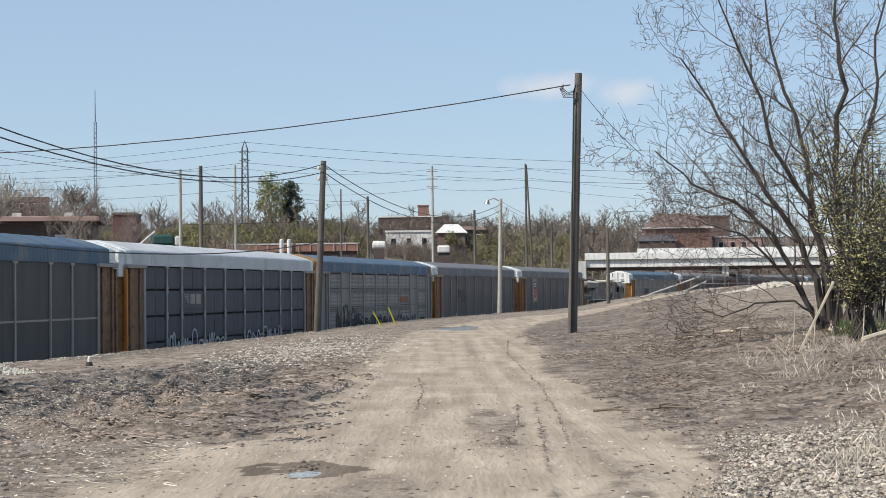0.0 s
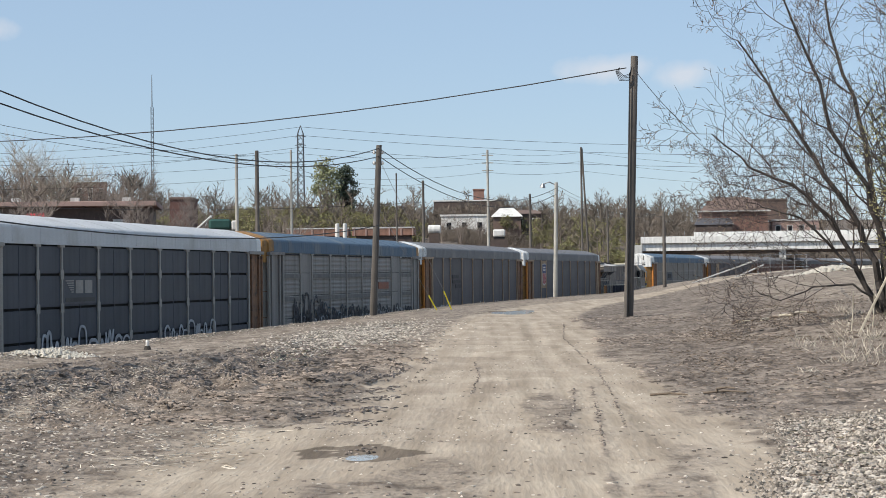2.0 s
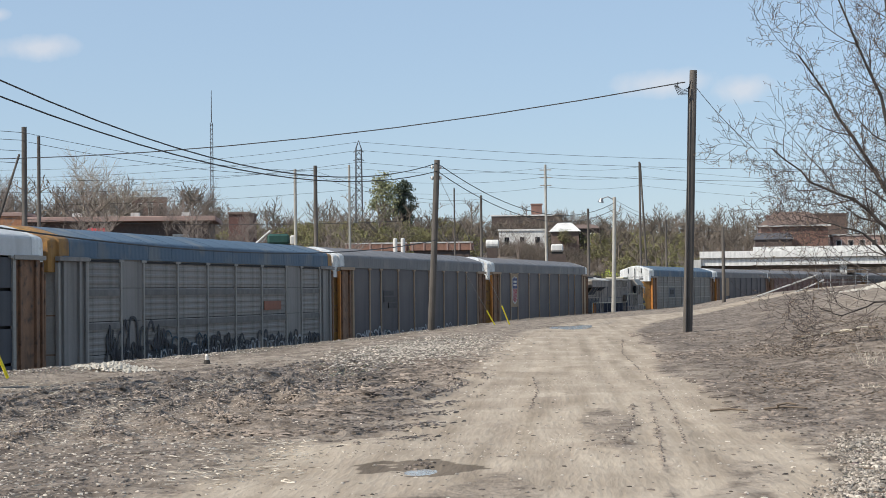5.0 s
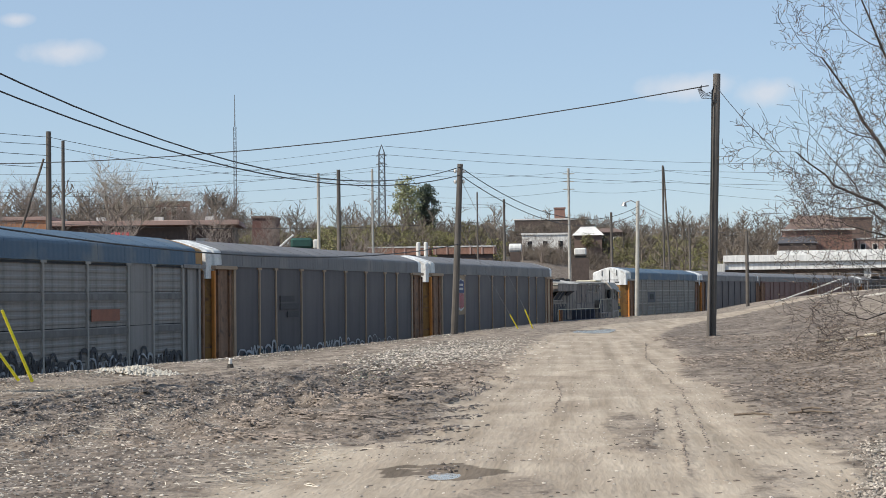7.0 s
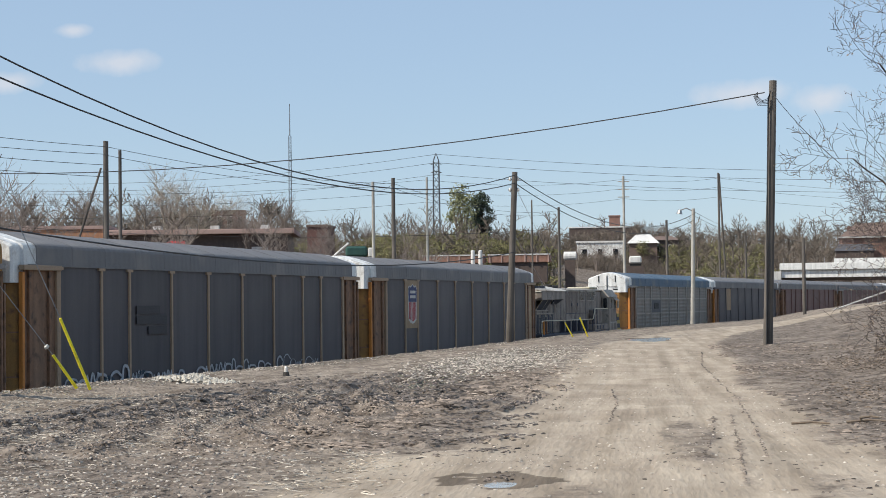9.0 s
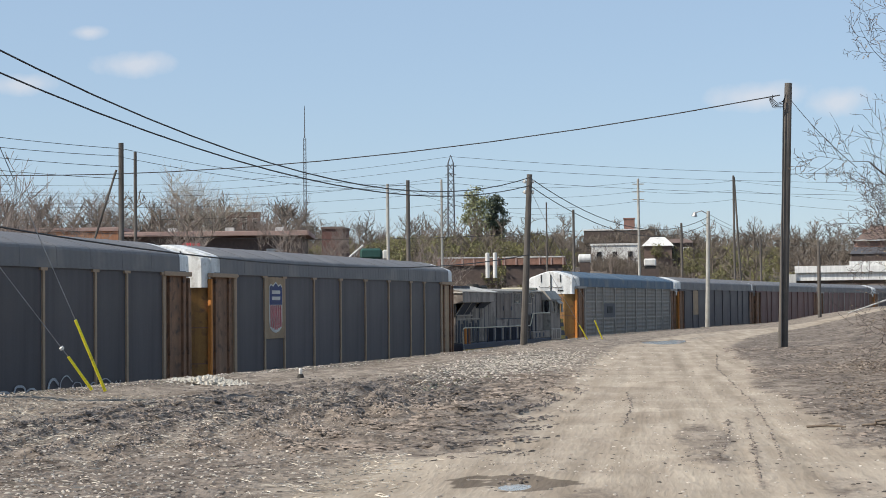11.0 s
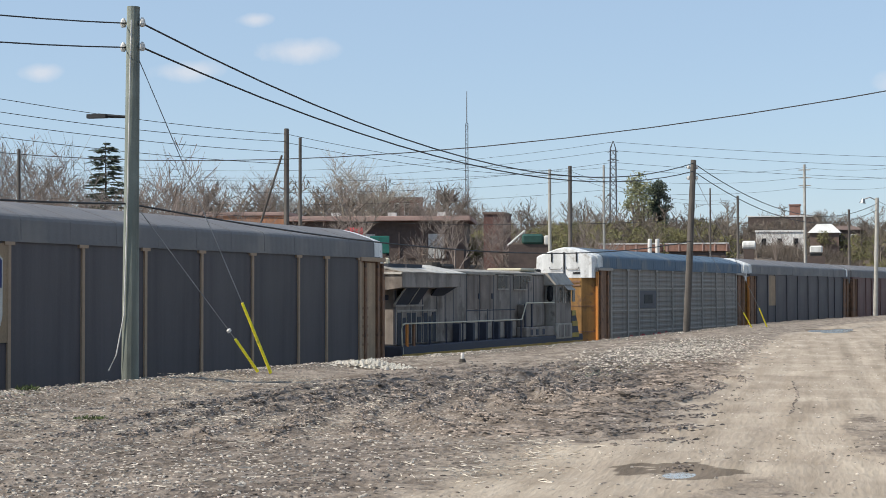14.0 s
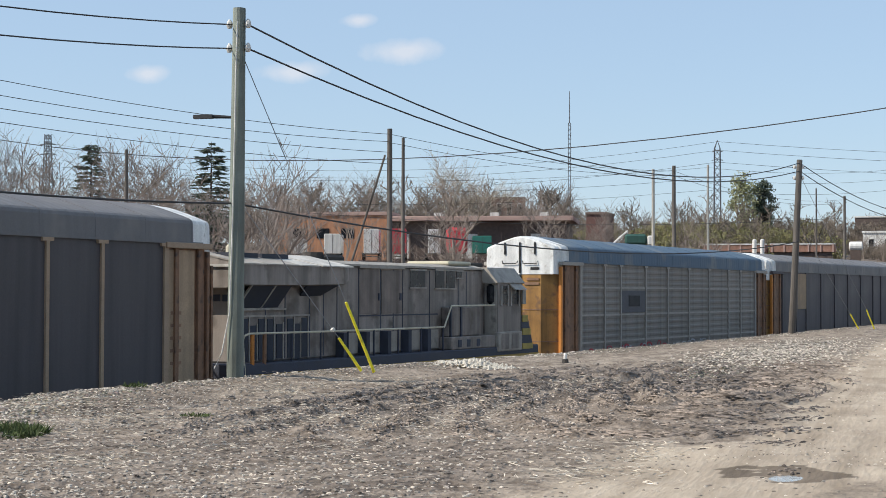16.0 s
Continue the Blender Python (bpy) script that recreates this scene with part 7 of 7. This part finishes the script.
dry = Acc()
for k in range(120):  # dead grass round the tree and the bushes
    y = rs.uniform(24, 46)
    x = rs.uniform(0.19, 0.29) * y + rs.gauss(0, 0.3)
    tuft(dry, x, y, rs.choice((10, 18, 40)), rs.uniform(0.08, 0.2) if rs.random() < 0.6 else rs.uniform(0.25, 0.55), rs.uniform(0.12, 0.4), rs, 0, 0.0045)
for k in range(40):
    y = rs.uniform(13, 24)
    x = rs.uniform(0.225, 0.30) * y
    tuft(dry, x, y, 22, rs.uniform(0.08, 0.25), 0.2, rs)
for k in range(9000):  # straw litter flattened on the left of the bench
    y = rs.uniform(13, 34)
    x = rs.uniform(-14.5, -2.4)
    keep = smooth01(noise.noise((x * 0.55, y * 0.4, 41)), -0.15, 0.3)
    if y > 18 and x > -5.5 or rs.random() > 0.05 + 0.62 * keep ** 1.5 or beside(x, y) - nearer_edge(y) < 4:
        continue
    z = top_z(x, y)
    for j in range(5):
        a = rs.uniform(0, math.tau)
        dry.blade(Vector((x + rs.gauss(0, 0.2), y + rs.gauss(0, 0.2), z + 0.012)), Vector((math.cos(a), math.sin(a), rs.uniform(0, 0.22))) * rs.uniform(0.05, 0.17), 0.0045, 0, Vector((rs.uniform(-1, 1), rs.uniform(-1, 1), rs.uniform(-0.4, 0.6))))
litter = Acc()
for k in range(7000):  # brown leaf and grass litter under the tree and along the bank
    y = rs.uniform(23, 56)
    x = rs.uniform(0.07, 0.29) * y + 0.9
    if rs.random() > 0.1 + smooth01(noise.noise((x * 0.5, y * 0.22, 61)), -0.2, 0.3) * smooth01(x / y, 0.09, 0.16):
        continue
    z = top_z(x, y)
    for j in range(3):
        a = rs.uniform(0, math.tau)
        litter.blade(Vector((x + rs.gauss(0, 0.2), y + rs.gauss(0, 0.3), z + 0.01)), Vector((math.cos(a), math.sin(a), 0.2)) * rs.uniform(0.04, 0.13), 0.009, 0, Vector((rs.uniform(-1, 1), rs.uniform(-1, 1), rs.uniform(-0.4, 0.6))))
tagged(new("leaf_litter", litter.mesh("leaf_litter", [mat("brown_litter", (0.15, 0.117, 0.09), 0.95, vary=0.2, islands=0.5)])), "brown dead leaf and grass litter under the tree", "litter", kind="stuff")
tagged(new("dry_grass", dry.mesh("dry_grass", [STRAW])), "dead straw-coloured grass and litter on the dirt", "grass", kind="stuff")
green = Acc()
for x, y, n, h, r in ((-10.35, 18.2, 420, 0.17, 0.2), (-10.75, 18.4, 420, 0.19, 0.24), (-10.1, 17.5, 300, 0.13, 0.2), (-13.3, 27.0, 160, 0.12, 0.2), (-9.9, 22.0, 120, 0.08, 0.22), (8.4, 33.5, 300, 0.3, 0.8), (9.0, 35, 300, 0.3, 0.9)):
    tuft(green, x, y, n, h, r, rs, 0, 0.008)
tagged(new("green_grass", green.mesh("green_grass", [GRASS])), "small tufts of young green grass", "grass", kind="stuff")

DEADWOOD = mat("dead_wood", (0.20, 0.155, 0.115), 0.95, vary=0.3, fine=30)
BLEACHED = mat("bleached_wood", (0.52, 0.46, 0.36), 0.9, vary=0.2, fine=30)


def stick(name, label, a, b, r, material, category="stick", group="fallen sticks"):
    a, b = Vector(a), Vector(b)
    bm = bmesh.new()
    m = a.lerp(b, 0.5) + Vector((0.02, 0.03, 0.015))
    tube(bm, [Vector((0, 0, 0)), m - a, b - a], [r, r * 0.9, r * 0.6], 7)
    o = part(name, bm, material)
    o.location = a
    return tagged(o, label, category, group)


for x0, x1, y in ((1.92, 2.40, 21.9), (2.58, 3.12, 21.7), (2.86, 3.1, 22.6)):
    stick("fallen_stick", "dry brown stick lying on the dirt road", (x0, y, top_z(x0, y) + 0.02), (x1, y - 0.05, top_z(x1, y) + 0.02), 0.018, DEADWOOD)
stick("fallen_stick", "dry brown stick lying on the dirt road", (2.75, 21.75, top_z(2.75, 21.75) + 0.02), (2.72, 21.5, top_z(2.72, 21.5) + 0.1), 0.012, DEADWOOD)
for k in range(9):
    x = 6.25 + 0.24 * k
    y = 45.6 + rs.uniform(-0.4, 0.4)
    z = top_z(x, y)
    stick("broken_log", "pale broken branch wood dumped on the ground", (x, y, z + 0.05), (x + rs.uniform(0.15, 0.45), y + rs.uniform(-0.3, 0.3), z + rs.uniform(0.03, 0.12)), rs.uniform(0.025, 0.045), BLEACHED if k % 2 else DEADWOOD, "log", "dumped branches")
bm = bmesh.new()
box(bm, -0.022, 0.022, -0.02, 0.02, 0, 1.5, 0.005)
o = part("leaning_plank", bm, BLEACHED)
o.matrix_basis = pose(6.77, 32.3, top_z(6.77, 32.3) - 0.04, 4, 26, 0)
tagged(o, "bleached timber leaning into the tree", "plank")
stick("fallen_branch", "bleached fallen branch under the bushes", (7.95, 32.2, top_z(7.95, 32.2) + 0.03), (8.9, 32.4, top_z(8.9, 32.4) + 0.12), 0.06, BLEACHED, "branch", "dumped branches")
for x, y, h in ((7.2, 33.0, 1.0), (7.0, 34.0, 0.8), (7.9, 32.0, 0.7)):
    stick("dead_stalk", "thin dead weed stalk standing in dry grass", (x, y, top_z(x, y) - 0.02), (x + 0.05, y, top_z(x, y) + h), 0.012, BLEACHED, "stalk", "dead stalks")
m = thing("marker_post", "short white capped marker post at the bank's edge", "marker", m=pose(-9.0, 43.1, top_z(-9.0, 43.1) - 0.02))
bm = bmesh.new()
tube(bm, [(0, 0, 0), (0, 0, 0.12)], [0.1, 0.07], 8)
part("base", bm, UNDER, m)
bm = bmesh.new()
tube(bm, [(0, 0, 0.12), (0, 0, 0.22), (0, 0, 0.27)], [0.05, 0.045, 0.02], 8)
part("cap", bm, CERAMIC, m)


# ---------------------------------------------------------------- what moves
def motions():
    for wagon, q in TRAIN:
        rows = []
        for i in range(33):
            t = i / 2
            s = q + 0.5 - SPEED * (t - 4) + float(np.interp(t, (0, 14, 14.5, 15, 15.5, 16), (0, 0, 0.05, 0.28, 0.45, 0.64)))
            a, _ = track(s - 9.0)
            b, _ = track(s + 9.0)
            d = b - a
            rows.append((t, Matrix.Translation((a + b) / 2) @ Matrix.Rotation(math.atan2(d.y, d.x), 4, "Z")))
        walk(wagon, rows)


motions()
